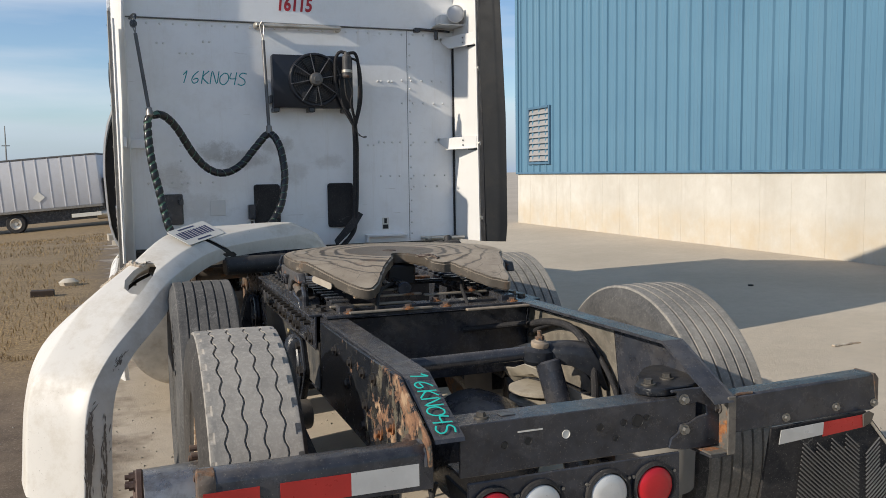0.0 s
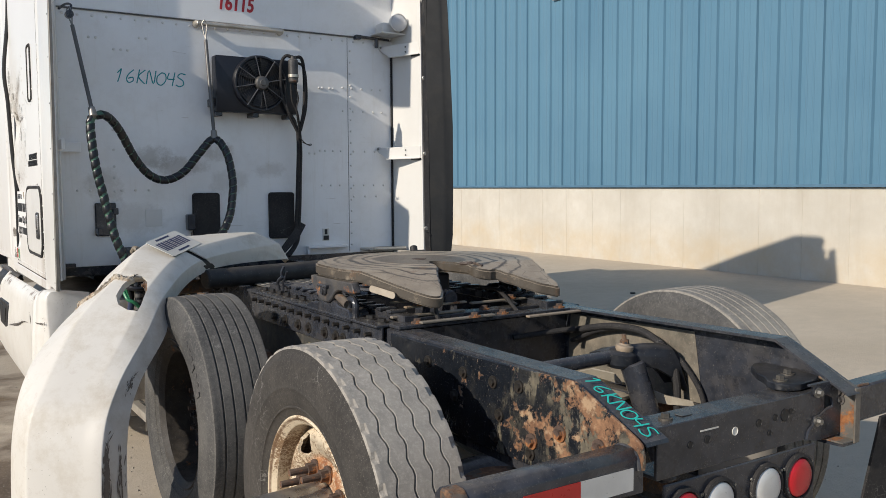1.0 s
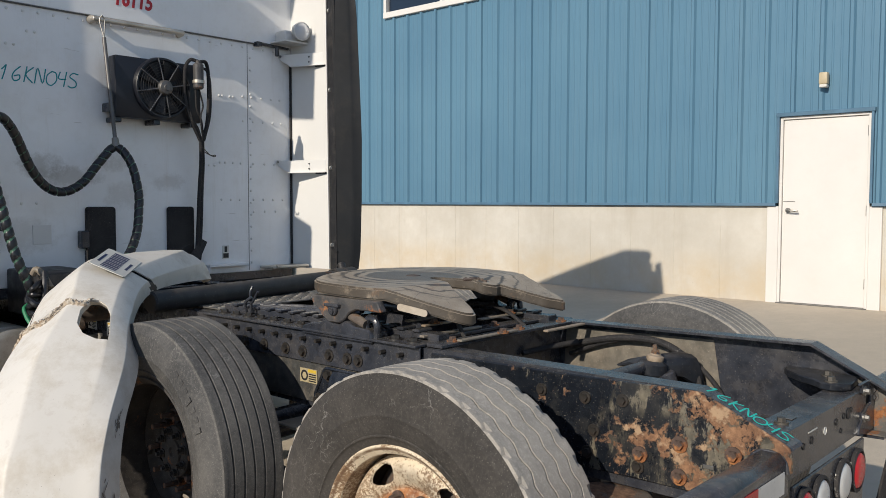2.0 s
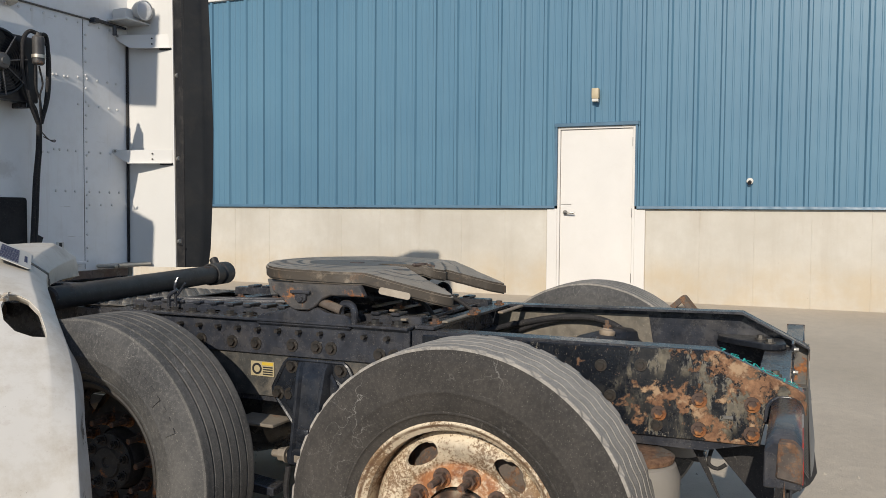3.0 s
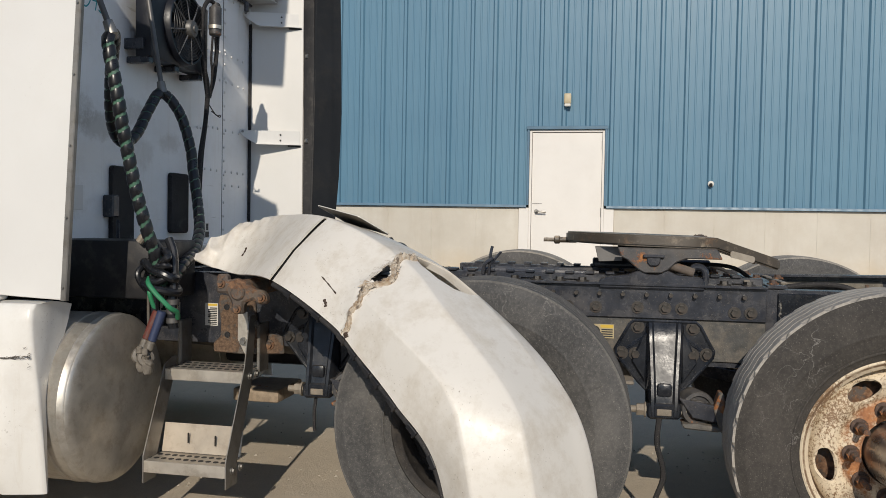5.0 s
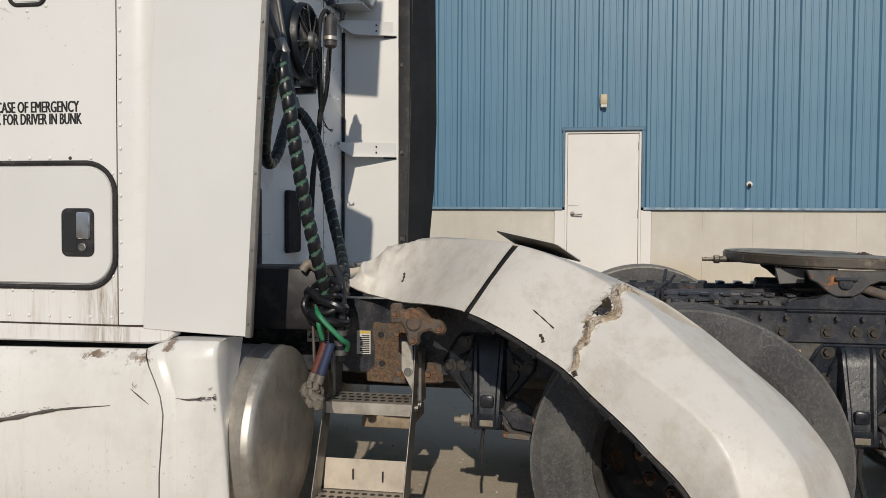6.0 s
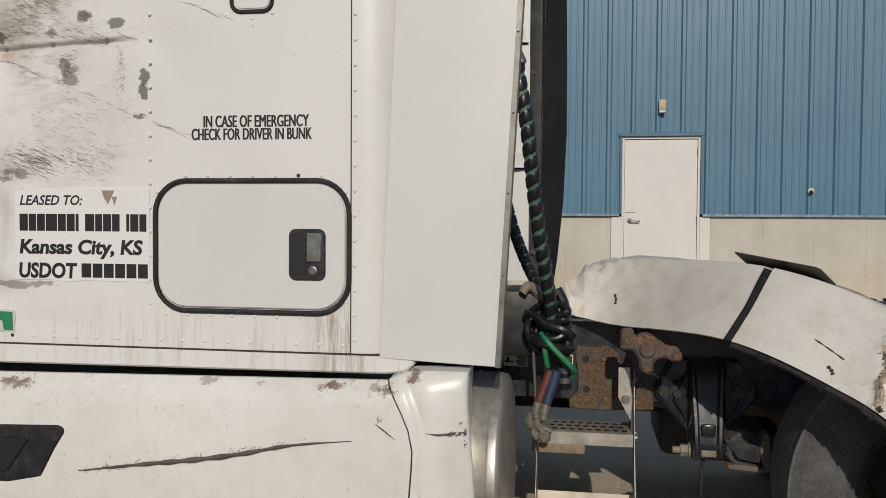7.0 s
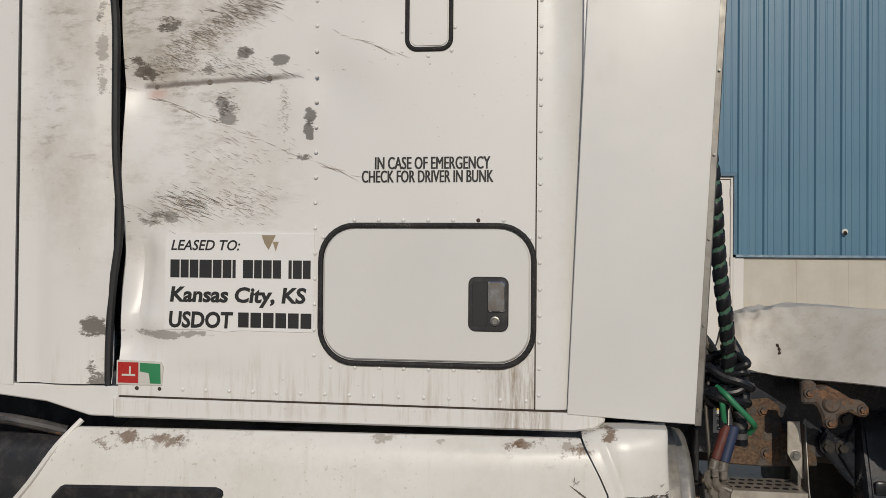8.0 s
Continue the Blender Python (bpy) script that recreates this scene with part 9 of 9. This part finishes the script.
    for i in range(110):
        u = rnd.uniform(0.0, 2.5)
        sv = tear_line(u) + rnd.gauss(0, 0.020)
        if abs(u - 1.55) < 0.32:
            sv += 0.10
        q = bump_skin(sv, u)
        up = Vector((-0.5, -0.25, 0.8))
        vs = []
        for k in range(3):
            vs.append(bm.verts.new(bump_skin(sv + rnd.uniform(-0.035, 0.035), u + rnd.uniform(-0.09, 0.09)) + up * rnd.uniform(0.001, 0.010)))
        bm.faces.new(vs)
    nu, nv = 90, 10
    rows = []
    for i in range(nu + 1):
        u = 0.02 + 2.45 * i / nu
        w = 0.050 + 0.035 * abs(noise.noise(Vector((u * 4.1, 3.3, 0)))) * 2
        shift = 0.03 + (0.11 * math.exp(-((u - 1.55) / 0.26) ** 2))
        row = []
        for j in range(nv + 1):
            f = 2 * j / nv - 1
            q = Vector((u * 9, f * 2.2, 8.1))
            h = (1 - f * f) * (0.006 + 0.022 * (0.5 - abs(noise.noise(q))) + 0.010 * noise.noise(q * 2.6)) - 0.003 * f * f
            sv = tear_line(u) + shift + f * w + 0.020 * noise.noise(Vector((u * 14, f * 3, 1.0)))
            row.append(bump_skin(sv, u) + Vector((-0.5, -0.25, 0.8)) * h)
        rows.append(row)
    part("torn_lip", grid(rows, 0.002), M_TORN, bp, "crumpled torn plastic along the crack", 25)
    # black strip behind the joint gives the open gap its shade as colour
    gap_rows = [[bump_at(sv, 0.05 + 4.9 * i / 40) for i in range(41)] for sv in (0.93, 1.0, 1.085)]
    mid = Vector((-0.45, 2.05, 0.75))
    part("joint_liner", grid([[q + (mid - q).normalized() * 0.016 for q in row] for row in gap_rows], 0.003), M_INK, bp, "black strip for the shade inside the joint")
    tagged(part("shred", bm, M_TORN, bp, "torn brown plastic shreds"), kind="stuff")
    for line, r in (([(1.58, 0.78), (1.70, 0.73), (1.86, 0.66)], 0.0020), ([(1.76, 0.36), (1.80, 0.32), (1.83, 0.24)], 0.0045), ([(-0.12, 0.95), (-0.06, 0.8), (-0.02, 0.62)], 0.004), ([(2.38, 0.10), (2.42, 0.08), (2.46, 0.05)], 0.007)):
        part("gash", sweep([bump_skin(a, b) for a, b in line], r, 6, 5, lambda t: 0.4 + abs(math.sin(t * 23))), M_INKBROWN, bp, "dark gash in the plastic")
    up = Vector((-0.6, -0.3, 0.75)) * 0.0016
    skin = lambda a, b: bump_skin(max(-1, min(6, a)), max(0, min(5, b))) + up
    tagged(part("scratch", slivers(skin, ((1.45, 0.9, 0.30, 0.7, 0, 60, 0.04, 0.0025), (tear_line(0.8), 0.8, 0.06, 0.6, 0, 140, 0.05, 0.004), (tear_line(1.8), 1.8, 0.06, 0.5, 0, 110, 0.05, 0.004), (3.2, 0.25, 0.9, 0.12, 0, 60, 0.04, 0.003), (-0.1, 1.2, 0.4, 0.7, 0, 70, 0.05, 0.004), (2.0, 0.25, 0.5, 0.18, 0, 70, 0.03, 0.004)), 31, 80, 40), M_SCUFFTAN, bp, "tan dirt scratches"), kind="stuff")
    edge = lambda a, b: bump_skin(max(0, min(6, a)), max(0, min(5, b))) + Vector((0.001, -0.0025, 0.0005))
    tagged(part("scratch", slivers(edge, ((5.5, 4.15, 0.35, 0.10, 0, 150, 0.22, 0.05), (5.6, 4.7, 0.4, 0.12, 0, 60, 0.16, 0.04), (4.0, 4.55, 0.16, 0.10, 0, 30, 0.10, 0.05)), 33, 10, 30), M_SCUFF, bp, "black scuffs on the flange"), kind="stuff")
    # number plate, lying askew; its characters are plain bars
    c = Vector((-0.755, 1.834, 1.217))
    d1 = Vector((0.208, 0.236, 0.043)).normalized()
    d2 = -Vector((0.060, -0.131, -0.070))
    d2 = (d2 - d1 * d2.dot(d1)).normalized()
    n = d1.cross(d2)
    m = Matrix.Translation(c + n * 0.010) @ Matrix((d1, d2, n)).transposed().to_4x4()
    pl = part("number_plate", moved(prism(rounded(-0.15, 0.15, -0.075, 0.075, 0.012), "z", -0.001, 0.002), m), M_LABELW, bp, "white number plate")
    # metal back as its own dark sheet, with the plate's shade in the colour
    part("plate_back", moved(prism(rounded(-0.149, 0.149, -0.074, 0.074, 0.012), "z", -0.003, -0.0015), m), M_STEEL2, bp, "bare metal back of the plate, darkened for its shade")
    x = -0.125
    for k, w in enumerate((0.010, 0.016, 0.020, 0.012, 0.018, 0.010, 0.020, 0.014, 0.018, 0.012, 0.016)):
        part("print_bar", moved(box(x, x + w, -0.03, 0.036, 0.0022, 0.003, 0), m), M_INKNAVY, bp)
        x += w + 0.0075
    part("print_bar", moved(box(-0.08, 0.05, 0.052, 0.062, 0.0022, 0.003, 0), m), M_INKNAVY, bp)
    part("print_bar", moved(box(-0.06, 0.05, -0.060, -0.050, 0.0022, 0.003, 0), m), M_INKNAVY, bp)


make_bumper()


# ---- yard ----
def trailer():
    """Far white box trailer on the grass side."""
    t = thing("box_truck", (-3.5, 45.0, -1.0), "white box truck parked far off beyond the grass", "truck")
    a = radians(-12)
    m = Matrix.Translation((-2.35, 44.5, -1.0)) @ Matrix.Rotation(a, 4, "Z") @ Matrix.Rotation(radians(-4.5), 4, "Y")
    part("box_body", moved(box(-14.0, 0.0, 0.0, 2.5, 1.15, 3.72, 0.05, 2), m), M_TRAILER, t, "grey-white ribbed trailer box")
    part("top_rail", moved(box(-14.02, 0.02, -0.02, 2.52, 3.71, 3.80, 0.02), m), M_DRUM, t)
    part("bottom_rail", moved(box(-14.02, 0.02, -0.03, 2.53, 1.02, 1.16, 0.02), m), M_ALUDULL, t)
    for i in range(22):
        part("side_post", moved(box(-13.6 + i * 0.62, -13.56 + i * 0.62, -0.03, 0.0, 1.16, 3.71, 0), m), M_TRAILER, t)
    part("placard", moved(prism([(-3.35, 1.75), (-3.05, 2.05), (-2.75, 1.75), (-3.05, 1.5)], "y", -0.05, -0.03), m), M_LABELW, t)
    part("underframe", moved(box(-13.5, -0.3, 0.3, 2.1, 0.42, 1.03, 0.02), m), M_BLACK, t)
    part("skirt_panel", moved(box(-1.6, -0.1, 0.05, 0.1, 0.55, 0.75, 0.01), m), M_LABELW, t)
    for x in (-4.4, -10.5):
        w = part("wheel", moved(lathe((x, 0.25, 0.50), (0, -1, 0), [(-0.2, 0.0), (-0.2, 0.46), (-0.12, 0.5), (0.10, 0.5), (0.14, 0.46), (0.14, 0.3)], 28), m), M_RUBBER, t)
        part("rim", moved(lathe((x, 0.25, 0.50), (0, -1, 0), [(0.13, 0.30), (0.14, 0.28), (0.06, 0.22), (0.04, 0.1), (0.10, 0.08), (0.10, 0.0)], 28), m), M_ALU, w)
    # its cab
    cab = part("cab", moved(prism([(0.25, 0.75), (0.25, 2.60), (0.35, 2.72), (1.10, 2.72), (1.25, 2.62), (1.55, 1.85), (2.30, 1.70), (2.55, 1.55), (2.60, 0.75)], "y", 0.25, 2.3, 0.05), m), M_CAB, t, "white truck cab")
    part("side_window", moved(prism([(0.42, 1.80), (0.42, 2.45), (0.78, 2.45), (0.78, 1.80)], "y", 0.235, 0.252), m), M_INK, cab, "dark side window")
    part("side_window", moved(prism([(0.84, 1.80), (0.84, 2.45), (1.12, 2.45), (1.40, 1.88)], "y", 0.235, 0.252), m), M_INK, cab, "dark side window")
    part("mirror", moved(joined(box(1.42, 1.50, 0.02, 0.10, 1.75, 2.35, 0.02), cyl((1.45, 0.08, 2.3), (1.3, 0.26, 2.4), 0.02, 6), cyl((1.45, 0.08, 1.8), (1.4, 0.26, 1.7), 0.02, 6)), m), M_INK, cab, "black mirror")
    part("door_line", moved(joined(box(0.36, 0.375, 0.235, 0.252, 0.9, 2.5, 0), box(1.40, 1.415, 0.235, 0.252, 0.9, 1.85, 0), box(0.36, 1.41, 0.235, 0.252, 0.9, 0.915, 0)), m), M_DRUM, cab)
    part("handle", moved(box(0.45, 0.60, 0.225, 0.25, 1.55, 1.60, 0.005), m), M_INK, cab)
    part("fender", moved(lathe((1.95, 0.45, 0.55), (0, -1, 0), [(-0.1, 0.58), (0.18, 0.58), (0.22, 0.62), (0.18, 0.68), (-0.1, 0.68)], 32), m), M_CAB, cab, "white rounded wheel arch")
    part("air_filter", moved(cyl((0.15, 0.55, 0.9), (0.15, 0.55, 2.5), 0.12, 16, b=0.02), m), M_DRUM, cab, "grey stack")
    part("fuel_tank", moved(cyl((-0.4, 0.45, 0.6), (1.1, 0.45, 0.6), 0.26, 20, b=0.03), m), M_ALU, t, "aluminium tank")
    part("step_box", moved(box(0.3, 1.5, 0.3, 0.7, 0.5, 0.9, 0.03), m), M_BLACK, cab)
    part("wheel", moved(lathe((1.85, 0.42, 0.50), (0, -1, 0), [(-0.2, 0.0), (-0.2, 0.46), (-0.12, 0.5), (0.10, 0.5), (0.14, 0.46), (0.14, 0.3), (0.10, 0.28), (0.10, 0.0)], 28), m), M_RUBBER, t)


trailer()


def yellow_machine():
    """Yellow body of a machine behind the box truck, with a bent exhaust pipe."""
    y = thing("yellow_machine", (-0.6, 52.0, -1.0), "yellow machine body standing beyond the box truck", "machine")
    part("body", box(-1.55, 0.6, 51.5, 53.5, 1.7, 2.75, 0.06, 2), M_YELLOWFAR, y)
    part("cabin_rail", box(-1.75, -0.7, 51.45, 51.5, 1.95, 2.02, 0.01), M_DRUM, y)
    part("exhaust_pipe", sweep([(-1.15, 51.4, 2.6), (-1.15, 51.4, 3.5), (-1.05, 51.4, 3.75), (-0.7, 51.4, 3.78)], 0.06, 8, 5), M_STEEL, y)
    for x in (-1.2, 0.1):
        part("wheel", cyl((x, 51.3, -0.3), (x, 51.8, -0.3), 0.7, 24, b=0.06), M_RUBBER, y)
    part("axle_beam", box(-1.4, 0.4, 51.7, 53.2, -0.4, 1.72, 0.05), M_BLACK, y)


yellow_machine()


def rubble():
    """Broken concrete blocks where the slab meets the grass."""
    rnd = random.Random(14)
    for x, y, k in ((-1.55, 22.5, 0.34), (-1.25, 23.4, 0.30), (-1.05, 22.6, 0.24), (-1.42, 19.2, 0.20)):
        z = ground_z(x, y)
        bm = box(-k / 2, k / 2, -k * 0.4, k * 0.4, -0.02, k * 0.55, k * 0.08)
        for v in bm.verts:
            v.co += Vector((rnd.uniform(-1, 1), rnd.uniform(-1, 1), rnd.uniform(-0.5, 0.5))) * k * 0.08
        bmesh.ops.rotate(bm, verts=bm.verts, matrix=Matrix.Rotation(rnd.uniform(0, 3), 3, "Z"))
        bmesh.ops.translate(bm, verts=bm.verts, vec=(x, y, z))
        solo("concrete_block", bm, M_CONC, "broken grey concrete block lying on the dirt", "rubble", (x, y, z), group="broken blocks by the grass")


rubble()


def far_truck():
    """Dark lorry seen through the slit beside the hall."""
    t = thing("dark_truck", (8.5, 45.0, 0.33), "dark blue lorry parked beyond the hall", "truck")
    part("cab", box(7.4, 9.9, 44, 46.5, 0.9, 3.6, 0.15, 2), M_DARKBLUE, t)
    part("windscreen", box(7.6, 9.7, 43.96, 44.02, 2.2, 3.1, 0.05), M_INK, t)
    part("bumper", box(7.4, 9.9, 43.85, 44.05, 0.6, 1.1, 0.05), M_STEEL, t)
    part("grille", box(8.2, 9.1, 43.9, 44.0, 1.15, 1.9, 0.04), M_STEEL, t)
    for x in (7.6, 9.7):
        part("wheel", cyl((x - 0.15, 44.8, 0.85), (x + 0.15, 44.8, 0.85), 0.5, 24, b=0.05), M_RUBBER, t)
    part("body", box(7.4, 9.9, 46.6, 54, 1.2, 3.9, 0.05), M_INK, t)


far_truck()


def red_board():
    """Red perforated moulded board that leans on the base wall."""
    r = thing("red_board", (7.2, -2.95, 0.33), "red perforated plastic board leaning on the concrete wall", "board")
    out = [(-2.55, 0.335), (-2.46, 0.36), (-2.44, 0.50), (-2.47, 0.62), (-2.53, 0.74), (-2.52, 0.86), (-2.45, 1.0), (-2.42, 1.15), (-2.45, 1.28), (-2.53, 1.39), (-2.66, 1.44), (-3.35, 1.44), (-3.45, 1.35), (-3.47, 1.1), (-3.40, 0.86), (-3.46, 0.6), (-3.45, 0.36), (-3.38, 0.335)]
    lean = Matrix.Translation((7.13, 0, 0.33)) @ Matrix.Rotation(radians(8.5), 4, "Y") @ Matrix.Translation((-7.13, 0, -0.33))
    b = part("board_body", moved(prism(out, "x", 7.13, 7.17, 0.010), lean), M_RED, r)
    n = 0
    for j in range(11):
        for i in range(9):
            y, z = -2.52 - i * 0.105, 0.42 + j * 0.095
            if j in (3, 7) and i < 2:
                continue
            part("hole", moved(lathe((7.1305, y, z), (-1, 0, 0), [(0.0, 0.016), (0.002, 0.016), (0.002, 0.013), (0.0008, 0.012), (0.0008, 0.0)], 12), lean), M_REDDARK, b)
    for z in (0.47, 0.87, 1.28):
        part("bracket", moved(box(7.115, 7.132, -2.51, -2.46, z, z + 0.07, 0.006), lean), M_ALU, b, "metal clip")
    for z in (0.60, 0.98):
        part("rib", moved(box(7.122, 7.132, -3.4, -2.53, z, z + 0.02, 0.004), lean), M_RED, b)


red_board()


def wheel_chock():
    c = thing("wheel_chock", (6.73, 0.37, 0.33), "rusty brown triangular steel wheel chock", "chock")
    bm = prism([(0.21, 0.325), (0.33, 0.475), (0.37, 0.475), (0.53, 0.325), (0.44, 0.325), (0.355, 0.410), (0.29, 0.325)], "x", 6.60, 6.86, 0.004)
    part("body", bm, M_RUST, c)
    part("base", box(6.60, 6.86, 0.20, 0.54, 0.318, 0.330, 0.002), M_RUST, c)


wheel_chock()


def debris():
    rnd = random.Random(5)
    for x, y, l, w, h, m, lab, cat in ((3.9, 2.05, 0.26, 0.03, 0.012, M_TORN, "broken piece of wood on the concrete", "stick"),):
        solo("wood_stick", box(x - l / 2, x + l / 2, y - w / 2, y + w / 2, ground_z(x) - 0.002, ground_z(x) + h, 0.003), m, lab, cat, (x, y, ground_z(x)))
    solo("wooden_block", box(-2.32, -2.04, 9.08, 9.22, -0.01, 0.08, 0.01), M_INKBROWN, "dark wooden block lying in the dry grass", "block", (-2.18, 9.15, 0))
    solo("concrete_lump", moved(joined(lathe((0, 0, 0), (0, 0, 1), [(0, 0.0), (0, 0.12), (0.05, 0.14), (0.09, 0.08), (0.10, 0.0)], 7)), Matrix.Translation((-1.93, 10.22, 0))), M_CONC, "pale lump of concrete in the grass", "rubble", (-1.93, 10.22, 0))
    solo("lost_cap", lathe((5.2, 4.6, ground_z(5.2)), (0, 0, 1), [(0, 0.03), (0.015, 0.03), (0.018, 0.02), (0.018, 0.0)], 12), M_INK, "small dark cap on the concrete", "cap", (5.2, 4.6, ground_z(5.2)))
    # gravel specks on the yard, too many to count
    bits = []
    bm = bmesh.new()
    for i in range(1100):
        x, y = rnd.uniform(-3.2, 3.0), rnd.uniform(-3.2, 5.0)
        if rnd.random() < 0.5:
            x, y = rnd.uniform(-1.6, 0.8), rnd.uniform(-1.8, 2.9)
        s = rnd.uniform(0.003, 0.010)
        z = ground_z(x)
        vs = [bm.verts.new((x + dx * s * rnd.uniform(0.6, 1.3), y + dy * s * rnd.uniform(0.6, 1.3), z + dz * s)) for dx, dy, dz in ((1, 0, 0), (-0.5, 0.9, 0), (-0.5, -0.9, 0), (0, 0, 0.9))]
        for f in ((0, 1, 3), (1, 2, 3), (2, 0, 3), (0, 2, 1)):
            bm.faces.new([vs[k] for k in f])
    solo("gravel", bm, M_GRAVEL, "loose pale gravel bits on the yard", "gravel", kind="stuff")
    # dry grass tufts on the far side
    bm = bmesh.new()
    for i in range(16000):
        q = rnd.random() ** 1.7
        y = 5.0 + 31 * q
        x = -1.65 - rnd.random() * (0.8 + 0.22 * (y + 3))
        if noise.noise(Vector((x * 0.5, y * 0.5, 0))) < -0.12:
            continue
        h = rnd.uniform(0.02, 0.065) * (1 + 0.6 * q)
        a = rnd.uniform(0, 6.28)
        d = Vector((math.cos(a), math.sin(a), 0)) * h * rnd.uniform(0.2, 0.9)
        w = Vector((-math.sin(a), math.cos(a), 0)) * 0.004 * (1 + 2 * q)
        p = Vector((x, y, ground_z(x, y) - 0.005))
        bm.faces.new((bm.verts.new(p - w), bm.verts.new(p + w), bm.verts.new(p + d + Vector((0, 0, h)))))
    solo("dry_grass", bm, M_STRAW, "dry straw-coloured grass on the verge", "grass", kind="stuff")


debris()
solo("radio_mast", joined(cyl((-13.5, 100, 0), (-13.5, 100, 7.2), 0.12, 8, 0.05), box(-13.9, -13.1, 99.98, 100.02, 5.0, 5.1, 0)), M_STEEL, "thin far radio mast on the horizon", "mast", (-13.5, 100, 0))
